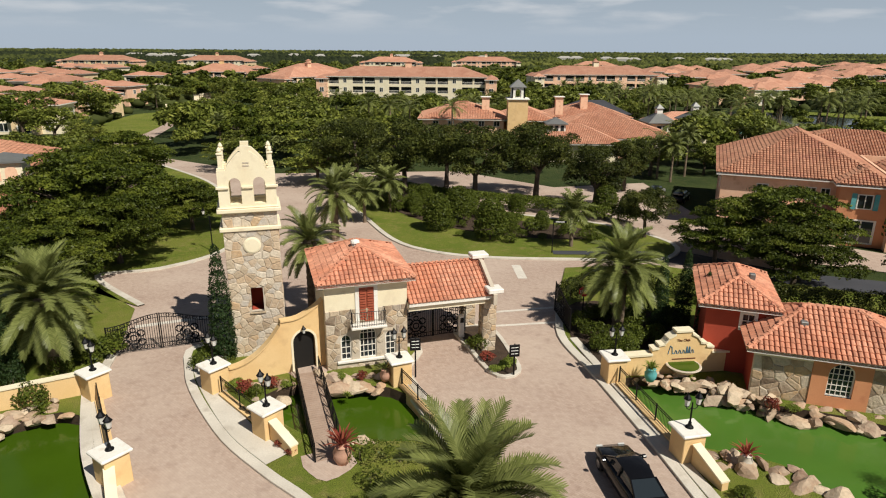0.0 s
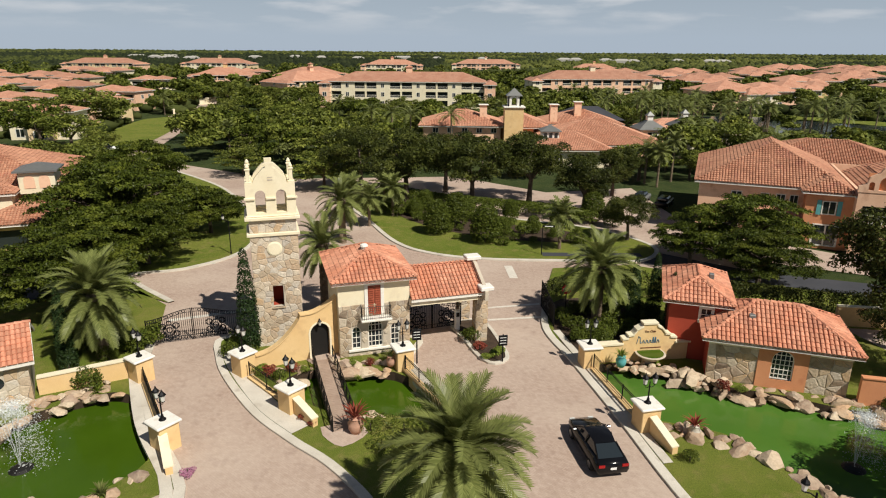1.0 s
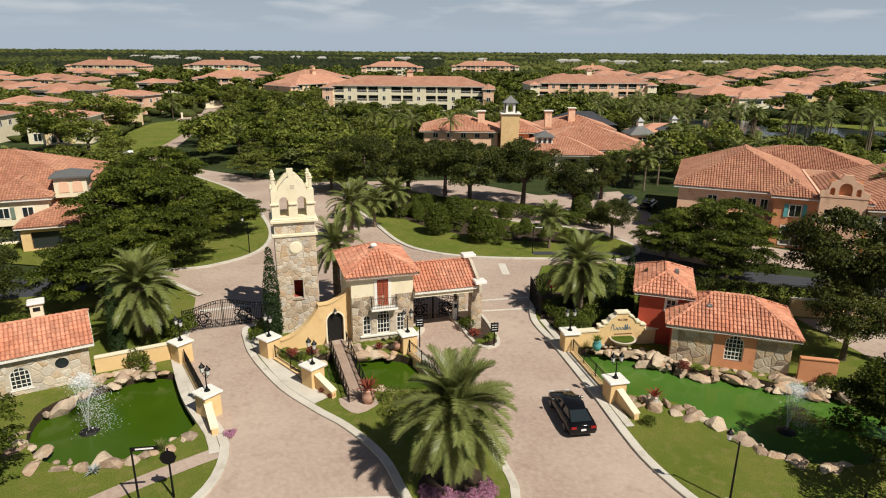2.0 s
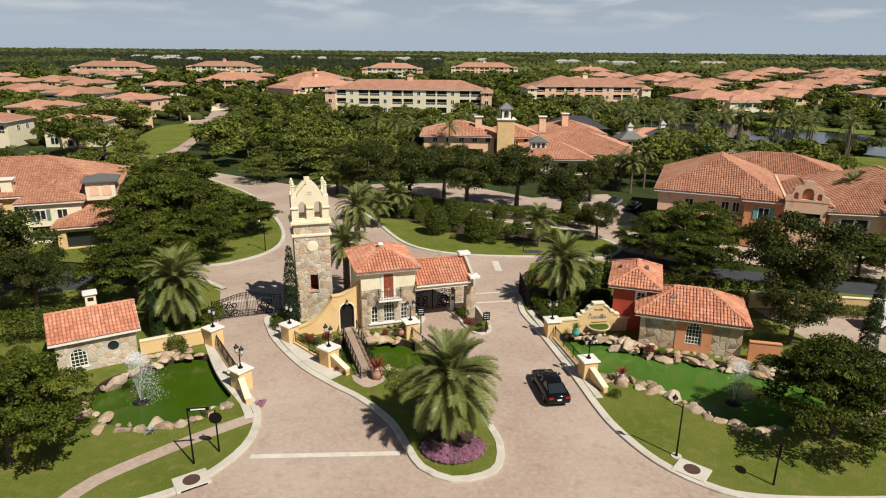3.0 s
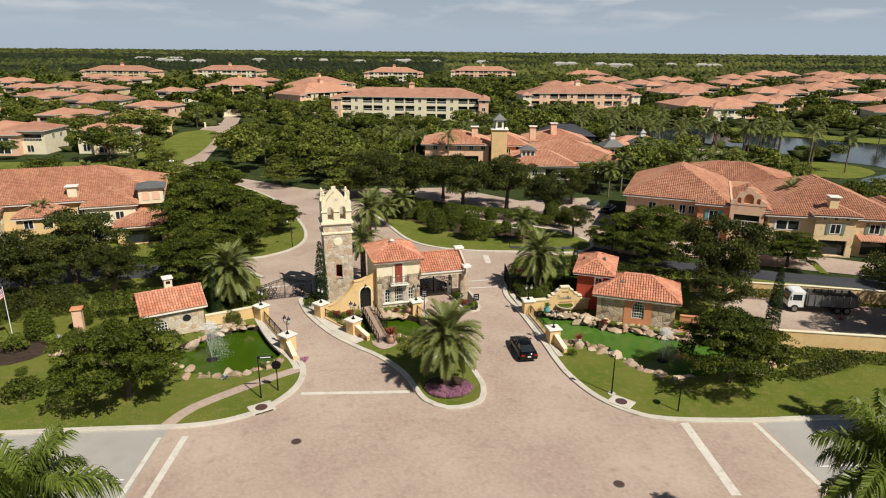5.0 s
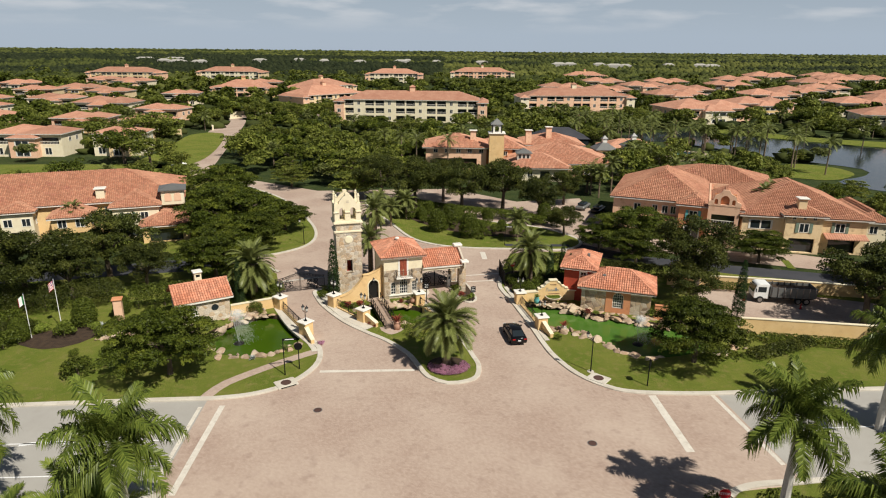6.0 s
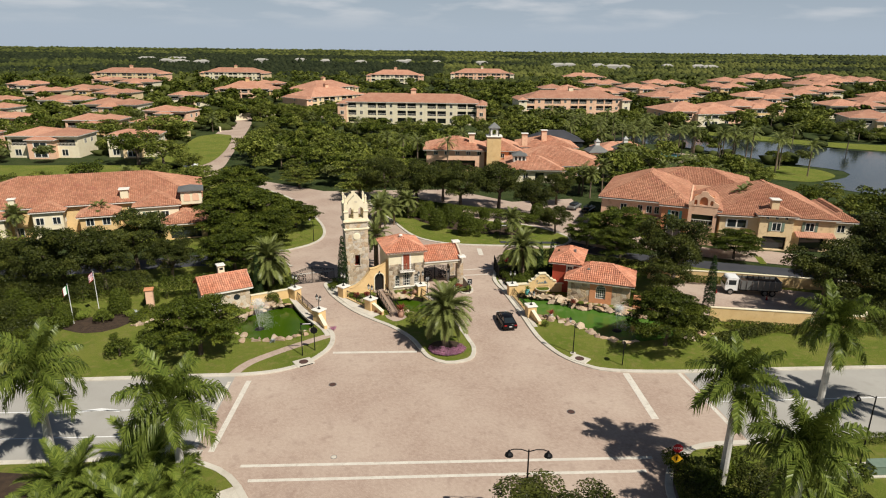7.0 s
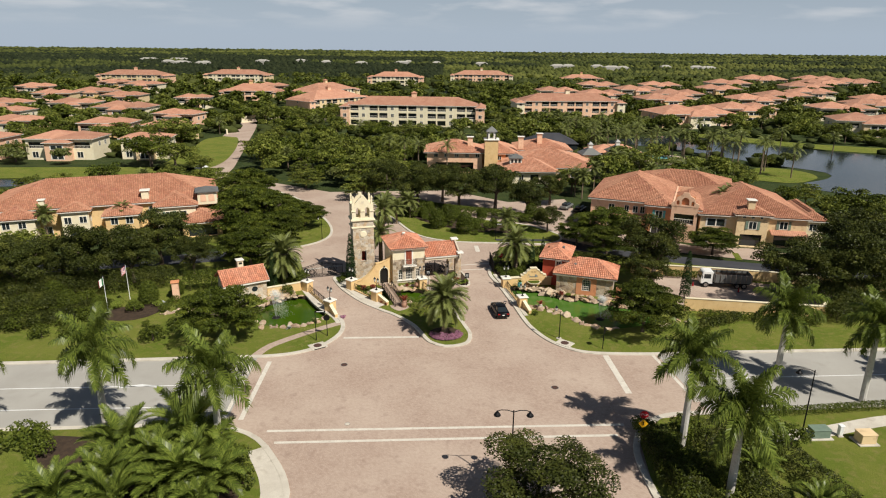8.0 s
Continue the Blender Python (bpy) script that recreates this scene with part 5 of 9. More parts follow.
# ---- the entrance sign wall ----
def sign_wall():
    t = thing("sign_wall", pose(10.1, 39.9, 0, 0, 0, 8.5), "yellow stepped stucco sign wall with a water basin", "sign wall")
    prof = [(0, -0.6), (7.0, -0.6), (7.0, 1.35), (5.75, 1.4), (5.75, 1.75), (5.35, 1.8), (5.3, 2.0), (4.95, 2.05), (4.75, 2.4), (4.35, 2.65), (4.3, 2.85), (3.3, 2.85), (3.25, 2.65), (2.85, 2.4), (2.65, 2.05), (2.3, 2.0), (2.25, 1.8), (1.9, 1.75), (1.9, 1.4), (0, 1.35)]
    part("wall_body", plate(prof, [], 0.45), M_YEL, t)
    cp = bmesh.new()
    top = prof[2:]
    for (x1, z1), (x0, z0) in zip(top, top[1:]):
        if abs(x1 - x0) > 0.1:
            v = [cp.verts.new(p) for p in ((x0 - 0.04, -0.08, z0), (x1 + 0.04, -0.08, z1), (x1 + 0.04, 0.53, z1), (x0 - 0.04, 0.53, z0), (x0 - 0.04, -0.08, z0 + 0.12), (x1 + 0.04, -0.08, z1 + 0.12), (x1 + 0.04, 0.53, z1 + 0.12), (x0 - 0.04, 0.53, z0 + 0.12))]
            for q in ((3, 2, 1, 0), (4, 5, 6, 7), (0, 1, 5, 4), (2, 3, 7, 6), (1, 2, 6, 5), (3, 0, 4, 7)):
                cp.faces.new([v[i] for i in q])
    part("coping", cp, M_CREAM, t)
    bas = bmesh.new()
    lathe(bas, [(0.25, 0.2), (0.45, 0.35), (0.95, 0.75), (1.05, 0.85), (1.0, 0.88)], 20, (3.8, -0.35, 0))
    bs = part("basin", bas, M_MORTAR, t, "half-round stone wall basin")
    part("basin_water", lathe(bmesh.new(), [(0.9, 0.885), (0.9, 0.895)], 20, (3.8, -0.35, 0)), M_POND, bs)
    cur = bpy.data.curves.new("letters", "FONT")
    cur.body, cur.size, cur.extrude, cur.align_x = "The Club", 0.22, 0.012, "CENTER"
    tx = new("letters", cur)
    tx.data.materials.append(M_BROWN)
    tx.parent = t
    tx.matrix_basis = pose(3.8, -0.02, 2.25, 90)
    # the place's name, drawn as a plain flowing shape
    sc = bmesh.new()
    x = 2.9
    for w, h in ((0.36, 0.55), (0.19, 0.24), (0.2, 0.25), (0.19, 0.24), (0.11, 0.45), (0.11, 0.45), (0.2, 0.25)):
        tube(sc, [(x, -0.03, 1.45), (x + w * 0.3, -0.03, 1.45 + h), (x + w * 0.62, -0.03, 1.45 + h * 0.8), (x + w * 0.75, -0.03, 1.47), (x + w, -0.03, 1.5)], 0.022, 4)
        x += w + 0.05
    part("script_mark", sc, M_BLUE, t, "blue flowing script mark")
    part("small_mark", boxes((3.2, -0.02, 1.05, 4.7, 0.0, 1.12)), M_BROWN, t)


sign_wall()


# ---- the lodges beside the ponds ----
def lodge_east():
    g = thing("lodge", pose(17.0, 38.1, 0.0, 0, 0, -16.5), "single-storey stone and orange stucco lodge with clay tile roof", "lodge")
    W, D, E = 8.2, 5.6, 3.15
    win = (3.75, 0.75, 5.05, 2.75)
    part("front_wall", plate(rect(0, -0.8, 2.95, E - 0.5), [], 0.3), M_MORTAR, g)
    part("front_wall", plate(rect(5.85, -0.8, W, E - 0.5), [], 0.3), M_MORTAR, g)
    part("orange_bay", plate(rect(2.95, -0.8, 5.85, E), [arch(win[0], win[1], win[2], win[3] - 0.65)], 0.4), M_ORANGE, g, "orange stucco window bay").location = (0, -0.08, 0)
    part("frieze", boxes((-0.04, -0.05, E - 0.5, 2.95, 0.25, E), (5.85, -0.05, E - 0.5, W + 0.04, 0.25, E)), M_CREAM, g)
    part("side_wall", boxes((0, 0.3, -0.8, 0.3, D, E)), M_RED, g)
    part("side_wall", boxes((W - 0.3, 0.3, -0.8, W, D, E)), M_MORTAR, g)
    part("rear_wall", boxes((0.3, D - 0.3, -0.8, W - 0.3, D, E)), M_CREAM, g)
    part("ceiling_slab", boxes((0.3, 0.3, E - 0.2, W - 0.3, D - 0.3, E - 0.1)), M_CREAM, g)
    window(g, pose(win[0], 0.04, win[1]), win[2] - win[0], win[3] - win[1], 5, 6, True)
    stones(g, pose(0, 0, -0.8), 2.95, E + 0.3, 0.55, (), M_STONE, 11, 0.014)
    stones(g, pose(5.85, 0, -0.8), W - 5.85, E + 0.3, 0.55, (), M_STONE, 12, 0.014)
    o = 0.5
    faces = hip_faces(-o, -o, W + o, D + o, E, 1.75)
    part("roof_deck", roof_deck(faces), M_UNDER, g)
    fascia(g, -o, -o, W + o, D + o, E + 0.02, 0.22)
    h = (D + 2 * o) / 2
    r0, r1 = Vector((-o + h, -o + h, E + 1.75)), Vector((W + o - h, -o + h, E + 1.75))
    ridge_caps(g, [(Vector((-o, -o, E)), r0), (Vector((-o, D + o, E)), r0), (Vector((W + o, -o, E)), r1), (Vector((W + o, D + o, E)), r1), (r0, r1)])
    part("roof_vent", boxes((2.3, 1.3, E + 0.85, 2.7, 1.75, E + 1.25), bevel=0.04), M_STEELG, g, "small grey roof vent")
    tiled(g, faces, (0,), 300)
    return g


def lodge_wing():
    g = thing("lodge_wing", pose(15.3, 41.3, 0.0, 0, 0, -16.5), "taller dark red stucco wing with clay tile roof", "lodge")
    W, D, E = 3.6, 6.2, 4.5
    part("front_wall", plate(rect(0, -0.8, W, E), [rect(2.0, 3.05, 2.75, 4.0)], 0.3), M_RED, g)
    part("side_wall", boxes((0, 0.3, -0.8, 0.3, D, E)), M_RED, g)
    part("side_wall", boxes((W - 0.3, 0.3, -0.8, W, D, E)), M_RED, g)
    part("rear_wall", boxes((0.3, D - 0.3, -0.8, W - 0.3, D, E)), M_RED, g)
    part("ceiling_slab", boxes((0.3, 0.3, E - 0.2, W - 0.3, D - 0.3, E - 0.1)), M_RED, g)
    window(g, pose(2.0, 0.02, 3.05), 0.75, 0.95, 2, 2)
    part("window_trim", plate(rect(1.88, 2.93, 2.87, 4.12), [rect(2.0, 3.05, 2.75, 4.0)], 0.06), M_WHITE, g).location = (0, -0.05, 0)
    o = 0.5
    faces = hip_faces(-o, -o, W + o, D + o, E, 1.15)
    part("roof_deck", roof_deck(faces), M_UNDER, g)
    fascia(g, -o, -o, W + o, D + o, E + 0.02, 0.22)
    h = (W + 2 * o) / 2
    r0, r1 = Vector((W / 2, -o + h, E + 1.15)), Vector((W / 2, D + o - h, E + 1.15))
    ridge_caps(g, [(Vector((-o, -o, E)), r0), (Vector((W + o, -o, E)), r0), (r0, r1), (Vector((-o, D + o, E)), r1), (Vector((W + o, D + o, E)), r1)])
    part("roof_vent", boxes((2.5, 2.6, E + 0.75, 2.85, 3.0, E + 1.15), bevel=0.04), M_STEELG, g)
    tiled(g, faces, (2, 0), 110)


def lodge_west():
    g = thing("pump_house", pose(-29.9, 30.4, 0.0, 0, 0, 33), "small stone pump house with tile roof and chimney", "lodge")
    W, D, E = 5.7, 4.6, 2.95
    part("front_wall", plate(rect(0, -0.8, W, E), [arch(0.9, 0.5, 2.1, 1.5), [(4.0 + 0.42 * math.cos(a), 1.75 + 0.42 * math.sin(a)) for a in np.linspace(0, 2 * math.pi, 16, endpoint=False)]], 0.3), M_MORTAR, g)
    part("side_wall", plate([(0, -0.8), (D, -0.8), (D, E), (D / 2, E + 1.35), (0, E)], [], 0.3), M_MORTAR, g).matrix_basis = pose(W, 0, 0, 0, 0, 90)
    part("side_wall", plate([(0, -0.8), (D, -0.8), (D, E), (D / 2, E + 1.35), (0, E)], [], 0.3), M_MORTAR, g).matrix_basis = pose(0.3, 0, 0, 0, 0, 90)
    part("rear_wall", boxes((0.3, D - 0.3, -0.8, W - 0.3, D, E)), M_MORTAR, g)
    window(g, pose(0.9, 0.04, 0.5), 1.2, 1.6, 4, 5, True)
    part("round_window", lathe(bmesh.new(), [(0.42, 0), (0.42, 0.04)], 20), M_GLASS, g, "dark round window").matrix_basis = pose(4.0, 0.15, 1.75, 90)
    stones(g, pose(0, 0, -0.8), W, E + 0.8, 0.55, [(0.85, 1.15, 2.15, 2.95), (3.55, 2.1, 4.45, 3.0)], M_STONEL, 14, 0.014)
    o = 0.4
    A, B, C, Dd = Vector((-o, -o, E)), Vector((W + o, -o, E)), Vector((W + o, D + o, E)), Vector((-o, D + o, E))
    R0, R1 = Vector((-o, D / 2, E + 1.5)), Vector((W + o, D / 2, E + 1.5))
    faces = [[A, B, R1, R0], [C, Dd, R0, R1]]
    part("roof_deck", roof_deck(faces), M_UNDER, g)
    part("fascia", boxes((-o, -o - 0.01, E - 0.22, W + o, -o + 0.06, E + 0.02)), M_WHITE, g)
    part("rake_board", plate([(-o, E - 0.2), (D / 2, E + 1.3), (D + o, E - 0.2), (D + o, E + 0.02), (D / 2, E + 1.52), (-o, E + 0.02)], [], 0.06), M_WHITE, g).matrix_basis = pose(W + o, 0, 0, 0, 0, 90)
    ridge_caps(g, [(R0, R1)])
    ch = part("chimney", boxes((2.6, 3.0, E + 0.5, 3.4, 3.8, E + 2.3)), M_CREAM, g, "cream chimney with a white cap")
    # No hole here: a black patch paints the shade inside the flue.
    part("chimney_opening_shade", boxes((2.78, 2.985, E + 1.8, 3.22, 3.0, E + 2.1)), M_DARK, ch)
    part("chimney_cap", boxes((2.45, 2.85, E + 2.3, 3.55, 3.95, E + 2.5), bevel=0.06), M_WHITE, ch)
    tiled(g, faces, (0,), 140)


lodge_east()
lodge_wing()
lodge_west()


# ---- plants ----
def quick_mesh(name, verts, faces, material):
    """verts: (n, 3) array; faces: (m, k) array of one corner count."""
    me = bpy.data.meshes.new(name)
    k = faces.shape[1]
    me.vertices.add(len(verts))
    me.vertices.foreach_set("co", np.ascontiguousarray(verts, dtype=np.float32).ravel())
    me.loops.add(faces.size)
    me.loops.foreach_set("vertex_index", np.ascontiguousarray(faces, dtype=np.int32).ravel())
    me.polygons.add(len(faces))
    me.polygons.foreach_set("loop_start", np.arange(0, faces.size, k, dtype=np.int32))
    me.update(calc_edges=True)
    me.materials.append(material)
    return me


def unit(v):
    return v / np.maximum(np.linalg.norm(v, axis=1, keepdims=True), 1e-9)


def leaves(c, nrm, size, rng, aspect=0.5):
    """Diamond leaves at centres c, facing about nrm."""
    n = len(c)
    nn = unit(nrm + rng.normal(0, 0.8, (n, 3)))
    a = unit(np.cross(nn, rng.normal(0, 1, (n, 3))))
    b = np.cross(nn, a)
    s = (size * rng.uniform(0.65, 1.35, n))[:, None]
    v = np.stack([c - a * s * 0.5, c - b * s * aspect * 0.5 + nn * s * 0.06, c + a * s * 0.5 - nn * s * 0.1, c + b * s * aspect * 0.5 + nn * s * 0.06], 1).reshape(-1, 3)
    return v, np.arange(4 * n).reshape(-1, 4)


def lobe_cloud(lobes, per, size, rng, aspect=0.55, shell=0.75):
    """Leaves in and on the skin of ellipsoid lobes (x, y, z, rx, ry, rz)."""
    cs, ns = [], []
    for x, y, z, rx, ry, rz in lobes:
        k = max(8, int(per * (rx * ry + rx * rz + ry * rz) / 3))
        d = unit(rng.normal(0, 1, (k, 3)))
        d[:, 2] = np.where(d[:, 2] < -0.35, -d[:, 2], d[:, 2])
        r = shell + (1 - shell) * rng.random((k, 1)) ** 0.6 + rng.normal(0, 0.06, (k, 1))
        cs.append(np.array((x, y, z)) + d * r * np.array((rx, ry, rz)))
        ns.append(unit(d / np.array((rx, ry, rz))) + np.array((0, 0, 0.35)))
    return leaves(np.concatenate(cs), np.concatenate(ns), size, rng, aspect)


def limbs(bm, h, r, spread, top, n, rng, base=0.3):
    """A tapered trunk that forks into limbs reaching to the crown."""
    lean = rng.uniform(-0.15, 0.15, 2)
    fork = h * base + h * 0.12
    tube(bm, [(0, 0, -0.2), (lean[0] * 0.4, lean[1] * 0.4, fork * 0.5), (lean[0], lean[1], fork)], [r * 1.35, r, r * 0.85], 8)
    for i in range(n):
        a = 2 * math.pi * (i + rng.uniform(-0.3, 0.3)) / n
        q = rng.uniform(0.55, 0.85) * spread
        z = fork + (top - fork) * rng.uniform(0.55, 0.9)
        m = (lean[0] + math.cos(a) * q * 0.45, lean[1] + math.sin(a) * q * 0.45, fork + (z - fork) * 0.65)
        tube(bm, [(lean[0], lean[1], fork * 0.9), m, (math.cos(a) * q, math.sin(a) * q, z)], [r * 0.6, r * 0.4, r * 0.15], 6)
        b = a + rng.uniform(-0.8, 0.8)
        tube(bm, [m, (m[0] + math.cos(b) * q * 0.45, m[1] + math.sin(b) * q * 0.45, z * 1.02)], [r * 0.3, r * 0.1], 5)


def spray_cloud(sprays, per, size, rng):
    """Leaves on flat sprays (x, y, z, rx, ry, rz): a thin domed layer, open below, with ragged ends."""
    cs, ns = [], []
    for x, y, z, rx, ry, rz in sprays:
        k = max(10, int(per * rx * ry / 2))
        a, q = rng.uniform(0, 2 * math.pi, k), np.sqrt(rng.random(k))
        q = q * (0.82 + 0.18 * np.sin(a * 5 + x * 3) + 0.12 * np.sin(a * 9 + y * 5))
        h = rz * (1 - q ** 2) * rng.uniform(0.3, 1.0, k) + rng.normal(0, 0.16 * rz, k)
        cs.append(np.stack([x + rx * q * np.cos(a), y + ry * q * np.sin(a), z + h], 1))
        ns.append(np.stack([0.8 * q * np.cos(a), 0.8 * q * np.sin(a), np.ones(k)], 1))
    return leaves(np.concatenate(cs), np.concatenate(ns), size, rng, 0.5)


def spreading_mesh(seed, R, H, per, size, material):
    """A flat-topped tree: separate sprays in loose tiers, with dark gaps between them."""
    rng = np.random.default_rng(seed)
    sprays = []
    for tier, (zz, reach, n) in enumerate(((0.40, 0.86, 12), (0.53, 1.0, 17), (0.66, 0.93, 16), (0.79, 0.74, 12), (0.90, 0.46, 6))):
        for i in range(n):
            a = 2 * math.pi * (i + rng.uniform(-0.4, 0.4)) / n + tier * 0.7
            q = R * reach * (rng.uniform(0.62, 0.95) if i % 3 else rng.uniform(0.15, 0.55)) * rng.uniform(0.85, 1.08)
            sz = R * rng.uniform(0.14, 0.27)
            sprays.append((math.cos(a) * q, math.sin(a) * q, H * (zz + rng.uniform(-0.05, 0.05)) - 0.05 * H * (q / R) ** 2, sz * rng.uniform(0.9, 1.4), sz * rng.uniform(0.9, 1.4), sz * rng.uniform(0.22, 0.4)))
    v, f = spray_cloud(sprays, per, size, rng)
    return quick_mesh("crown", v, f, material)


def round_mesh(seed, R, H, per, size, material, low=0.28):
    rng = np.random.default_rng(seed)
    lobes = []
    for i in range(52):
        d = unit(rng.normal(0, 1, (1, 3)))[0]
        q = rng.uniform(0.4, 0.92)
        s = rng.uniform(0.13, 0.29) * R
        hc, hh = H * (0.5 + low / 2), H * (1 - low) / 2
        lobes.append((d[0] * q * R, d[1] * q * R, hc + d[2] * q * hh, s, s, s * rng.uniform(0.55, 0.9)))
    v, f = lobe_cloud(lobes, per, size, rng, 0.55, 0.5)
    return quick_mesh("crown", v, f, material)


def tree_proto(kind, seed, R, H, per, size, material, bark=None):
    """Meshes of one tree: trunk with limbs, and crown."""
    rng = np.random.default_rng(seed + 100)
    bm = bmesh.new()
    limbs(bm, H, 0.034 * H, R * 0.8, H * (0.82 if kind == "S" else 0.75), 6 if kind == "S" else 5, rng, 0.2 if kind == "S" else 0.25)
    tm = bpy.data.meshes.new("trunk")
    bm.to_mesh(tm)
    bm.free()
    tm.materials.append(bark or M_BARK)
    cm = spreading_mesh(seed, R, H, per, size, material) if kind == "S" else round_mesh(seed, R, H, per, size, material)
    return tm, cm


def plant_tree(proto, x, y, scale, rot, label, category="tree", group="", z=0.05, squash=1.0, name="tree"):
    t = thing(name, Matrix.Translation((x, y, z)) @ pose(0, 0, 0, 0, 0, rot) @ Matrix.Diagonal((scale, scale, scale * squash, 1)), label, category, group)
    share("trunk", proto[0], t, Matrix())
    share("crown", proto[1], t, Matrix())
    return t


# protos, crowns 5 m in radius
S_NEAR = [tree_proto("S", s, 5.0, 5.8, 860, 0.185, M_LEAF) for s in (1, 2, 3)]
O_NEAR = [tree_proto("O", s, 4.5, 7.5, 480, 0.21, M_LEAFD) for s in (11, 12, 13)]
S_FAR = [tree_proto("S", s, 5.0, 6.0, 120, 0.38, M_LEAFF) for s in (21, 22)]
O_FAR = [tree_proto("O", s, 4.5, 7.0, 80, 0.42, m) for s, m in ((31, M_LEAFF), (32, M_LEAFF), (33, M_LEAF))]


def frond_arrays(L, e0, droop, pairs, ll, lw, vee, hang, rng, fold=0.0):
    """One feather frond from the origin along +x: (verts, faces); e0, droop in radians."""
    n = 12
    pts, ang, p = [], [], np.array((0.0, 0.0, 0.0))
    for i in range(n + 1):
        t = i / n
        a = e0 - droop * t ** 1.25
        pts.append(p.copy())
        ang.append(a)
        p = p + np.array((math.cos(a), 0, math.sin(a))) * L / n
    pts, ang = np.array(pts), np.array(ang)
    V, F = [], []

    def tri(a, b, c):
        k = len(V)
        V.extend((a, b, c))
        F.append((k, k + 1, k + 2))
    for i in range(n):
        w0, w1 = 0.05 * (1 - i / n) + 0.012, 0.05 * (1 - (i + 1) / n) + 0.012
        y = np.array((0, 1.0, 0))
        tri(pts[i] - y * w0, pts[i] + y * w0, pts[i + 1] + y * w1)
        tri(pts[i] - y * w0, pts[i + 1] + y * w1, pts[i + 1] - y * w1)
    for k in range(pairs):
        t = 0.1 + 0.9 * (k + 0.5) / pairs
        i = min(int(t * n), n - 1)
        u = t * n - i
        base = pts[i] * (1 - u) + pts[i + 1] * u
        a = ang[i]
        fwd, up = np.array((math.cos(a), 0, math.sin(a))), np.array((-math.sin(a), 0, math.cos(a)))
        ln = ll * (0.35 + 0.65 * math.sin(math.pi * min(1, 0.15 + t * 0.85)) ** 0.7) * rng.uniform(0.85, 1.1)
        for s in (-1, 1):
            v = vee + fold * rng.uniform(-1, 1)
            d = np.array((0, s, 0)) * math.cos(v) + up * math.sin(v) + fwd * (0.55 + 0.5 * t)
            d = d / np.linalg.norm(d)
            mid = base + d * ln * 0.55
            tip = base + d * ln - np.array((0, 0, hang * ln * rng.uniform(0.6, 1.2)))
            w = fwd * lw * 0.5
            tri(base - w, base + w, mid + w * 0.9)
            tri(base - w, mid + w * 0.9, mid - w * 0.9)
            tri(mid - w * 0.9, mid + w * 0.9, tip)
    return np.array(V), np.array(F)


def frond_mesh(material, seed, *args, **kw):
    v, f = frond_arrays(*args, np.random.default_rng(seed), **kw)
    return quick_mesh("frond", v, f, material)


DATE_F = [frond_mesh(M_PALM, i, 2.9, radians(e), radians(dr), 34, 0.62, 0.075, 0.35, 0.06) for i, (e, dr) in enumerate(((82, 62), (64, 82), (46, 92), (22, 84), (-5, 62), (-38, 36)))]
ROYAL_F = [frond_mesh(M_ROYAL, 20 + i, 3.5, radians(e), radians(dr), 60, 0.9, 0.09, 0.0, 0.7, fold=0.6) for i, (e, dr) in enumerate(((80, 55), (64, 95), (44, 115), (18, 105), (-12, 75)))]
ARECA_F = [frond_mesh(M_ROYAL, 40 + i, 2.3, radians(e), radians(dr), 30, 0.6, 0.07, 0.35, 0.15) for i, (e, dr) in enumerate(((80, 60), (65, 90), (50, 95)))]


def palm_trunk(h, r0, r1, material, ringed=True, bulge=0.0):
    bm = bmesh.new()
    n = max(6, int(h / 0.22))
    pts, rad = [], []
    for i in range(n + 1):
        t = i / n
        r = r0 + (r1 - r0) * t + bulge * math.sin(math.pi * t)
        pts.append((0, 0, -0.2 + (h + 0.2) * t))
        rad.append(r * ((1.0 if i % 2 else 1.1) if ringed else 1.0))
    tube(bm, pts, rad, 10)
    me = bpy.data.meshes.new("trunk")
    bm.to_mesh(me)
    bm.free()
    me.materials.append(material)
    return me


def date_palm(x, y, h, scale, seed, label, n=46, z=0.08):
    t = thing("date_palm", pose(x, y, z), label, "palm tree")
    rng = random.Random(seed)
    share("trunk", palm_trunk(h, 0.36 * scale, 0.3 * scale, M_PALMT), t, Matrix())
    bm = lathe(bmesh.new(), [(0.3, 0), (0.52, 0.25), (0.5, 0.55), (0.25, 0.85)], 10, (0, 0, 0))
    part("crown_boss", bm, M_PALMT, t).location = (0, 0, h - 0.35)
    for i in range(n):
        u = (i + 0.5) / n
        k = min(5, int(u * 6))
        share("frond", DATE_F[k], t, Matrix.Translation((0, 0, h + 0.25 - 0.5 * u)) @ pose(0, 0, 0, rng.uniform(-12, 12), rng.uniform(-9, 9), i * 137.5 + rng.uniform(-10, 10)) @ Matrix.Scale(scale * rng.uniform(0.88, 1.08), 4))
    return t


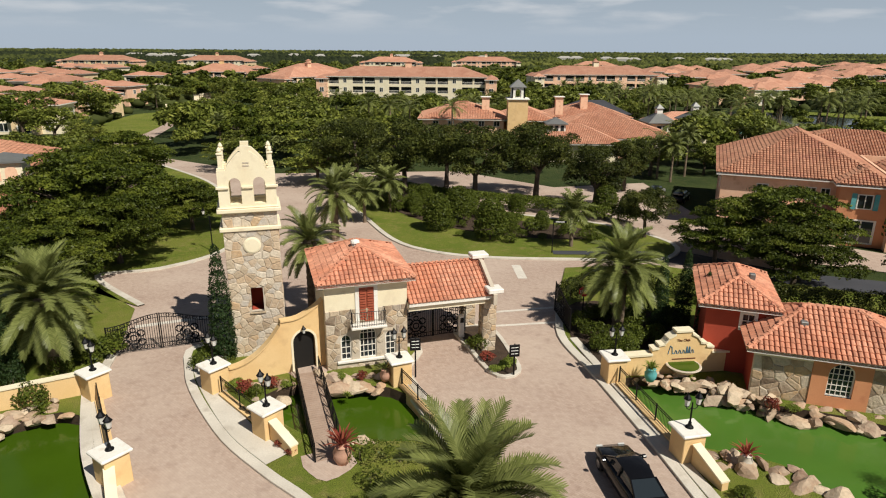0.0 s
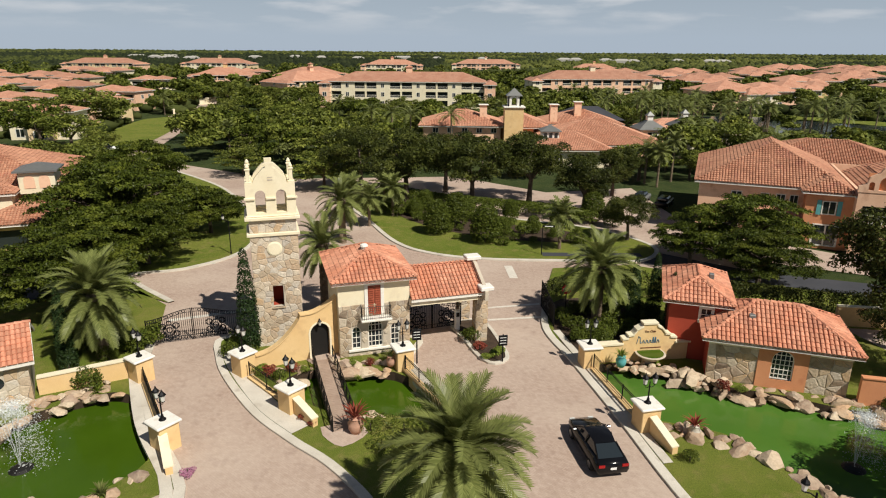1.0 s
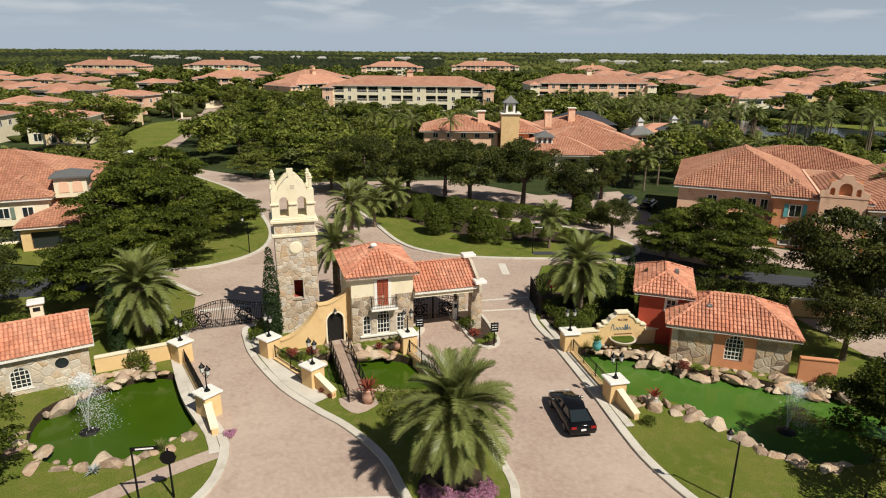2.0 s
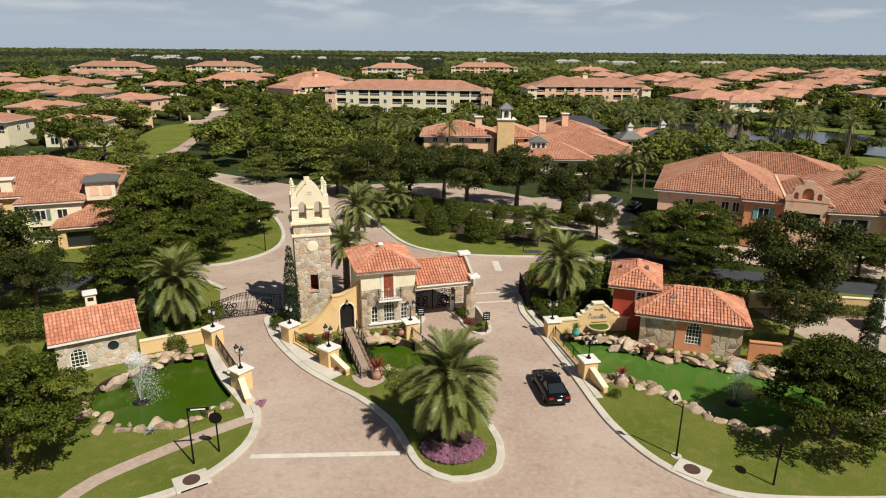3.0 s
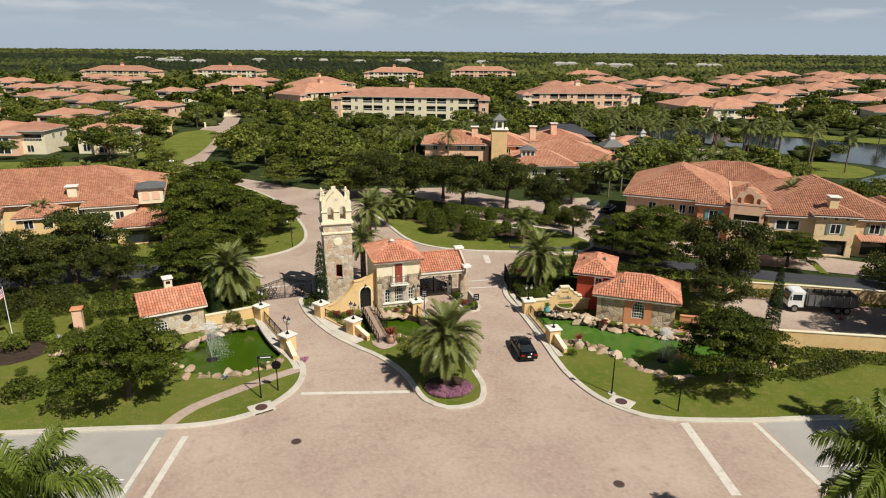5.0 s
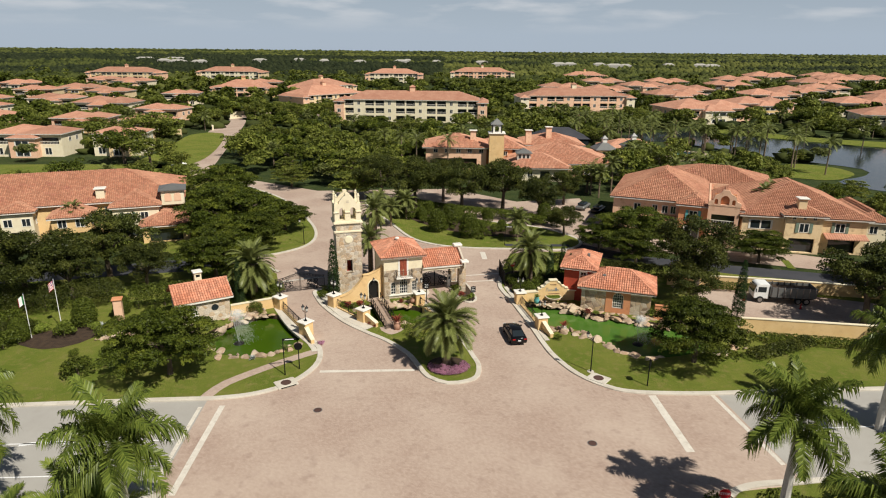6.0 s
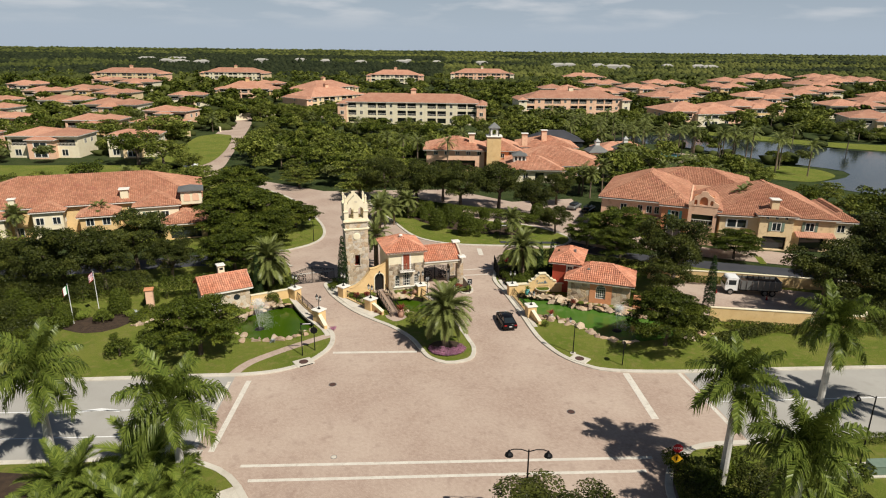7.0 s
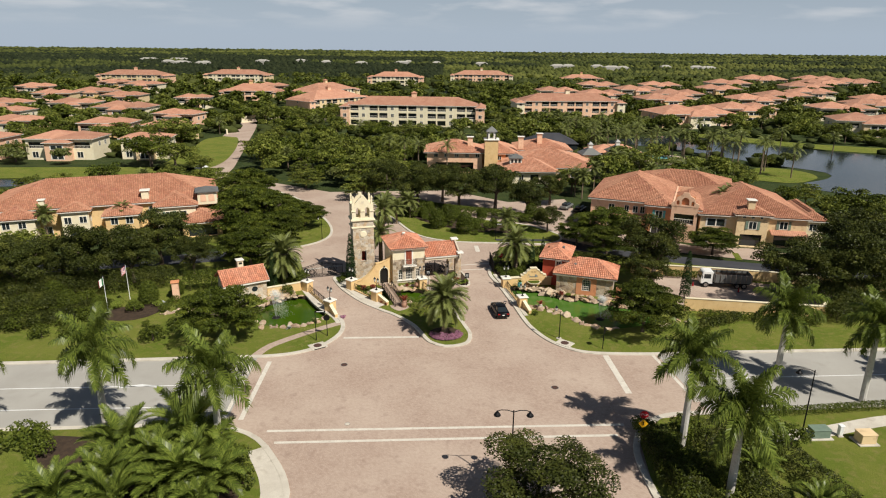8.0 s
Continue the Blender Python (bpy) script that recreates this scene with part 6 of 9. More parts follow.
def royal_palm(x, y, h, scale, seed, label, n=24, z=0.1, lean=0.0):
    t = thing("royal_palm", pose(x, y, z, 0, lean, seed * 50), label, "palm tree", "royal palms along the road")
    rng = random.Random(seed)
    share("trunk", palm_trunk(h, 0.3, 0.2, M_ROYT, False, 0.06), t, Matrix())
    bm = lathe(bmesh.new(), [(0.2, 0), (0.21, 0.5), (0.15, 1.2), (0.07, 1.7)], 10, (0, 0, h))
    part("crownshaft", bm, M_SHAFT, t)
    for i in range(n):
        u = (i + 0.5) / n
        k = min(4, int(u * 5))
        share("frond", ROYAL_F[k], t, Matrix.Translation((0, 0, h + 1.55 - 0.5 * u)) @ pose(0, 0, 0, rng.uniform(-14, 14), rng.uniform(-8, 8), i * 137.5 + rng.uniform(-15, 15)) @ Matrix.Scale(scale * rng.uniform(0.85, 1.1), 4))
    return t


def areca(x, y, s, seed, label="clump of arching green areca palm fronds", n=26, z=0.1, fronds=None):
    t = thing("areca_palm", pose(x, y, z), label, "palm clump")
    fronds = fronds or ARECA_F
    rng = random.Random(seed)
    bm = bmesh.new()
    for i in range(5):
        a = i * 1.256
        tube(bm, [(0.15 * math.cos(a), 0.15 * math.sin(a), -0.1), (0.5 * math.cos(a), 0.5 * math.sin(a), 1.3 * s)], [0.07, 0.05], 6)
    part("stems", bm, M_SHAFT, t)["kind"] = "stuff"
    for i in range(n):
        a = i * 2.4
        q = rng.uniform(0.1, 0.55) * s
        share("frond", fronds[i % 3], t, Matrix.Translation((q * math.cos(a), q * math.sin(a), rng.uniform(0.6, 1.6) * s)) @ pose(0, 0, 0, rng.uniform(-10, 10), rng.uniform(-10, 15), math.degrees(a)) @ Matrix.Scale(s * rng.uniform(0.8, 1.1), 4))
    return t


def far_palm_mesh(seed, L, nf, pairs, ll, lw, hang, material, e_hi=75, e_lo=-40, droop=75):
    rng = np.random.default_rng(seed)
    V, F, k0 = [], [], 0
    for i in range(nf):
        u = (i + 0.5) / nf
        v, f = frond_arrays(L * rng.uniform(0.85, 1.1), radians(e_hi + (e_lo - e_hi) * u), radians(droop) * (0.8 if u < 0.7 else 0.5), pairs, ll, lw, 0.2, hang, rng)
        a = i * 2.39996 + rng.uniform(-0.2, 0.2)
        c, s = math.cos(a), math.sin(a)
        v = v @ np.array(((c, s, 0), (-s, c, 0), (0, 0, 1)))
        V.append(v)
        F.append(f + k0)
        k0 += len(v)
    return quick_mesh("crown", np.concatenate(V), np.concatenate(F), material)


FP_SABAL = [far_palm_mesh(s, 1.7, 30, 7, 0.62, 0.2, 0.25, M_PALM, 85, -50, 60) for s in (1, 2)]
FP_COCO = [far_palm_mesh(s, 3.0, 17, 12, 0.7, 0.16, 0.35, M_PALM, 70, -30, 85) for s in (3, 4)]
FP_TRUNK = palm_trunk(5.0, 0.2, 0.15, M_PALMT, False)


def far_palm(x, y, h, scale, kind, seed, label):
    t = thing("palm", pose(x, y, 0.0, 0, 0, seed * 37), label, "palm tree")
    share("trunk", FP_TRUNK, t, Matrix.Diagonal((1, 1, h / 5.0, 1)))
    share("crown", (FP_SABAL if kind == "P" else FP_COCO)[seed % 2], t, Matrix.Translation((0, 0, h)) @ Matrix.Scale(scale, 4))
    return t


def bush_mesh(seed, lobes, per, size, material, aspect=0.55):
    rng = np.random.default_rng(seed)
    v, f = lobe_cloud(lobes, per, size, rng, aspect, 0.8)
    return quick_mesh("foliage", v, f, material)


def rand_lobes(seed, n, R, H):
    r = random.Random(seed)
    out = [(0, 0, H * 0.45, R * 0.7, R * 0.7, H * 0.5)]
    for i in range(n):
        a, q = r.uniform(0, 6.28), r.uniform(0.3, 0.7) * R
        s = r.uniform(0.25, 0.45) * R
        out.append((math.cos(a) * q, math.sin(a) * q, H * r.uniform(0.3, 0.75), s, s, s * 0.8))
    return out


B_ROUND = [bush_mesh(s, rand_lobes(s, 11, 1.0, 1.3), 560, 0.15, M_HEDGE) for s in (1, 2)]
B_LIME = bush_mesh(3, rand_lobes(3, 7, 0.8, 0.8), 1000, 0.13, M_LIME)
B_RED = bush_mesh(4, rand_lobes(4, 7, 0.7, 0.8), 1000, 0.14, M_REDLEAF)
B_PINK = bush_mesh(5, rand_lobes(5, 9, 0.8, 0.45), 1500, 0.09, M_FLOWER, 0.9)
B_CONE = bush_mesh(6, [(0, 0, 0.5 + 0.4 * k, 1.15 - 0.12 * abs(k - 1.5), 1.15 - 0.12 * abs(k - 1.5), 0.75) for k in range(5)], 1300, 0.15, M_HEDGE)
B_CYP = bush_mesh(7, [(0, 0, 0.4 + 0.5 * k, 0.52 * (1 - (k / 9.5) ** 2) + 0.08, 0.52 * (1 - (k / 9.5) ** 2) + 0.08, 0.55) for k in range(9)], 2300, 0.13, M_CYP, 0.35)
ME_STEM = palm_trunk(0.6, 0.06, 0.05, M_BARK, False)


def bush(mesh, x, y, s, label, category="shrub", group="", zs=1.0, z=0.1, name="shrub", rot=None):
    r = (x * 97.3 + y * 31.7) % 360 if rot is None else rot
    t = thing(name, Matrix.Translation((x, y, z)) @ pose(0, 0, 0, 0, 0, r) @ Matrix.Diagonal((s, s, s * zs, 1)), label, category, group)
    share("stem", ME_STEM, t, Matrix())
    share("foliage", mesh, t, Matrix())
    return t


def hedge(pts, w, h, label, seed, material=None, z=0.1, size=0.13):
    """A clipped hedge along a line."""
    lobes = []
    for x, y in smooth_line(pts, w * 0.55):
        lobes.append((x, y, h * 0.5, w * 0.62, w * 0.62, h * 0.55))
    t = thing("hedge", pose(0, 0, z), label, "hedge")
    rng = np.random.default_rng(seed)
    v, f = lobe_cloud(lobes, 520, size, rng, 0.55, 0.85)
    share("foliage", quick_mesh("foliage", v, f, material or M_HEDGE), t, Matrix())
    bm = bmesh.new()
    for x, y in smooth_line(pts, w * 1.4):
        tube(bm, [(x, y, -0.1), (x, y, h * 0.5)], [0.05, 0.03], 5)
    part("stems", bm, M_BARK, t)["kind"] = "stuff"
    return t


def spiky_mesh(material, n, L, w, seed):
    """Strap leaves that arch from one point (agave, bromeliad, grass)."""
    rng = np.random.default_rng(seed)
    V, F = [], []
    for i in range(n):
        a, e = i * 2.4, rng.uniform(0.35, 1.35)
        d, s = np.array((math.cos(a) * math.cos(e), math.sin(a) * math.cos(e), math.sin(e))), np.array((-math.sin(a), math.cos(a), 0)) * w / 2
        l = L * rng.uniform(0.75, 1.15)
        m, tp = d * l * 0.55, d * l - np.array((0, 0, 0.22 * l))
        k = len(V)
        V += [-s * 0.7, s * 0.7, m + s, m - s, tp]
        F += [(k, k + 1, k + 2), (k, k + 2, k + 3), (k + 3, k + 2, k + 4)]
    return quick_mesh("blades", np.array(V), np.array(F), material)


SPIKY = spiky_mesh(M_REDLEAF, 34, 1.0, 0.09, 1)
GRASSY = spiky_mesh(M_LIME, 60, 0.75, 0.06, 2)
AGAVE = spiky_mesh(M_SILVER, 30, 0.8, 0.12, 3)
DRAC = spiky_mesh(M_PALM, 40, 0.9, 0.08, 4)


def tuft(mesh, x, y, s, label, z=0.1, name="spiky_plant"):
    t = thing(name, Matrix.Translation((x, y, z)) @ pose(0, 0, 0, 0, 0, x * 77) @ Matrix.Scale(s, 4), label, "plant")
    share("blades", mesh, t, Matrix())["kind"] = "stuff"
    return t


def potted(x, y, s, label, mesh, z=0.1, material=None):
    t = thing("planter", Matrix.Translation((x, y, z)) @ Matrix.Scale(s, 4), label, "planter")
    part("pot", lathe(bmesh.new(), [(0.22, 0), (0.34, 0.25), (0.36, 0.5), (0.24, 0.72), (0.3, 0.78), (0.28, 0.8)], 16), material or M_TERRA, t, smooth=True)
    share("blades", mesh, t, pose(0, 0, 0.75))["kind"] = "stuff"
    return t


# ---- boulders ----
def boulder_mesh(seed):
    rng = random.Random(seed)
    bm = bmesh.new()
    bmesh.ops.create_icosphere(bm, subdivisions=2, radius=1.0)
    off = Vector((seed * 7.1, seed * 3.3, 0))
    cuts = [(Vector((rng.uniform(-1, 1), rng.uniform(-1, 1), rng.uniform(-0.4, 1))).normalized(), rng.uniform(0.38, 0.72)) for _ in range(11)]
    for v in bm.verts:
        v.co *= 1 + 0.35 * noise.noise(v.co * 1.9 + off)
        for n, d in cuts:
            o = v.co.dot(n) - d
            if o > 0:
                v.co -= n * o * 0.98
        v.co *= 1.25
        v.co.z *= 0.62
    me = bpy.data.meshes.new("boulder")
    bm.to_mesh(me)
    bm.free()
    me.materials.append(M_ROCK)
    return me


ROCKS = [boulder_mesh(s) for s in range(1, 8)]


def boulder(x, y, z, s, rng, flat=1.0):
    ob = new("boulder", rng.choice(ROCKS))
    ob.matrix_basis = Matrix.Translation((x, y, z)) @ pose(0, 0, 0, rng.uniform(-15, 15), rng.uniform(-15, 15), rng.uniform(0, 360)) @ Matrix.Diagonal((s * rng.uniform(0.9, 1.5), s * rng.uniform(0.7, 1.1), s * rng.uniform(0.7, 1.15) * flat, 1))
    return tagged(ob, "tan weathered landscape boulder at the pond edge", "boulder", "boulders round the ponds")


def rock_edge(line, s0, s1, seed, z=-0.25, gap=0.6, wide=0.4):
    rng = random.Random(seed)
    run = 0.0
    for (x0, y0), (x1, y1) in zip(line, line[1:]):
        L = math.hypot(x1 - x0, y1 - y0)
        while run < L:
            t = run / L
            s = rng.uniform(s0, s1) * rng.choice((0.45, 0.6, 0.8, 1.15))
            boulder(x0 + (x1 - x0) * t + rng.uniform(-wide, wide), y0 + (y1 - y0) * t + rng.uniform(-wide, wide), z + rng.uniform(-0.05, 0.15), s, rng, rng.choice((0.55, 0.75, 1.1)))
            run += s * 2 * gap
        run -= L


def pond_span(pond, keep):
    return [p for p in pond if keep(p)]


PR = POND_R + POND_R[:1]
rock_edge([(12.6, 31.9), (14.0, 31.7), (16.0, 31.0), (17.6, 28.6), (19.0, 26.6), (20.8, 25.3), (24.0, 25.0)], 0.4, 0.75, 1, 0.08)
rock_edge([(12.4, 31.4), (14.0, 31.2), (16.4, 30.2)], 0.4, 0.7, 31, 0.15)
rock_edge([(17.0, 37.3), (19.5, 36.7), (22.5, 35.8), (25.3, 35.0)], 0.35, 0.65, 32, 0.05)
rock_edge([(15.6, 38.8), (17.4, 37.5), (18.8, 36.9)], 0.5, 0.8, 33, 0.15)
rock_edge([(12.2, 39.5), (14.4, 39.0), (16.0, 38.2)], 0.4, 0.7, 34, 0.1)
rock_edge([(11.4, 40.0), (13.0, 39.6), (14.8, 38.9), (17.3, 37.2)], 0.35, 0.7, 2, -0.1)
rock_edge([(12.0, 40.2), (14.5, 39.5), (16.5, 38.4)], 0.35, 0.65, 3, 0.2)
rock_edge([(15.0, 38.3), (16.6, 37.2), (19.2, 36.4), (21.5, 35.5), (24.2, 34.3), (27.0, 33.4), (28.6, 32.6)], 0.4, 0.7, 4, -0.3)
rock_edge([(23.5, 35.0), (25.5, 34.6), (28.0, 33.6)], 0.5, 0.9, 5, 0.1)
rock_edge([(-25.9, 29.5), (-25.0, 31.6), (-23.6, 33.2), (-21.6, 34.8), (-20.2, 35.0)], 0.4, 0.8, 6, -0.1)
rock_edge([(-25.6, 33.0), (-23.6, 34.2), (-21.5, 35.5)], 0.35, 0.7, 7, 0.15)
rock_edge([(-25.6, 26.6), (-22.8, 23.8), (-19.6, 23.6), (-16.8, 25.2), (-15.2, 27.4)], 0.5, 0.8, 8, 0.05)
rock_edge([(-24.8, 32.2), (-23.0, 33.8), (-21.0, 35.2)], 0.4, 0.7, 35, 0.0)
rock_edge([(-8.4, 38.9), (-6.4, 39.3), (-4.4, 39.6)], 0.4, 0.8, 36, 0.15)
rock_edge([(-11.4, 36.4), (-10.0, 35.2), (-9.4, 36.6)], 0.3, 0.6, 37, 0.0)
rock_edge([(-7.4, 38.8), (-5.4, 38.8), (-3.6, 38.2)], 0.5, 0.95, 9, 0.0)
rock_edge([(-6.6, 38.2), (-4.6, 38.0)], 0.6, 0.95, 10, 0.0)
rock_edge([(-11.2, 37.6), (-9.6, 38.6), (-9.2, 38.0)], 0.4, 0.8, 11, 0.0)
rock_edge([(-9.6, 34.4), (-8.4, 33.2)], 0.4, 0.6, 12, 0.0)
rock_edge([(-5.0, 32.5), (-3.4, 32.5)], 0.3, 0.5, 13, 0.0)
rock_edge([(-37.5, 27.0), (-34.5, 28.6), (-33.0, 29.0)], 0.3, 0.5, 14, 0.15)
rock_edge([(29.6, 26.0), (31.2, 27.4), (33.0, 27.8)], 0.3, 0.6, 15, 0.15)

# ---- the near plants ----
date_palm(0.7, 22.6, 4.6, 1.22, 1, "large date palm with arching fronds on the median island", 78)
date_palm(-24.2, 39.6, 4.4, 1.22, 2, "large date palm behind the pond garden wall", 74)
date_palm(11.6, 46.9, 4.4, 1.15, 3, "large date palm beside the entry gate", 70)
date_palm(-10.6, 49.4, 5.2, 1.0, 4, "date palm behind the bell tower", 44)
date_palm(-12.4, 68.0, 4.6, 1.1, 5, "date palm on the rear island", 44)
for x, y, h in ((-14.2, 40.9, 1.35), (-25.3, 37.4, 1.05), (14.2, 46.2, 1.0), (15.9, 46.6, 1.05), (35.4, 36.0, 1.3), (16.6, 44.6, 0.9)):
    bush(B_CYP, x, y, h, "narrow dark green columnar cypress", "cypress", "columnar cypresses", 1.15, name="cypress")
for k, (x, y, s, r, l) in enumerate(((-26.4, 19.8, 1.12, 20, "wide spreading shade tree on the pond lawn"), (26.2, 24.4, 1.1, 140, "wide spreading shade tree on the pond lawn"), (-35.5, 64.0, 1.75, 80, "big layered shade tree behind the gates"), (-31.6, 46.5, 1.25, 200, "layered shade tree behind the pump house"),
                               (-40.5, 74.0, 1.5, 300, "big layered shade tree behind the gates"), (-28.5, 71.0, 1.0, 30, "layered shade tree by the curving road"), (30.0, 62.5, 1.35, 10, "layered shade tree beside the side road"), (-46.0, 90.0, 1.5, 60, "layered shade tree near the road bend"), (47.6, 57.6, 0.95, 240, "layered shade tree before the house"), (28.6, 56.4, 1.0, 100, "layered shade tree beside the side road"), (-30.5, 59.5, 1.2, 10, "layered shade tree beside the rear road"), (-33.0, 55.6, 1.15, 130, "layered shade tree beside the rear road"), (24.4, 62.6, 0.9, 190, "layered shade tree before the house"))):
    plant_tree(S_NEAR[k % 3], x, y, s, r, l, "tree", "", 0.05, 1.05 if k < 2 else 0.92)
for k, (x, y, s, r) in enumerate(((-45.4, 44.6, 1.32, 0), (-51.0, 36.0, 1.25, 70), (-60.5, 32.0, 1.1, 140), (-47.0, 38.5, 1.0, 20), (-57.0, 37.5, 1.0, 90), (-39.4, 42.4, 0.85, 160), (-66.0, 36.5, 1.05, 250), (32.6, 42.6, 1.24, 210), (30.4, 38.6, 0.8, 30), (49.5, 34.4, 1.35, 280), (57.5, 35.5, 1.5, 320), (64.8, 45.8, 1.5, 20), (67.0, 36.0, 1.5, 120),
                                 (-6.8, 88.0, 1.35, 0), (2.4, 86.4, 1.3, 50), (10.6, 89.0, 1.35, 100), (17.0, 82.0, 1.05, 150), (-14.5, 95.0, 1.3, 190), (23.6, 94.0, 1.0, 240), (-1.5, 95.5, 1.2, 290), (20.0, 70.5, 0.7, 340))):
    plant_tree(O_NEAR[k % 3], x, y, s, r, "dark green broadleaf tree with an open rounded crown", "tree", "", 0.05, 1.15 if k == 7 else 1.0)
plant_tree(O_NEAR[1], 8.4, -11.0, 1.25, 45, "rounded olive-green tree on the south median", "tree", "", 0.05, 0.66)

ROYALS = [(-30.2, -0.6, 7.3, 1.2), (-18.5, -3.4, 6.9, 1.22), (23.1, -0.2, 7.4, 1.18), (24.4, -7.6, 6.8, 1.22), (37.8, 12.8, 6.6, 1.2), (44.6, 8.4, 7.2, 1.15), (-41.5, -3.0, 7.0, 1.22), (-53, -1.5, 7.0, 1.22), (58, 9.2, 7.0, 1.3)]
for k, (x, y, h, s) in enumerate(ROYALS):
    royal_palm(x, y, h, s, k + 1, "royal palm with a smooth pale trunk and feathery crown")
for k, (x, y, s) in enumerate(((-22.6, -6.6, 1.25), (-25.0, -8.4, 1.2), (-20.4, -9.0, 1.2), (-17.6, -10.6, 1.1), (28.0, -4.6, 0.9), (30.6, -9.5, 1.0), (31.6, -12.0, 1.0), (27.6, -12.4, 1.0), (-29.0, -10.5, 1.2))):
    areca(x, y, s, k + 3)
LIME_F = [frond_mesh(M_LIME, 50 + i, 2.3, radians(e), radians(dr), 30, 0.6, 0.07, 0.35, 0.15) for i, (e, dr) in enumerate(((80, 60), (65, 90), (50, 95)))]
areca(-21.4, -2.6, 1.75, 91, "tall yellow-green areca palm beside the royal palm", 30, 0.1, LIME_F)
areca(-26.6, -4.4, 1.5, 92)
rs = random.Random(77)
for k in range(20):
    bush(rs.choice(B_ROUND), rs.uniform(19.8, 33.5), rs.uniform(-16, 2.0), rs.uniform(1.1, 1.9), "dense dark green roadside shrub", "shrub", "roadside shrubs", 1.0)
for k in range(16):
    bush(rs.choice(B_ROUND), rs.uniform(-26, -16), rs.uniform(-15, -5.5), rs.uniform(1.1, 1.7), "dense leafy green roadside bush", "shrub", "roadside bushes", 1.0)
for k in range(7):
    areca(rs.uniform(-27, -17), rs.uniform(-12, -5), rs.uniform(1.1, 1.5), k + 30)
tuft(AGAVE, -20.0, -9.2, 2.6, "silver-leaved fan plant at the roadside")

# median bed and pond-side planting
for k in range(12):
    a = -2.9 + k * 0.28
    bush(B_PINK, 0.9 + 1.6 * math.cos(a), 22.2 + 1.3 * math.sin(a), 0.8, "low mound of pink flowers at the palm's foot", "flowers", "pink flower mounds")
for x, y in ((0.2, 21.5), (1.1, 21.3), (1.9, 21.7)):
    bush(B_PINK, x, y, 0.95, "low mound of pink flowers at the palm's foot", "flowers", "pink flower mounds")
hedge([(-4.3, 31.2), (-2.4, 31.2), (-0.6, 31.4), (0.4, 30.2)], 1.2, 1.0, "dark clipped hedge along the middle pond", 5)
hedge([(-3.6, 29.6), (-2.2, 28.6), (-1.0, 28.4)], 1.0, 0.7, "low dark shrubs behind the median palm", 6)
potted(-5.1, 31.0, 1.25, "tall terracotta urn with a spiky plant", SPIKY)
potted(-3.9, 38.5, 0.9, "dark pot with a spiky plant by the wall post", DRAC, 0.35)
potted(13.9, 31.3, 0.9, "pale pot with a dark red spiky plant", SPIKY, 0.1, M_CONC)
tagged(potted(11.7, 39.2, 1.0, "tall blue-green glazed urn on rocks", GRASSY, 0.25, M_TEAL))
for x, y, s, me, l in ((-11.8, 37.2, 0.9, B_RED, "dark red-leaved shrub in the wall bed"), (-10.4, 37.9, 0.85, B_RED, "dark red-leaved shrub in the wall bed"), (-12.4, 37.6, 0.8, B_LIME, "lime green shrub in the wall bed"), (-11.0, 36.8, 0.6, B_ROUND[0], "small green shrub in the wall bed"), (-9.6, 37.9, 0.5, B_LIME, "lime green shrub in the wall bed"),
                       (-6.6, 38.9, 0.55, B_LIME, "low lime green plant among the boulders"), (-5.4, 39.0, 0.6, B_RED, "low reddish plant among the boulders"), (-8.4, 32.2, 0.5, B_RED, "low reddish groundcover along the wing wall"), (-7.7, 31.6, 0.45, B_RED, "low reddish groundcover along the wing wall"),
                       (-13.0, 27.0, 0.55, B_PINK, "bright pink flower clump at the wing wall"), (-15.2, 41.6, 0.9, B_ROUND[1], "dark green shrub at the gate post"), (-15.4, 40.2, 0.8, B_ROUND[0], "dark green shrub at the gate post"),
                       (12.2, 30.6, 0.5, B_LIME, "low green plants beside the wing wall"), (12.9, 29.0, 0.55, B_ROUND[0], "low green plants beside the wing wall"), (17.6, 36.6, 0.75, B_RED, "low rusty planting on the rock ledge"), (18.6, 36.3, 0.6, B_LIME, "low lime planting on the rock ledge"),
                       (26.6, 34.2, 0.8, B_ROUND[1], "green shrub on the waterfall rocks"), (-22.6, 35.2, 1.1, B_ROUND[1], "wispy green shrub before the garden wall"), (1.6, 43.0, 0.9, B_ROUND[0], "dark flowering shrub on the portico island"), (2.2, 41.6, 0.8, B_RED, "reddish shrub on the portico island"),
                       (3.2, 40.6, 0.75, B_LIME, "lime green groundcover on the portico island"), (3.6, 41.2, 0.7, B_LIME, "lime green groundcover on the portico island"), (2.6, 40.2, 0.6, B_LIME, "lime green groundcover on the portico island")):
    bush(me, x, y, s, l)
for x, y, s, me, l in ((-22.0, 34.8, 1.0, GRASSY, "golden spiky bromeliad at the pond"), (-16.6, 25.4, 0.9, DRAC, "spiky plant in a low planter at the pond"), (27.8, 32.8, 1.0, GRASSY, "golden spiky plant by the waterfall"), (-19.3, 23.2, 0.8, AGAVE, "silver agave at the pond's lawn edge"), (-38.6, 30.0, 1.2, AGAVE, "silver agave on the rock bed"), (-5.9, 37.0, 0.6, GRASSY, "bright green water plant at the pond")):
    tuft(me, x, y, s, l)
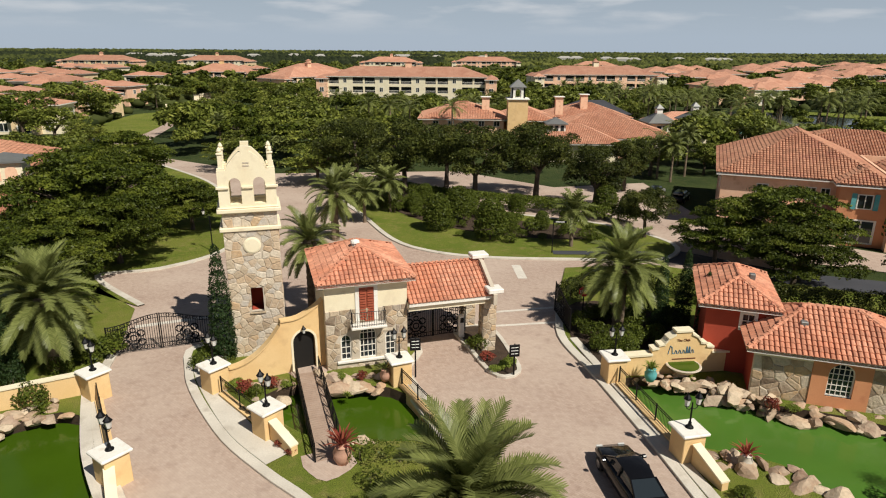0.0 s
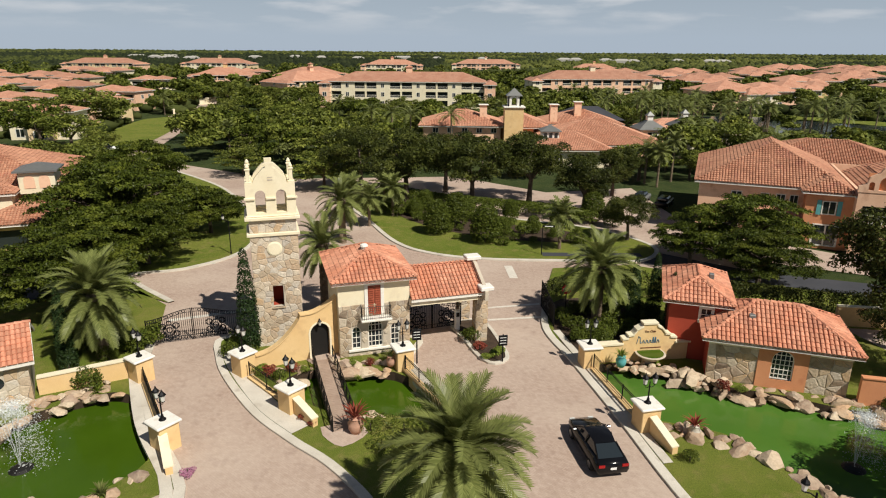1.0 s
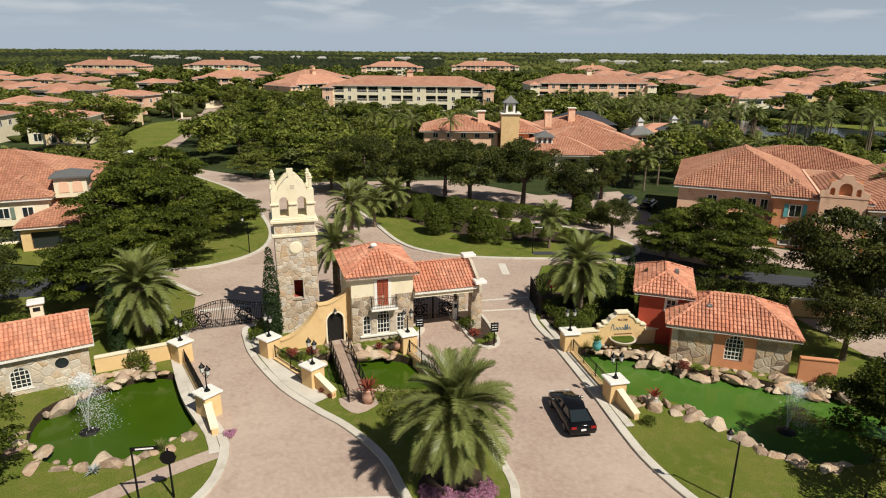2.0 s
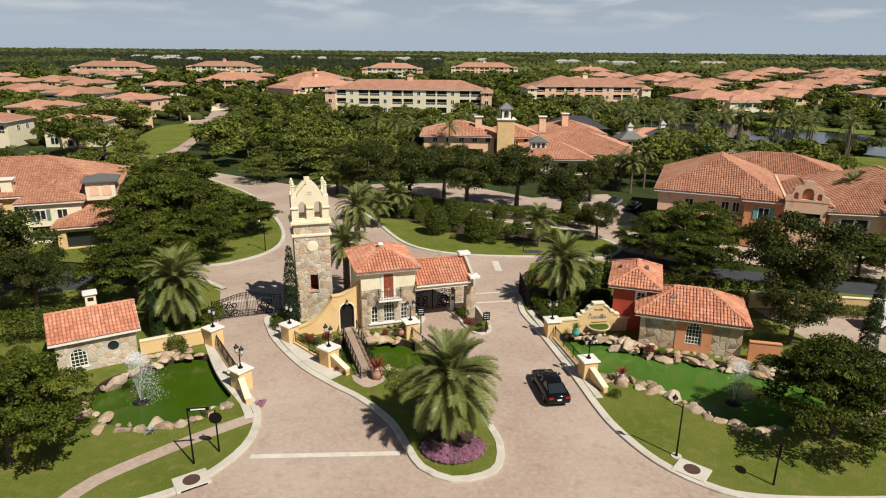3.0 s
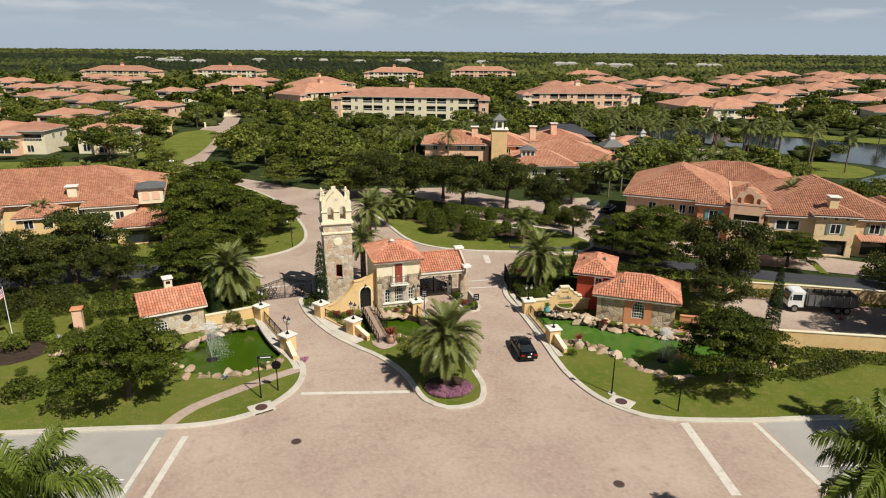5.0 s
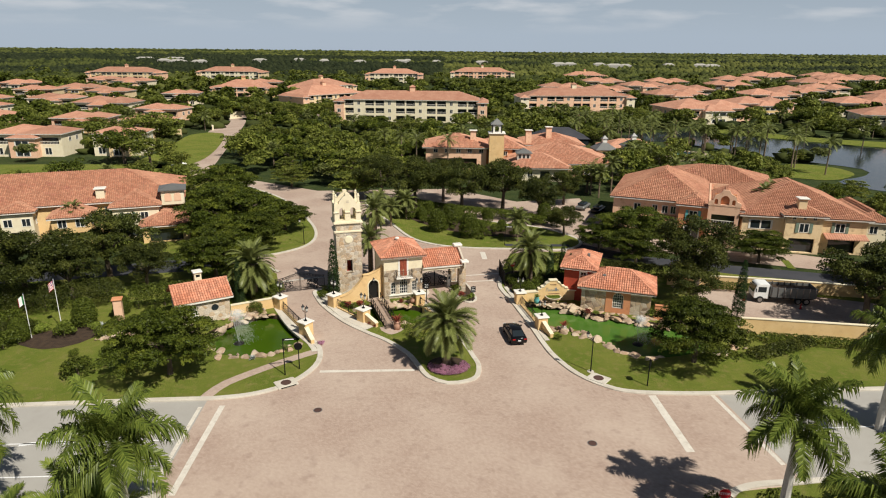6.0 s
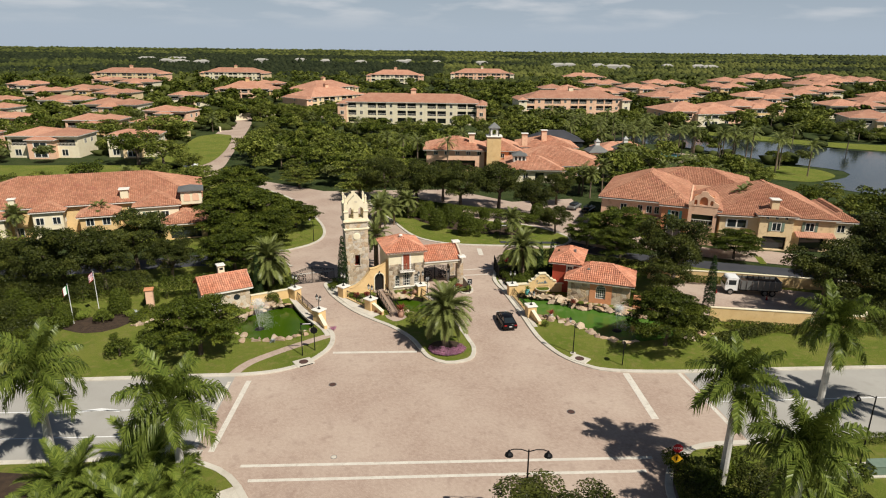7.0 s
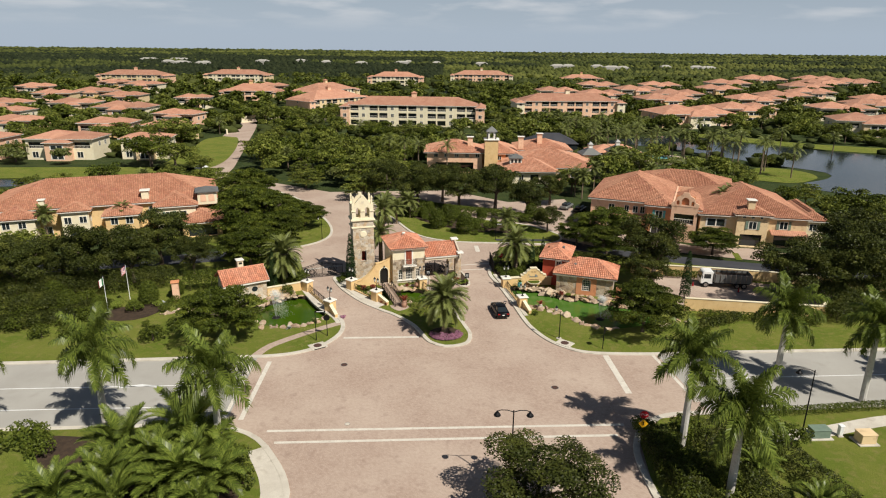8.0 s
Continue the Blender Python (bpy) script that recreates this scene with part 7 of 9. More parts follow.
# rear island: clipped shrubs
for x, y, s in ((-2.0, 72.0, 1.5), (0.2, 75.4, 1.55), (3.6, 68.6, 1.6), (5.8, 71.4, 0.8), (-5.0, 80.0, 0.9), (9.4, 72.6, 0.8), (17.6, 78.6, 1.4), (19.6, 76.2, 1.2), (-4.0, 84.0, 1.0), (12.8, 76.2, 0.9), (1.6, 80.8, 1.0), (7.2, 78.6, 1.0)):
    bush(B_CONE, x, y, s, "dense clipped dark green topiary shrub", "topiary", "clipped shrubs on the rear island", 0.95, name="topiary")
rb = random.Random(8)
for k in range(30):
    u = rb.random()
    bush(rb.choice(B_ROUND + B_ROUND + [B_LIME]), -9 + 25 * u + rb.uniform(-1.5, 1.5), 84 - 15 * u ** 0.6 + rb.uniform(-2.5, 3.5), rb.uniform(0.6, 1.25), "low rounded shrub in the rear bed", "shrub", "rear bed shrubs")
for k in range(34):
    bush(rb.choice(B_ROUND), rb.uniform(8.9, 16.0), rb.uniform(41.8, 50.0), rb.uniform(0.6, 1.1), "dark green shrub behind the sign wall", "shrub", "shrubs behind the sign wall")
for k in range(26):
    bush(rb.choice(B_ROUND), rb.uniform(-64, -46), rb.uniform(19, 34), rb.uniform(0.8, 1.6), "dark green shrub on the west lawn", "shrub", "rounded shrubs on the west lawn")
for k in range(16):
    bush(rb.choice(B_ROUND + [B_LIME]), rb.uniform(-38, -31), rb.uniform(23, 33), rb.uniform(0.6, 1.2), "green shrub on the west lawn bed", "shrub", "rounded shrubs on the west lawn")
for k in range(12):
    bush(rb.choice(B_ROUND), rb.uniform(-27.5, -21), rb.uniform(38.6, 42), rb.uniform(0.7, 1.2), "dark shrub behind the garden wall", "shrub", "shrubs behind the garden wall")
for k in range(16):
    a = k * 0.42
    bush(B_ROUND[k % 2] if k % 4 else B_LIME, -4 + k * 1.3 + 0.8 * math.sin(a * 3), 77 - 9 * math.sin(k * 0.21) + math.cos(a * 5), 0.6 + 0.3 * ((k * 7) % 5) / 5, "low rounded shrub in the rear bed", "shrub", "rear bed shrubs")
for k, (x, y) in enumerate(((-10.4, 75.2), (-8.0, 80.0), (-13.0, 78.0), (-9.4, 83.0), (11.6, 66.6))):
    far_palm(x, y, 3.6 + 0.3 * (k % 3), 1.35, "P", k, "stocky fan palm on the rear island")
# west flower bed, hedges
for x, y, s in ((-40.9, 30.6, 1.25), (-45.6, 26.2, 1.0), (-50.2, 27.0, 1.2), (-38.4, 34.0, 0.9), (-53.5, 29.5, 1.3)):
    bush(B_CONE, x, y, s, "tall clipped dark green shrub", "topiary", "clipped shrubs by the flagpoles", 0.95, name="topiary")
for x, y, s in ((-46.4, 26.4, 1.3), (-44.6, 28.4, 1.3), (-42.6, 29.4, 1.3), (-41.4, 28.2, 1.2), (-39.2, 29.6, 1.1)):
    bush(B_LIME, x, y, s, "yellow-green variegated shrub in the flag bed", "shrub", "lime shrubs by the flagpoles", 1.1)
for x, y, s in ((-35.0, 18.9, 1.9), (-41.6, 27.6, 1.4), (-48.6, 22.8, 1.2), (-51.0, 24.6, 1.3), (-46.5, 28.6, 1.5), (-55.0, 25.4, 1.5)):
    bush(B_ROUND[0], x, y, s, "broad rounded green shrub on the west lawn", "shrub", "rounded shrubs on the west lawn", 0.85)
hedge([(18.5, 52.6), (26, 50.4), (35, 48.4)], 2.4, 2.0, "dark hedge between the lodge and the side road", 23, M_LEAFD, 0.1, 0.18)
hedge([(9.2, 52.4), (12, 54.6), (17, 55.4)], 1.8, 1.5, "dark shrubs beside the open gate", 24, M_LEAFD, 0.1, 0.18)
hedge([(-9, 91), (-3, 86.5), (4, 83.6), (12, 80.6), (17, 77.5)], 2.2, 1.7, "tall dark hedge along the rear island", 21, None, 0.1, 0.22)
hedge([(-6, 86), (0, 80.5), (7, 76.5)], 1.4, 0.8, "dark hedge among the clipped shrubs", 22, None, 0.1, 0.2)
hedge([(-37.2, 35.6), (-34.4, 36.6), (-31.6, 37.4)], 1.6, 3.0, "tall vine-covered green hedge beside the pump house", 9, None, 0.1, 0.2)
hedge([(-60, 36), (-52, 38.4), (-44, 41)], 1.5, 1.8, "dark boundary hedge along the side road", 10, None, 0.1, 0.18)
hedge([(36.0, 45.4), (40, 44.8), (43.6, 44.4)], 1.2, 1.2, "green hedge along the yellow wall", 11, None, 0.1, 0.18)
hedge([(36, 29.6), (42, 28.8), (50, 27.6)], 1.4, 1.0, "green shrub row below the yellow wall", 12, None, 0.1, 0.18)
hedge([(33, 5.2), (40, 6.2), (48, 7.4), (60, 8.8)], 1.1, 0.7, "low clipped hedge along the road", 13, None, 0.1, 0.16)
for pts, w, h, sd in (([(-56, 21), (-50, 23.5), (-46.6, 27.5)], 2.6, 1.8, 51), ([(-66, 28), (-58, 31.5), (-48, 34.5), (-42, 37.5)], 3.4, 3.0, 52), ([(-70, 22), (-60, 24.5), (-53, 28)], 3.0, 2.4, 53)):
    hedge(pts, w, h, "dense dark shrubbery behind the west lawn", sd, M_LEAFD, 0.1, 0.2)
for pts, w, h, sd in (([(53.5, 29.0), (60, 31.2), (70, 33.0), (84, 35)], 3.0, 2.6, 54), ([(54, 33), (64, 36), (78, 39)], 3.6, 4.0, 55), ([(33.0, 25.4), (36, 26.6), (39.5, 28.4)], 1.6, 1.2, 56)):
    hedge(pts, w, h, "dense dark shrubbery at the edge of the east lawn", sd, M_LEAFD, 0.1, 0.2)
for pts, w, h, sd in (([(20.6, -0.6), (20.8, -5), (22.5, -11), (24.5, -18)], 2.6, 1.7, 57), ([(25.5, 0.4), (26.5, -6), (28.5, -14)], 3.0, 1.9, 58), ([(31.5, -3.0), (33.0, -8), (33.5, -14)], 2.6, 1.7, 59)):
    hedge(pts, w, h, "dense dark shrubs under the corner palms", sd, M_LEAFD, 0.1, 0.18)
for x, y, s in ((50.2, 28.2, 1.3), (47.6, 29.0, 1.2), (53.6, 30.6, 1.4), (20.6, -1.4, 1.4), (21.8, -3.6, 1.6), (20.4, -5.6, 1.5), (22.6, -6.4, 1.6), (20.8, -8.6, 1.6), (23.4, -10.6, 1.8), (26.0, -12.0, 1.8)):
    bush(B_ROUND[1], x, y, s, "dense dark green roadside shrub", "shrub", "roadside shrubs", 1.05)
for x, y, s in ((-16.8, -5.4, 1.8), (-15.4, -8.0, 1.7), (-17.4, -8.4, 1.7), (-36.0, -3.0, 1.9), (-34.0, -4.0, 1.5), (-38.5, -4.4, 1.8)):
    bush(B_ROUND[0], x, y, s, "dense leafy green roadside bush", "shrub", "roadside bushes", 1.15)


# ---- houses ----
FOOT = []


def unit_window():
    g = bpy.data.meshes.new("window")
    bm = plate(rect(0, 0, 1, 1), [rect(0.08, 0.06, 0.47, 0.94), rect(0.53, 0.06, 0.92, 0.94)], 0.08)
    bm.to_mesh(g)
    bm.free()
    g.materials.append(M_WHITE)
    p = bpy.data.meshes.new("pane")
    bm = boxes((0.08, 0.05, 0.06, 0.92, 0.07, 0.94))
    bm.to_mesh(p)
    bm.free()
    p.materials.append(M_GLASS)
    return g, p


ME_WIN, ME_PANE = unit_window()


def put_window(parent, m, w, h):
    o = share("window", ME_WIN, parent, m @ Matrix.Diagonal((w, 1, h, 1)))
    share("pane", ME_PANE, o, Matrix())
    return o


def shutters(parent, m, w, h, material):
    """A pair of open shutters beside a window."""
    for x in (-0.5, w + 0.06):
        o = part("shutter", boxes((x, -0.05, -0.05, x + 0.44, 0.0, h + 0.05)), material, parent)
        o.matrix_basis = m


def block(g, x0, y0, x1, y1, z0, h, mat, bays=(), deep=1.4, wins=(), west=(), east=()):
    """A walled block: recessed openings in the front (bays), framed windows on the front and sides."""
    front = part("wall", plate(rect(x0, z0, x1, h), [rect(*b) if len(b) == 4 else arch(*b[:3], b[3]) for b in bays], 0.35), mat, g)
    front.location = (0, y0, 0)
    part("wall", boxes((x0, y0 + 0.35, z0, x0 + 0.3, y1, h)), mat, g)
    part("wall", boxes((x1 - 0.3, y0 + 0.35, z0, x1, y1, h)), mat, g)
    part("wall", boxes((x0 + 0.3, y1 - 0.3, z0, x1 - 0.3, y1, h)), mat, g)
    if bays:
        # One near-black sheet behind all bays: glazing, with recess shade in its colour.
        part("recess_wall", boxes((x0 + 0.31, y0 + deep, z0, x1 - 0.31, y0 + deep + 0.1, h - 0.1)), M_GLASS, g, "dark glass sheet standing for glazing and shade in the recesses")
        for b in bays:
            part("recess_floor", boxes((b[0], y0 + 0.36, b[1] - 0.14, b[2], y0 + deep - 0.01, b[1])), mat, g)
            if b[1] > 2 and b[2] - b[0] > 1.6:
                part("railing", boxes((b[0], y0 + 0.12, b[1] + 0.05, b[2], y0 + 0.16, b[1] + 0.12), (b[0], y0 + 0.12, b[1] + 0.85, b[2], y0 + 0.17, b[1] + 0.95), *[(b[0] + k * 0.4, y0 + 0.13, b[1], b[0] + k * 0.4 + 0.05, y0 + 0.16, b[1] + 0.9) for k in range(1, int((b[2] - b[0]) / 0.4))]), M_WHITE, g)
    for x, z, w, hh in wins:
        put_window(g, pose(x, y0 - 0.06, z), w, hh)
    for y, z, w, hh in west:
        put_window(g, pose(x0 - 0.06, y + w, z, 0, 0, -90), w, hh)
    for y, z, w, hh in east:
        put_window(g, pose(x1 + 0.06, y, z, 0, 0, 90), w, hh)


def hip(g, x0, y0, x1, y1, z, rise, o=0.6, tiles=False, gable="", tile_m=None):
    faces = hip_faces(x0 - o, y0 - o, x1 + o, y1 + o, z, rise, gable)
    part("roof", roof_deck(faces, 0.12), M_UNDER if tiles else M_TILES, g)
    fascia(g, x0 - o, y0 - o, x1 + o, y1 + o, z + 0.01, 0.25, 0.08)
    if tiles:
        tiled(g, faces, (), 0, tile_m or M_TILEH, 0.32, 0.42)


def chimney(g, x, y, z0, z1, s=0.8, mat=None):
    c = part("chimney", boxes((x - s / 2, y - s / 2, z0, x + s / 2, y + s / 2, z1)), mat or M_CREAM, g)
    part("chimney_cap", boxes((x - s * 0.7, y - s * 0.7, z1, x + s * 0.7, y + s * 0.7, z1 + 0.2), bevel=0.05), M_WHITE, c)


def house_east_a():
    g = thing("villa", pose(28.4, 73.0, 0, 0, 0, -21) @ Matrix.Diagonal((1, 1, 1.08, 1)), "two-storey orange stucco villa with tile roof and teal shutters", "house")
    E = 5.9
    block(g, 0, 2, 11, 20, 0, E, M_PINK, wins=((6.6, 3.7, 0.9, 1.3), (8.2, 3.7, 1.0, 1.3), (9.6, 3.7, 0.9, 1.3), (3.5, 3.7, 1.2, 1.3), (3.5, 0.9, 1.2, 1.4), (7.2, 0.4, 2.6, 2.3)), west=((6, 3.6, 1.2, 1.3), (12, 3.6, 1.2, 1.3)))
    block(g, 11, 0, 15.5, 18, 0, E, M_ORANGE, wins=((12.6, 3.6, 1.4, 1.4), (12.0, 0.3, 2.6, 2.3)))
    shutters(g, pose(12.6, -0.05, 3.6), 1.4, 1.4, M_TEAL)
    block(g, 15.5, -1.2, 20.2, 18, 0, 6.4, M_PINK, bays=((16.1, 3.2, 19.6, 5.0),), wins=())
    part("parapet_gable", plate([(15.4, 6.35), (20.3, 6.35), (20.3, 6.9), (19.6, 7.2), (19.4, 7.9), (18.6, 8.3), (18.3, 8.8), (17.4, 8.8), (17.1, 8.3), (16.3, 7.9), (16.1, 7.2), (15.4, 6.9)], [arch(17.2, 6.6, 18.5, 7.3), arch(16.3, 6.6, 16.8, 7.15), arch(18.9, 6.6, 19.4, 7.15)], 0.4), M_PINK, g, "curved parapet gable with three arched niches").location = (0, -1.25, 0)
    part("niche_back", boxes((16.2, -0.8, 6.5, 19.5, -0.7, 8.2)), M_ORANGE, g)
    part("porch_roof", roof_deck([[Vector((5.6, 0.4, 2.9)), Vector((11, 0.4, 2.9)), Vector((11, 2, 3.5)), Vector((5.6, 2, 3.5))]]), M_TILES, g)
    hip(g, 0, 2, 15.5, 22, E, 3.6, 0.6, True)
    hip(g, 11, 0, 15.5, 6, E, 1.2, 0.5, True)
    hip(g, 15.8, -0.6, 20.6, 12, E, 1.5, 0.4, True)
    block(g, 6, 20, 26, 34, 0, E, M_PINK)
    hip(g, 6, 19, 26, 34, E, 2.5, 0.5, True)
    FOOT.append((39, 74, 15))
    FOOT.append((42, 82, 14))


def house_east_b():
    g = thing("villa", pose(47.4, 63.9, 0, 0, 0, -9), "two-storey sand stucco villa with tile roof and sage shutters", "house")
    E = 5.8
    block(g, 0, 1, 6.2, 20, 0, E, M_SAND, wins=((1.0, 3.5, 3.6, 1.5), (1.2, 0.4, 3.2, 2.2)), west=((4, 3.4, 1.2, 1.4), (9, 3.4, 1.2, 1.4), (4, 0.9, 1.2, 1.4)))
    block(g, 6.2, 0, 11.6, 20, 0, 6.3, M_SAND, bays=((7.0, 0.2, 10.8, 2.5),), deep=0.6, wins=((8.2, 3.5, 1.5, 1.5), (7.1, 5.55, 0.5, 0.5), (8.6, 5.55, 0.5, 0.5), (10.1, 5.55, 0.5, 0.5)))
    shutters(g, pose(8.2, -0.05, 3.5), 1.5, 1.5, M_GREENSH)
    block(g, 11.6, 1, 18.5, 20, 0, E, M_SAND, bays=((13.2, 0.2, 17.2, 2.5),), deep=0.8, wins=((13.8, 3.5, 1.5, 1.5),))
    shutters(g, pose(13.8, 0.95, 3.5), 1.5, 1.5, M_GREENSH)
    block(g, 18.5, 2.5, 22.0, 16, 0, E - 0.6, M_CREAM, wins=((19.4, 3.2, 1.3, 1.3),))
    hip(g, 0, 1, 18.5, 22, E, 4.0, 0.6, True)
    hip(g, 6.2, 0, 11.6, 7, 6.3, 1.3, 0.6, True)
    hip(g, 18.5, 2.5, 22.0, 16, E - 0.6, 1.3, 0.5, True)
    part("canopy", roof_deck([[Vector((12.2, -0.6, 2.9)), Vector((18.4, -0.6, 2.9)), Vector((18.4, 1, 3.4)), Vector((12.2, 1, 3.4))]]), M_TILES, g)
    chimney(g, 8.6, 1.6, 6.8, 8.6, 1.2, M_SAND)
    FOOT.append((59, 72, 15))
    FOOT.append((66, 68, 13))


def house_west():
    g = thing("villa", pose(-81.2, 53.0, 0, 0, 0, 22), "long two-storey yellow stucco villa with hipped tile roofs", "house")
    E = 5.9
    block(g, 0, 4, 39, 20, 0, E, M_YEL, wins=[(x, 3.6, 1.3, 1.4) for x in (3, 8, 14.5, 20, 27, 33)] + [(x, 0.8, 1.4, 1.6) for x in (3, 9, 20, 33)], east=((7, 3.6, 1.3, 1.4), (13, 3.6, 1.3, 1.4)))
    hip(g, 0, 4, 39, 22, E, 3.8, 0.7, True)
    for x0, x1, y0, h, m in ((2, 8.5, 0.5, 5.0, M_CREAM), (12.5, 17, 1.5, 5.6, M_CREAM), (20, 25.5, -1.5, 4.9, M_YEL), (28.5, 35.5, 0.5, 5.5, M_CREAM)):
        block(g, x0, y0, x1, 6, 0, h, m, bays=((x0 + 1.0, 0.2, x1 - 1.0, 2.3),), deep=0.8, wins=(((x0 + x1) / 2 - 1.9, 3.2, 1.3, 1.3), ((x0 + x1) / 2 + 0.6, 3.2, 1.3, 1.3)), east=((y0 + 1.5, 3.1, 1.1, 1.3),))
        hip(g, x0, y0, x1, 11, h, (x1 - x0) * 0.24, 0.5, True)
    shutters(g, pose(30.1, 0.45, 3.2), 1.3, 1.3, M_GREENSH)
    block(g, 33.0, -3.5, 40.0, 3.6, 0, 3.0, M_YEL, bays=((34.0, 0.2, 39.0, 2.3),), deep=0.5)
    hip(g, 33.0, -3.5, 40.0, 5.0, 3.0, 1.5, 0.5, True)
    t = part("cupola", boxes((36.0, 2.2, 5.0, 39.6, 5.8, 7.6)), M_CREAM, g, "cream rooftop turret with arched panels")
    part("turret_roof", roof_deck(hip_faces(35.6, 1.8, 40.0, 6.2, 7.6, 0.7), 0.2), M_STEELG, t, "pale metal turret roof")
    for k in (0, 1):
        a = part("niche", plate(arch(36.5 + 1.5 * k, 5.6, 37.6 + 1.5 * k, 6.5), [], 0.05), M_PINK, t)
        a.location = (0, 2.14, 0)
    chimney(g, 26.6, 5.0, 5.5, 7.9, 1.3)
    chimney(g, 9.5, 3.2, 5.0, 7.6, 0.9)
    FOOT.extend(((-70, 60, 14), (-56, 66, 14), (-50, 70, 12), (-78, 56, 12)))


house_east_a()
house_east_b()
house_west()


def clubhouse():
    g = thing("clubhouse", Matrix.Diagonal((1, 1, 0.86, 1)), "sprawling peach stucco clubhouse with tile roofs and bell turret", "clubhouse")
    block(g, -7.0, 132, 9.0, 146, 0, 7.0, M_PINK, bays=((-4.5, 0.1, 6.5, 3.6),), deep=6.0, wins=[(x, 5.3, 1.2, 1.2) for x in (-5, -2, 1, 4, 7)])
    hip(g, -7.0, 132, 9.0, 146, 7.0, 3.2, 0.9, True, "", M_TILEC)
    block(g, 9.0, 134, 16.0, 148, 0, 6.5, M_ORANGE, wins=((13.5, 4.2, 1.2, 1.4),))
    hip(g, 9.0, 134, 19.0, 150, 6.5, 2.6, 0.6, True, "", M_TILEC)
    block(g, 15.5, 122, 36.0, 142, 0, 4.4, M_PINK, wins=[(x, 1.2, 1.4, 1.9) for x in (18, 21, 30, 33)], east=((125, 1.2, 1.4, 1.8), (130, 1.2, 1.4, 1.8)))
    hip(g, 15.5, 122, 40.0, 142, 4.4, 4.2, 0.9, True, "", M_TILEC)
    block(g, 14.0, 118, 28.4, 126, 0, 3.9, M_CREAM, bays=((21.6, 0.1, 23.8, 2.9),), wins=[(x, 1.0, 1.3, 1.9) for x in (15.5, 18.5, 25.5)])
    hip(g, 14.0, 118, 28.4, 130, 3.9, 3.2, 0.9, True, "", M_TILEC)
    block(g, 20, 142, 36, 156, 0, 6.4, M_PINK)
    hip(g, 20, 142, 36, 156, 6.4, 3.0, 0.7, True, "", M_TILEC)
    tw = part("turret", boxes((9.6, 130, 0, 13.4, 133.8, 11.4)), M_YEL, g, "tall sand stucco bell turret")
    part("turret_cornice", boxes((9.3, 129.7, 11.4, 13.7, 134.1, 11.75), bevel=0.08), M_WHITE, tw)
    for k in range(4):
        m = pose(11.5, 131.9, 0, 0, 0, 90 * k)
        part("belfry_wall", plate(rect(-1.3, 11.75, 1.3, 14.2), [arch(-0.55, 11.95, 0.55, 13.2)], 0.3), M_WHITE, tw).matrix_basis = m @ pose(0, -1.3 - 0.002 * k, 0)
    part("belfry_roof", roof_deck(hip_faces(9.9, 130.3, 13.1, 133.5, 14.2, 1.7), 0.15), M_STEELG, tw, "dark pyramid belfry roof")
    cu = part("cupola", boxes((16.2, 121.2, 5.0, 19.4, 124.4, 7.4)), M_WHITE, g, "white louvred cupola")
    part("cupola_roof", roof_deck(hip_faces(15.8, 120.8, 19.8, 124.8, 7.4, 1.2), 0.15), M_STEELG, cu)
    for x in (16.5, 17.5, 18.5):
        part("louvre", boxes((x, 121.15, 5.9, x + 0.6, 121.2, 7.0)), M_GLASS, cu)
    for x, y in ((5.5, 136), (20.5, 138), (27, 146)):
        chimney(g, x, y, 7.5, 11.5, 1.5, M_PINK)
    FOOT.extend(((1, 120, 10), (-6, 128, 7), (24, 108, 8), (14, 118, 6), (0, 138, 13), (13, 140, 11), (25, 128, 17), (28, 146, 13)))


clubhouse()


def pavilion(x, y, w, h):
    g = thing("pavilion", pose(x, y, 0, 0, 0, 5), "small white pavilion with a dark pyramid roof", "pavilion", "clubhouse pavilions")
    block(g, -w / 2, -w / 2, w / 2, w / 2, 0, h, M_CREAM, wins=((-w / 4, h - 1.8, w / 2, 1.2),))
    part("roof", roof_deck(hip_faces(-w / 2 - 0.6, -w / 2 - 0.6, w / 2 + 0.6, w / 2 + 0.6, h, w * 0.42), 0.15), M_STEELG, g)
    c = part("cupola", boxes((-0.6, -0.6, h + w * 0.3, 0.6, 0.6, h + w * 0.3 + 1.2)), M_WHITE, g)
    part("cupola_roof", roof_deck(hip_faces(-0.8, -0.8, 0.8, 0.8, h + w * 0.3 + 1.2, 0.9), 0.1), M_STEELG, c)
    FOOT.append((x, y, w))


pavilion(41.5, 140, 5, 5.0)
pavilion(51.0, 146, 5, 5.0)
pool_house = thing("pool_house", pose(0, 0, 0), "low cream pool house with a tile roof", "building")
block(pool_house, 44, 150, 60, 160, 0, 3.6, M_CREAM, bays=((46, 0.1, 50, 2.6), (53, 0.1, 58, 2.6)))
hip(pool_house, 44, 150, 60, 160, 3.6, 2.2)
screen = thing("pool_enclosure", pose(34, 172, 0), "dark mesh pool enclosure with a low gabled roof", "enclosure")
part("mesh_roof", roof_deck(hip_faces(-9, -6, 9, 6, 4.0, 3.0), 0.1), M_ASPHD, screen)
part("screen_wall", boxes((-8.6, -5.6, 0, 8.6, 5.6, 3.95)), M_GLASS, screen)
FOOT.extend(((52, 155, 11), (34, 172, 10)))


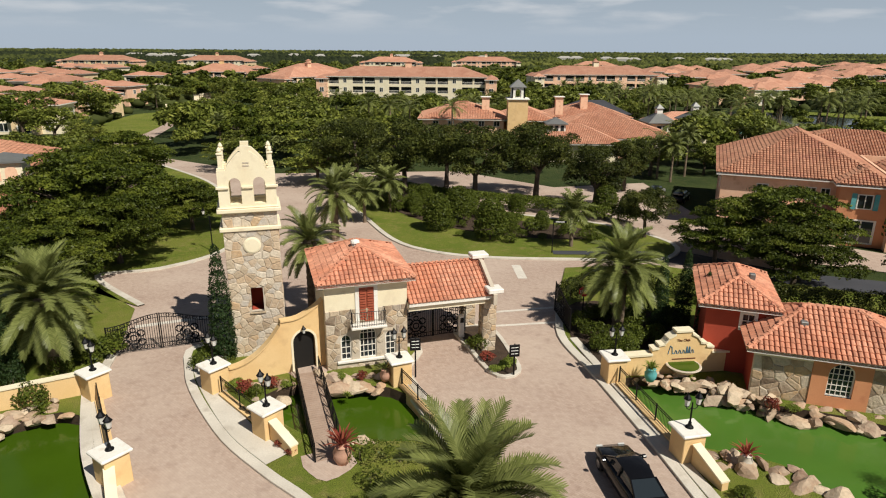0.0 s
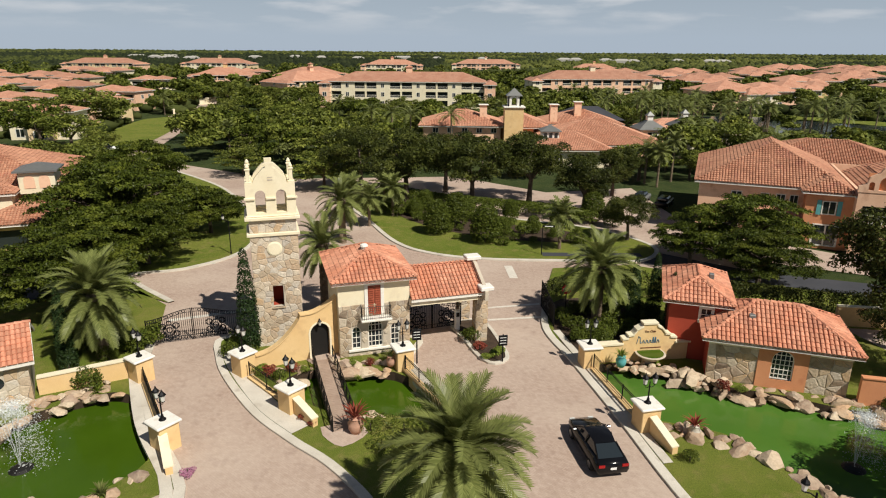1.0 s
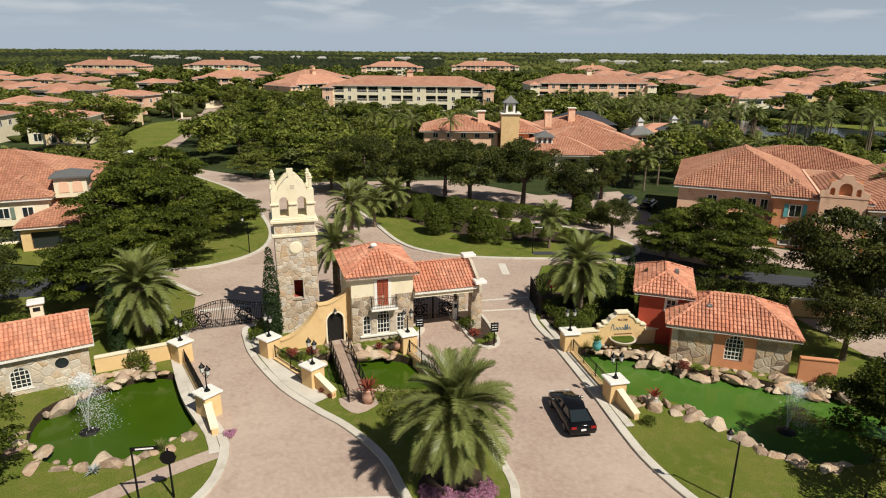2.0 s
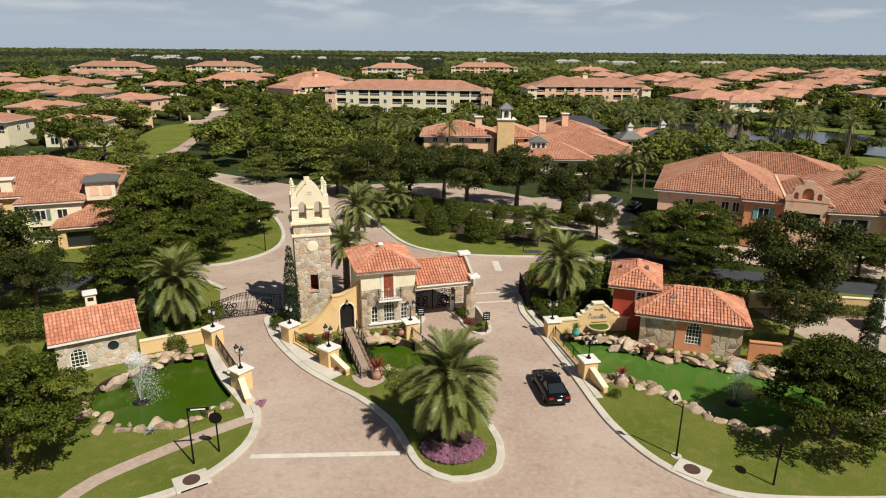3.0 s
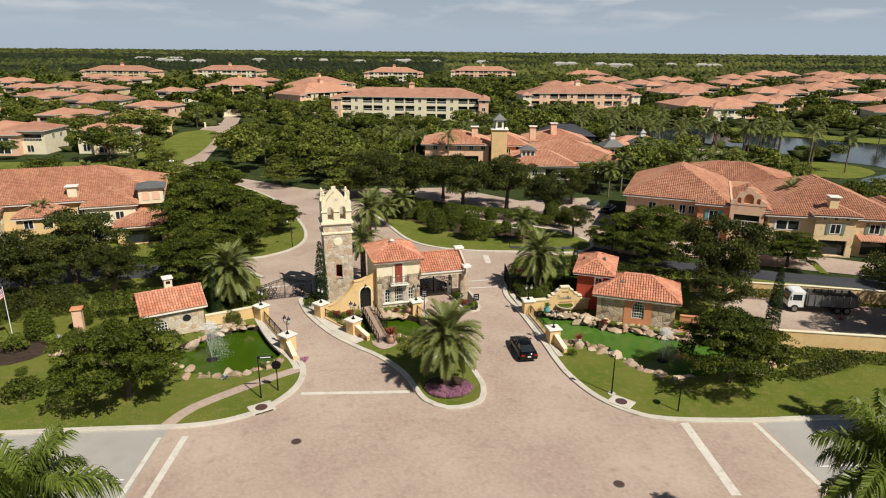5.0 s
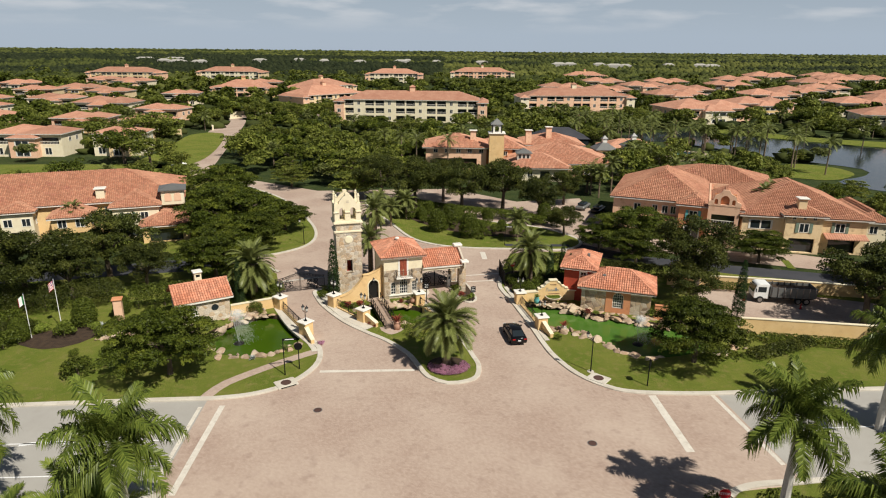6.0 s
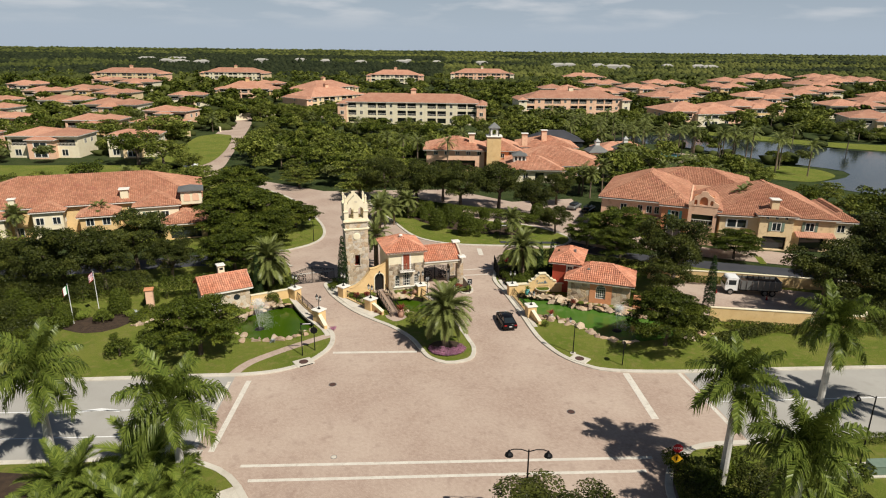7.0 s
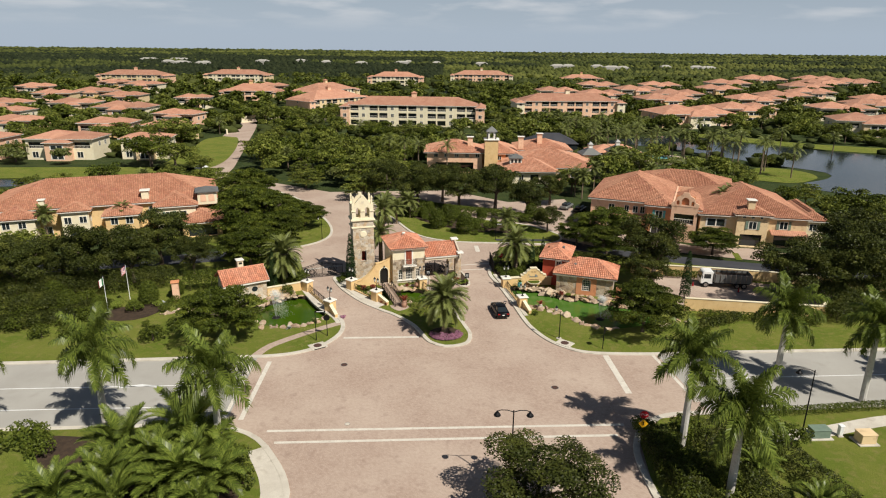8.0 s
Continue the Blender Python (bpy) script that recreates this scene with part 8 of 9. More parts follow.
def condo(x, y, rot, w, d, storeys, mats, label, bay_w=4.2):
    """A block of flats: recessed balconies, end pavilions and a hipped roof with a cupola."""
    g = thing("apartment_building", pose(x, y, 0, 0, 0, rot), label, "apartment building", "blocks of flats")
    h = 3.2 * storeys
    n = max(2, int((w - 8) / bay_w))
    bays = []
    for i in range(n):
        x0 = -w / 2 + 4 + (w - 8) * i / n
        if i % 3 == 1:
            continue
        bays += [(x0 + 0.35, 3.2 * s + 0.5, x0 + (w - 8) / n - 0.35, 3.2 * s + 2.75) for s in range(storeys)]
    wins = [(-w / 2 + 4 + (w - 8) * (i + 0.3) / n, 3.2 * s + 0.9, 1.3, 1.6) for i in range(n) if i % 3 == 1 for s in range(storeys)]
    block(g, -w / 2 + 4, -d / 2, w / 2 - 4, d / 2, 0, h, mats[0], bays=bays, wins=wins)
    for k, s in enumerate((-1, 1)):
        x0, x1 = (-w / 2, -w / 2 + 4) if s < 0 else (w / 2 - 4, w / 2)
        block(g, x0, -d / 2 - 1.2, x1, d / 2 - 1, 0, h - 0.8, mats[1], wins=[(x0 + 1.2, 3.2 * q + 0.9, 1.6, 1.6) for q in range(storeys)], west=[(-2, 3.2 * q + 0.9, 1.3, 1.6) for q in range(storeys)] if s < 0 else (), east=[(-2, 3.2 * q + 0.9, 1.3, 1.6) for q in range(storeys)] if s > 0 else ())
        hip(g, x0, -d / 2 - 1.2, x1, d / 2 - 1, h - 0.8, 1.3)
    hip(g, -w / 2 + 4, -d / 2, w / 2 - 4, d / 2, h, d * 0.2)
    c = part("cupola", boxes((-1.1, -1.1, h + d * 0.17, 1.1, 1.1, h + d * 0.2 + 1.6)), mats[1], g)
    part("cupola_roof", roof_deck(hip_faces(-1.4, -1.4, 1.4, 1.4, h + d * 0.2 + 1.6, 0.9), 0.1), M_TILES, c)
    FOOT.append((x, y, w * 0.55))
    FOOT.append((x + math.cos(radians(rot)) * w * 0.3, y + math.sin(radians(rot)) * w * 0.3, d))
    FOOT.append((x - math.cos(radians(rot)) * w * 0.3, y - math.sin(radians(rot)) * w * 0.3, d))
    return g


ML = [(M_CREAM, M_PINK), (M_PINK, M_CREAM), (M_SAND, M_PINK), (M_CREAM, M_SAND), (M_PINK, M_YEL)]
CL = "three-storey peach stucco flats with deep balconies and tile roof"
for k, (x, y, r, w, d, s) in enumerate(((-19, 252, -2, 66, 17, 3), (58, 288, 6, 56, 17, 3), (-285, 525, 0, 62, 20, 3), (-205, 560, 0, 60, 20, 3), (-138, 385, 5, 40, 22, 2), (-56, 548, 0, 50, 20, 3), (24, 610, 0, 62, 20, 3), (-75, 330, 50, 46, 22, 2), (-92, 405, 60, 46, 22, 2), (128, 632, 0, 44, 18, 2))):
    condo(x, y, r, w, d, s, ML[k % 5], CL)


def villa(x, y, rot, w, mats, label, storeys=2):
    """A detached villa: a main block with a front wing, a porch and hipped roofs."""
    g = thing("villa", pose(x, y, 0, 0, 0, rot), label, "house", "villas in the distance")
    d, h = w * 0.58, 3.2 * storeys + 0.2
    up = 3.1 * (storeys - 1)
    block(g, -w / 2, -d / 2, w / 2, d / 2, 0, h, mats[0], bays=((-w / 2 + 0.8, up + 0.4, -w / 2 + w * 0.3, up + 2.4), (w / 2 - w * 0.3, up + 0.4, w / 2 - 0.8, up + 2.4)), wins=[(-0.7, up + 0.8, 1.5, 1.5), (-w * 0.42, 0.6, 2.0, 2.0), (w * 0.25, 0.6, 2.0, 2.0)][:3 if y < 340 else 1], west=((-2, up + 0.8, 1.4, 1.4), (2, up + 0.8, 1.4, 1.4)) if 0 < x and y < 270 else (), east=((-2, up + 0.8, 1.4, 1.4), (2, up + 0.8, 1.4, 1.4)) if x < 0 and y < 270 else ())
    hip(g, -w / 2, -d / 2, w * 0.16, d / 2 + 1.5, h, d * 0.17)
    hip(g, -w * 0.04, -d / 2 - 0.4, w / 2, d / 2, h + 0.02, d * 0.15)
    block(g, -w * 0.16, -d / 2 - 2.5, w * 0.2, -d / 2 + 2, 0, h - 0.9, mats[1], wins=((-w * 0.08, up + 0.4, w * 0.2, 1.4), (-w * 0.08, 0.5, w * 0.2, 1.8))[:storeys])
    hip(g, -w * 0.16, -d / 2 - 2.5, w * 0.2, -d / 2 + 4, h - 0.9, w * 0.07)
    FOOT.append((x, y, w * 0.6))
    return g


VL = "two-storey stucco villa with a hipped clay tile roof"
VILLAS = [(-123, 150, 4, 24), (-98, 152, 10, 17), (-150, 148, 0, 22), (-132, 192, 6, 22), (-106, 186, -4, 20), (-158, 256, 0, 30), (-194, 276, 8, 26), (-170, 196, 0, 22), (-230, 360, 0, 28), (-243, 338, 6, 26), (-237, 440, 0, 30), (-226, 272, -6, 24), (-294, 400, 0, 28),
          (-273, 466, 0, 26), (-196, 330, 0, 26), (-150, 318, 10, 22), (-200, 232, 0, 24), (-120, 228, -8, 22), (-140, 440, 0, 26), (119, 505, 4, 34), (136, 445, 8, 34), (173, 512, 0, 34), (112, 262, 12, 40), (150, 292, 8, 32), (186, 360, 10, 34),
          (262, 438, 0, 32), (182, 236, -14, 32), (242, 333, 4, 30), (322, 655, 0, 50), (388, 668, 0, 46), (392, 610, 0, 44), (72, 420, 6, 30), (98, 392, 8, 32), (128, 352, 10, 34), (152, 402, 6, 34), (206, 300, 0, 32), (222, 398, 4, 34), (272, 372, 0, 32), (205, 468, 0, 34),
          (300, 520, 0, 40), (250, 560, 0, 40), (345, 580, 0, 44), (228, 262, -4, 30)]
for k, (x, y, r, w) in enumerate(VILLAS):
    villa(x, y, r, w * (0.85 if x < 0 else 0.92), ML[(k * 3) % 5], VL, 2)


# ---- lakes, far lawns and far woods ----
LAKE_E = smooth_line([(60, 196), (76, 190), (90, 172), (102, 154), (113, 141), (108, 131), (96, 122), (100, 112), (124, 102), (170, 96), (230, 120), (220, 160), (154, 176), (128, 191), (106, 212), (97, 223), (80, 218), (64, 208)], 5, True)
LAKE_W = smooth_line([(-150, 100), (-110, 105), (-76, 116), (-72, 122), (-110, 114), (-150, 109)], 5, True)
LAKE_N = smooth_line([(-50, 470), (-20, 480), (10, 470), (20, 490), (-20, 500), (-60, 490)], 8, True)
LAKE_NW = smooth_line([(-175, 330), (-150, 335), (-140, 352), (-165, 360), (-185, 350)], 6, True)
for nm, lk in (("lake_east", LAKE_E), ("canal_west", LAKE_W), ("lake_north", LAKE_N), ("lake_northwest", LAKE_NW)):
    sheet(nm, lk, [], 0.03, M_LAKE, "still dark lake with bright sky reflection", "water")
sheet("shore_lawn_east", smooth_line([(84, 130), (94, 124), (103, 129), (107, 135), (106, 143), (98, 148), (88, 140)], 2, True), [], 0.06, M_GRASS, "green point of lawn reaching into the lake", "lawn")
SHORE_N = smooth_line([(99, 226), (108, 214), (130, 194), (156, 179), (222, 163), (250, 176), (190, 190), (158, 196), (134, 208), (112, 230)], 4, True)
sheet("shore_lawn_north", SHORE_N, [], 0.05, M_GRASS, "green lawn strip along the far shore", "lawn")
CANAL_LAWN = smooth_line([(-150, 111), (-110, 116), (-72, 124), (-70, 134), (-110, 132), (-150, 126)], 4, True)
sheet("canal_lawn", CANAL_LAWN, [], 0.05, M_GRASS, "green lawn strip above the canal", "lawn")
ROAD_LAWN = smooth_line([(-86, 128), (-72, 134), (-74, 160), (-86, 200), (-96, 196), (-90, 160)], 4, True)
sheet("road_lawn", ROAD_LAWN, [], 0.05, M_GRASS, "green verge along the curving road", "lawn")
sheet("rear_drives", [(33, 72), (28, 80), (22, 78), (30, 64), (44, 58), (64, 52), (66, 57), (56, 62), (46, 63), (38, 69)], [], 0.02, M_PAVER, "paved driveways before the villas", "driveway")
for a, b in (((57.5, 53.8), (58.4, 58)), ((63.4, 52.6), (64.2, 56.6)), ((51.4, 55), (52.2, 59))):
    band("grass_strip", [a, b], 1.1, "grass strip between the driveways", M_GRASS, 0.035)
sheet("far_parking", [(-100, 252), (-60, 262), (-52, 290), (-90, 300), (-112, 280)], [], 0.02, M_PAVER, "paved court behind the trees", "driveway")

sheet("pool_deck", [(57, 160), (64, 150), (80, 152), (80, 166), (70, 176), (60, 172)], [], 0.05, M_PAVER, "pinkish paved deck round the pool", "paving")
sheet("pool_water", smooth_line([(64, 164), (69, 160), (75, 161), (75, 167), (69, 170), (65, 168)], 1.5, True), [], 0.07, M_TEAL, "turquoise swimming pool water", "water")
for a, b in (((-147, 258), (-129, 260)), ((-110, 239), (-97, 254)), ((-104, 234), (-93, 209)), ((-110, 262), (-97.5, 268))):
    low_wall("bridge_wall", a, b, 1.6, 1.6, 0.6, "long cream parapet wall of the road bridge", M_CREAM)

rng0 = random.Random(42)
KEEP = [LAKE_E, LAKE_W, LAKE_N, LAKE_NW, CANAL_LAWN, ROAD_LAWN, SHORE_N, [(-160, 92), (-70, 108), (-62, 122), (-74, 140), (-160, 130)]]
ROADS = [[(-37, 97), (-60, 118), (-68, 150), (-80, 195), (-95, 248)], [(-24, 60), (-24, 72), (-38, 98)], [(14, 98), (0, 108), (-30, 103), (-60, 120)], [(20, 66), (28, 78), (28, 100)]]


def seg_dist(px, py, line):
    best = 1e9
    for (x0, y0), (x1, y1) in zip(line, line[1:]):
        dx, dy = x1 - x0, y1 - y0
        t = max(0, min(1, ((px - x0) * dx + (py - y0) * dy) / (dx * dx + dy * dy)))
        best = min(best, math.hypot(px - x0 - dx * t, py - y0 - dy * t))
    return best


def free(x, y, r):
    return not any(math.hypot(x - a, y - b) < c + r for a, b, c in FOOT) and clear(x, y, r)


def clear(x, y, r):
    """Off the water, the far lawns and the roads."""
    if any(inside((x, y), lk) for lk in KEEP):
        return False
    return all(seg_dist(x, y, ln) > 4.5 + r * 0.5 for ln in ROADS)


# trees that stand out one by one, then the scatter between the houses
PLACED = [("S", -36.7, 107.4, 5.2), ("S", -22.9, 113.1, 8.0), ("S", -20.5, 96.9, 6.0), ("O", -35.0, 145.3, 7.2), ("S", -12.5, 112.4, 7.0), ("O", -89.8, 135.4, 8.2), ("O", -80.8, 131.4, 6.5), ("O", -71.1, 126.2, 4.3), ("S", -60.7, 149.4, 7.6), ("O", -97.6, 166.5, 8.8), ("O", 30.8, 106.2, 5.2),
          ("O", -42.1, 130.5, 5.4), ("S", -52.0, 84.0, 7.0), ("S", -58.0, 98.0, 7.0), ("O", 87.3, 82.9, 6.0), ("O", 93.0, 77.0, 5.6), ("O", 80.8, 82.5, 4.8), ("O", 76, 54, 6.5), ("O", 84, 60, 7), ("O", 78, 46, 6.5), ("O", 90, 50, 7), ("O", 74, 38, 6.5), ("O", 86, 36, 7), ("O", -68, 30, 6.5), ("O", -76, 36, 7), ("O", -66, 40, 6), ("O", -86, 34, 7), ("O", -92, 42, 7)]
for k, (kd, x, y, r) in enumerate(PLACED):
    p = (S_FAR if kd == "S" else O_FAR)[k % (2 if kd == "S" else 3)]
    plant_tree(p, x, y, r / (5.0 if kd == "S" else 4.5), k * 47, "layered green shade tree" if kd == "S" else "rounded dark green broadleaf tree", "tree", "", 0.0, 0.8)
    FOOT.append((x, y, r * 0.6))
FOOT.extend(((92, 112, 12), (104, 104, 14), (120, 98, 14), (140, 94, 14), (160, 92, 14), (96, 124, 10), (108, 132, 10)))
PALMS = [(-48, 133, 5, "P"), (-72.5, 58, 5.5, "P"), (-60.5, 62.5, 5.2, "P"), (-9.3, 129, 8.5, "C"), (-1.1, 128.4, 8.5, "C"), (3.0, 150, 8, "C"), (-14, 138, 8, "C"), (-19, 142, 8, "C"), (54.5, 72.9, 7.5, "P"), (56.4, 74.5, 7.8, "P"), (125.6, 196, 6, "C")]
for k in range(26):
    a = rng0.uniform(0, 6.28)
    PALMS.append((60 + 40 * k / 26 + rng0.gauss(0, 2), 182 - 42 * k / 26 + rng0.gauss(0, 4) - 4, rng0.uniform(7, 10), "C"))
for k in range(22):
    PALMS.append((52 + rng0.gauss(0, 9), 178 + rng0.gauss(0, 18), rng0.uniform(6.5, 9.5), "C"))
for k in range(20):
    PALMS.append((rng0.uniform(-50, 50), rng0.uniform(224, 242), rng0.uniform(4, 8), "P"))
for k in range(22):
    PALMS.append((rng0.uniform(28, 66), rng0.uniform(98, 128), rng0.uniform(4, 7), "P" if k % 2 else "C"))
for k, (x, y, h, kd) in enumerate(PALMS):
    if k < 11 or (free(x, y, -3) if kd == "C" else free(x, y, 0)):
        far_palm(x, y, h, 1.25 if kd == "P" else 1.1, kd, k, "slender feather palm near the clubhouse" if kd == "C" else "stocky fan palm with a round crown")

FOOT.extend(((84, 150, 12), (72, 168, 11), (64, 180, 10), (98, 134, 9), (68, 158, 10), (90, 142, 9)))
count = 0
for k in range(6000):
    y = 64 + 200 * rng0.random() ** 1.2
    half = 30 + (y + 50) * 0.7
    x = rng0.uniform(-half, half)
    if 60 < y < 100 and -34 < x < 26:
        continue
    r = rng0.uniform(2.6, 5.4)
    if not free(x, y, r * 0.55):
        continue
    FOOT.append((x, y, r * 0.72))
    kd = rng0.random()
    if kd < 0.16:
        far_palm(x, y, rng0.uniform(4, 7.5), 1.3, "P" if kd < 0.1 else "C", k, "stocky fan palm with a round crown")
    elif kd < 0.45:
        plant_tree(S_FAR[k % 2], x, y, r / 5.0, k * 61 % 360, "layered green shade tree among the houses", "tree", "", 0.0, rng0.uniform(0.9, 1.25))
    else:
        plant_tree(O_FAR[k % 3], x, y, r / 4.5, k * 61 % 360, "rounded dark green tree among the houses", "tree", "", 0.0, rng0.uniform(0.8, 1.05))
    count += 1
    if count >= 170:
        break


def mixed_trees(name, n, y0, y1, seed, label, material, per=620, size=0.23, r0=2.2, r1=4.8, tall=(0.8, 1.15)):
    """Trees farther off, too many to tell apart: leafy crowns on short trunks, joined."""
    r2 = random.Random(seed)
    kinds = []
    for s, flat in ((51, 0.5), (52, 0.8), (53, 0.62)):
        g = np.random.default_rng(s)
        lobes = []
        for i in range(15):
            d = unit(g.normal(0, 1, (1, 3)))[0]
            lobes.append((d[0] * 0.62, d[1] * 0.62, 0.95 + d[2] * flat * 0.5, 0.42, 0.42, 0.42 * flat))
        kinds.append(lobe_cloud(lobes, per, size, g, 0.6, 0.6))
    V, F, k0, made = [], [], 0, 0
    taken = np.array(FOOT)
    for i in range(n * 6):
        y = y0 + (y1 - y0) * r2.random() ** 1.2
        half = 30 + (y + 50) * 0.74
        x = r2.uniform(-half, half)
        r = r2.uniform(r0, r1)
        if (np.hypot(taken[:, 0] - x, taken[:, 1] - y) < taken[:, 2] + r * 0.4).any() or not clear(x, y, r * 0.4):
            continue
        FOOT.append((x, y, r * 0.55))
        taken = np.vstack((taken, FOOT[-1]))
        v, f = kinds[i % 3]
        a = r2.uniform(0, 6.28)
        c, s = math.cos(a) * r, math.sin(a) * r
        v = v @ np.array(((c, s, 0), (-s, c, 0), (0, 0, r * r2.uniform(*tall)))) + np.array((x, y, r * 0.25))
        V.append(v)
        F.append(f + k0)
        k0 += len(v)
        made += 1
        if made >= n:
            break
    tagged(new(name, quick_mesh(name, np.concatenate(V), np.concatenate(F), material)), label, "trees", "", "stuff")


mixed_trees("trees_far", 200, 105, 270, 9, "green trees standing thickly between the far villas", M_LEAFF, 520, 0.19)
mixed_trees("trees_far_dark", 110, 105, 270, 10, "dark green trees standing between the far villas", M_LEAF, 520, 0.19)
mixed_trees("trees_far_olive", 60, 105, 270, 13, "pale olive trees standing between the far villas", M_PALM, 520, 0.19, 1.6, 3.4)
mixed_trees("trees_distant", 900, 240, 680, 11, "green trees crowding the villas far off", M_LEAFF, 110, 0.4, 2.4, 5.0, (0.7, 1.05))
mixed_trees("trees_distant_dark", 700, 240, 680, 12, "dark green trees crowding the villas far off", M_LEAF, 110, 0.4, 2.4, 5.0, (0.7, 1.05))


def far_woods(name, n, y0, y1, s0, s1, seed, label, material, keep, tall=0.7, low=0.45):
    """Woods that run to the horizon: many small faceted clumps in one mesh, where keep says."""
    rng = np.random.default_rng(seed)
    bm = bmesh.new()
    bmesh.ops.create_icosphere(bm, subdivisions=1, radius=1.0)
    base = np.array([v.co[:] for v in bm.verts])
    tri = np.array([[v.index for v in f.verts] for f in bm.faces])
    bm.free()
    y = y0 + (y1 - y0) * rng.random(n) ** 1.5
    x = rng.uniform(-1, 1, n) * (120 + (y + 50) * 0.85)
    s = s0 + (s1 - s0) * (y - y0) / (y1 - y0)
    s = s * rng.uniform(0.6, 1.4, n)
    ok = np.array([keep(a, b) for a, b in zip(x, y)])
    x, y, s = x[ok], y[ok], s[ok]
    V = base[None] * (1 + rng.normal(0, 0.2, (len(x), len(base), 1)))
    V = V * np.stack([s * 1.2, s * 1.2, s * tall], 1)[:, None, :] + np.stack([x, y, s * low], 1)[:, None, :]
    F = tri[None] + (np.arange(len(x)) * len(base))[:, None, None]
    me = quick_mesh(name, V.reshape(-1, 3), F.reshape(-1, 3), material)
    tagged(new(name, me), label, "woods", "", "stuff")


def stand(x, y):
    """Which kind of wood goes there: 0 mixed, 1 dark (drifts, and cloud shade painted on the left), 2 pale cypress, in
    broad drifts.
    """
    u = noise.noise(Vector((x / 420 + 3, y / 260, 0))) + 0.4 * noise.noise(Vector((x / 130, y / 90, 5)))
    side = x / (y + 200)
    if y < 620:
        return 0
    # Left side: nearly all dark woods, standing in for a cloud's shadow.
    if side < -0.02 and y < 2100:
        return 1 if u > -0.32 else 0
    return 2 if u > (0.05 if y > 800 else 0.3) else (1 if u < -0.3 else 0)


PLACES = np.array(FOOT)
far_woods("woods_near", 4200, 150, 720, 2.2, 4.2, 5, "dark green undergrowth and trees between the villas", M_FAR, lambda a, b: clear(a, b, 0.0) and not (np.hypot(PLACES[:, 0] - a, PLACES[:, 1] - b) < PLACES[:, 2]).any())
free_of_villas = lambda a, b: b > 720 or not (np.hypot(PLACES[:, 0] - a, PLACES[:, 1] - b) < PLACES[:, 2] + 2).any()
for nm, kind, mat, lab in (("woods_mixed", 0, M_FAR, "mixed green forest that runs to the horizon"), ("woods_pine", 1, M_WSHADE, "dark forest far off, with cloud shade put into its colour"), ("woods_cypress", 2, M_PALE, "pale yellow-green cypress forest far off")):
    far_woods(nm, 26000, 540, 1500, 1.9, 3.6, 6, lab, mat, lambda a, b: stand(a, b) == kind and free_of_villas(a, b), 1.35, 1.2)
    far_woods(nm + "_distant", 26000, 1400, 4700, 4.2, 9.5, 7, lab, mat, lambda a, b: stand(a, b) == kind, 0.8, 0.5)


def far_town(n, seed):
    """Pale roofs and walls scattered in loose rows through the far woods."""
    r = random.Random(seed)
    V, F = [], []
    for i in range(n):
        cx, cy = ((-420, 1000), (-260, 1150), (-560, 1250), (-60, 1180), (190, 980), (330, 1050))[i % 6]
        x, y = cx + r.gauss(0, 60), cy + r.gauss(0, 25)
        w, d, h = r.uniform(14, 26), r.uniform(10, 14), r.uniform(8, 9.5)
        k = len(V)
        V += [(x - w / 2, y - d / 2, 0), (x + w / 2, y - d / 2, 0), (x + w / 2, y + d / 2, 0), (x - w / 2, y + d / 2, 0), (x - w / 2, y - d / 2, h), (x + w / 2, y - d / 2, h), (x + w / 2, y + d / 2, h), (x - w / 2, y + d / 2, h), (x - w / 4, y, h + 2.4), (x + w / 4, y, h + 2.4)]
        F += [tuple(k + q for q in f) for f in ((0, 1, 5, 4), (1, 2, 6, 5), (3, 0, 4, 7), (4, 5, 9, 8), (6, 7, 8, 9), (5, 6, 9), (7, 4, 8))]
    tagged(arr_part("far_houses", V, F, M_ASPH), "pale grey roofs scattered in the far woods", "houses", "", "stuff")


far_town(26, 4)


# ---- lamps, signs, flags ----
def street_lamp(x, y, h, label, double=False, rot=0):
    t = thing("street_lamp", pose(x, y, 0.1, 0, 0, rot), label, "street lamp")
    part("base", lathe(bmesh.new(), [(0.28, 0), (0.28, 0.08), (0.12, 0.12), (0.1, 0.45)], 12), M_IRON, t)
    part("pole", tube(bmesh.new(), [(0, 0, 0.1), (0, 0, h)], [0.075, 0.05], 8), M_IRON, t)
    for s in ((-1, 1) if double else (1,)):
        part("arm", tube(bmesh.new(), [(0, 0, h - 0.15), (s * 0.5, 0, h + 0.02), (s * 1.0, 0, h + 0.02), (s * 1.25, 0, h - 0.08)], 0.035, 6), M_IRON, t)
        l = part("lamp_head", lathe(bmesh.new(), [(0.3, -0.42), (0.26, -0.3), (0.12, -0.15), (0.05, 0)], 10, (s * 1.3, 0, h - 0.05)), M_IRON, t)
        part("lens", lathe(bmesh.new(), [(0.24, -0.46), (0.26, -0.425)], 10, (s * 1.3, 0, h - 0.05)), M_LAMPG, l)
    return t


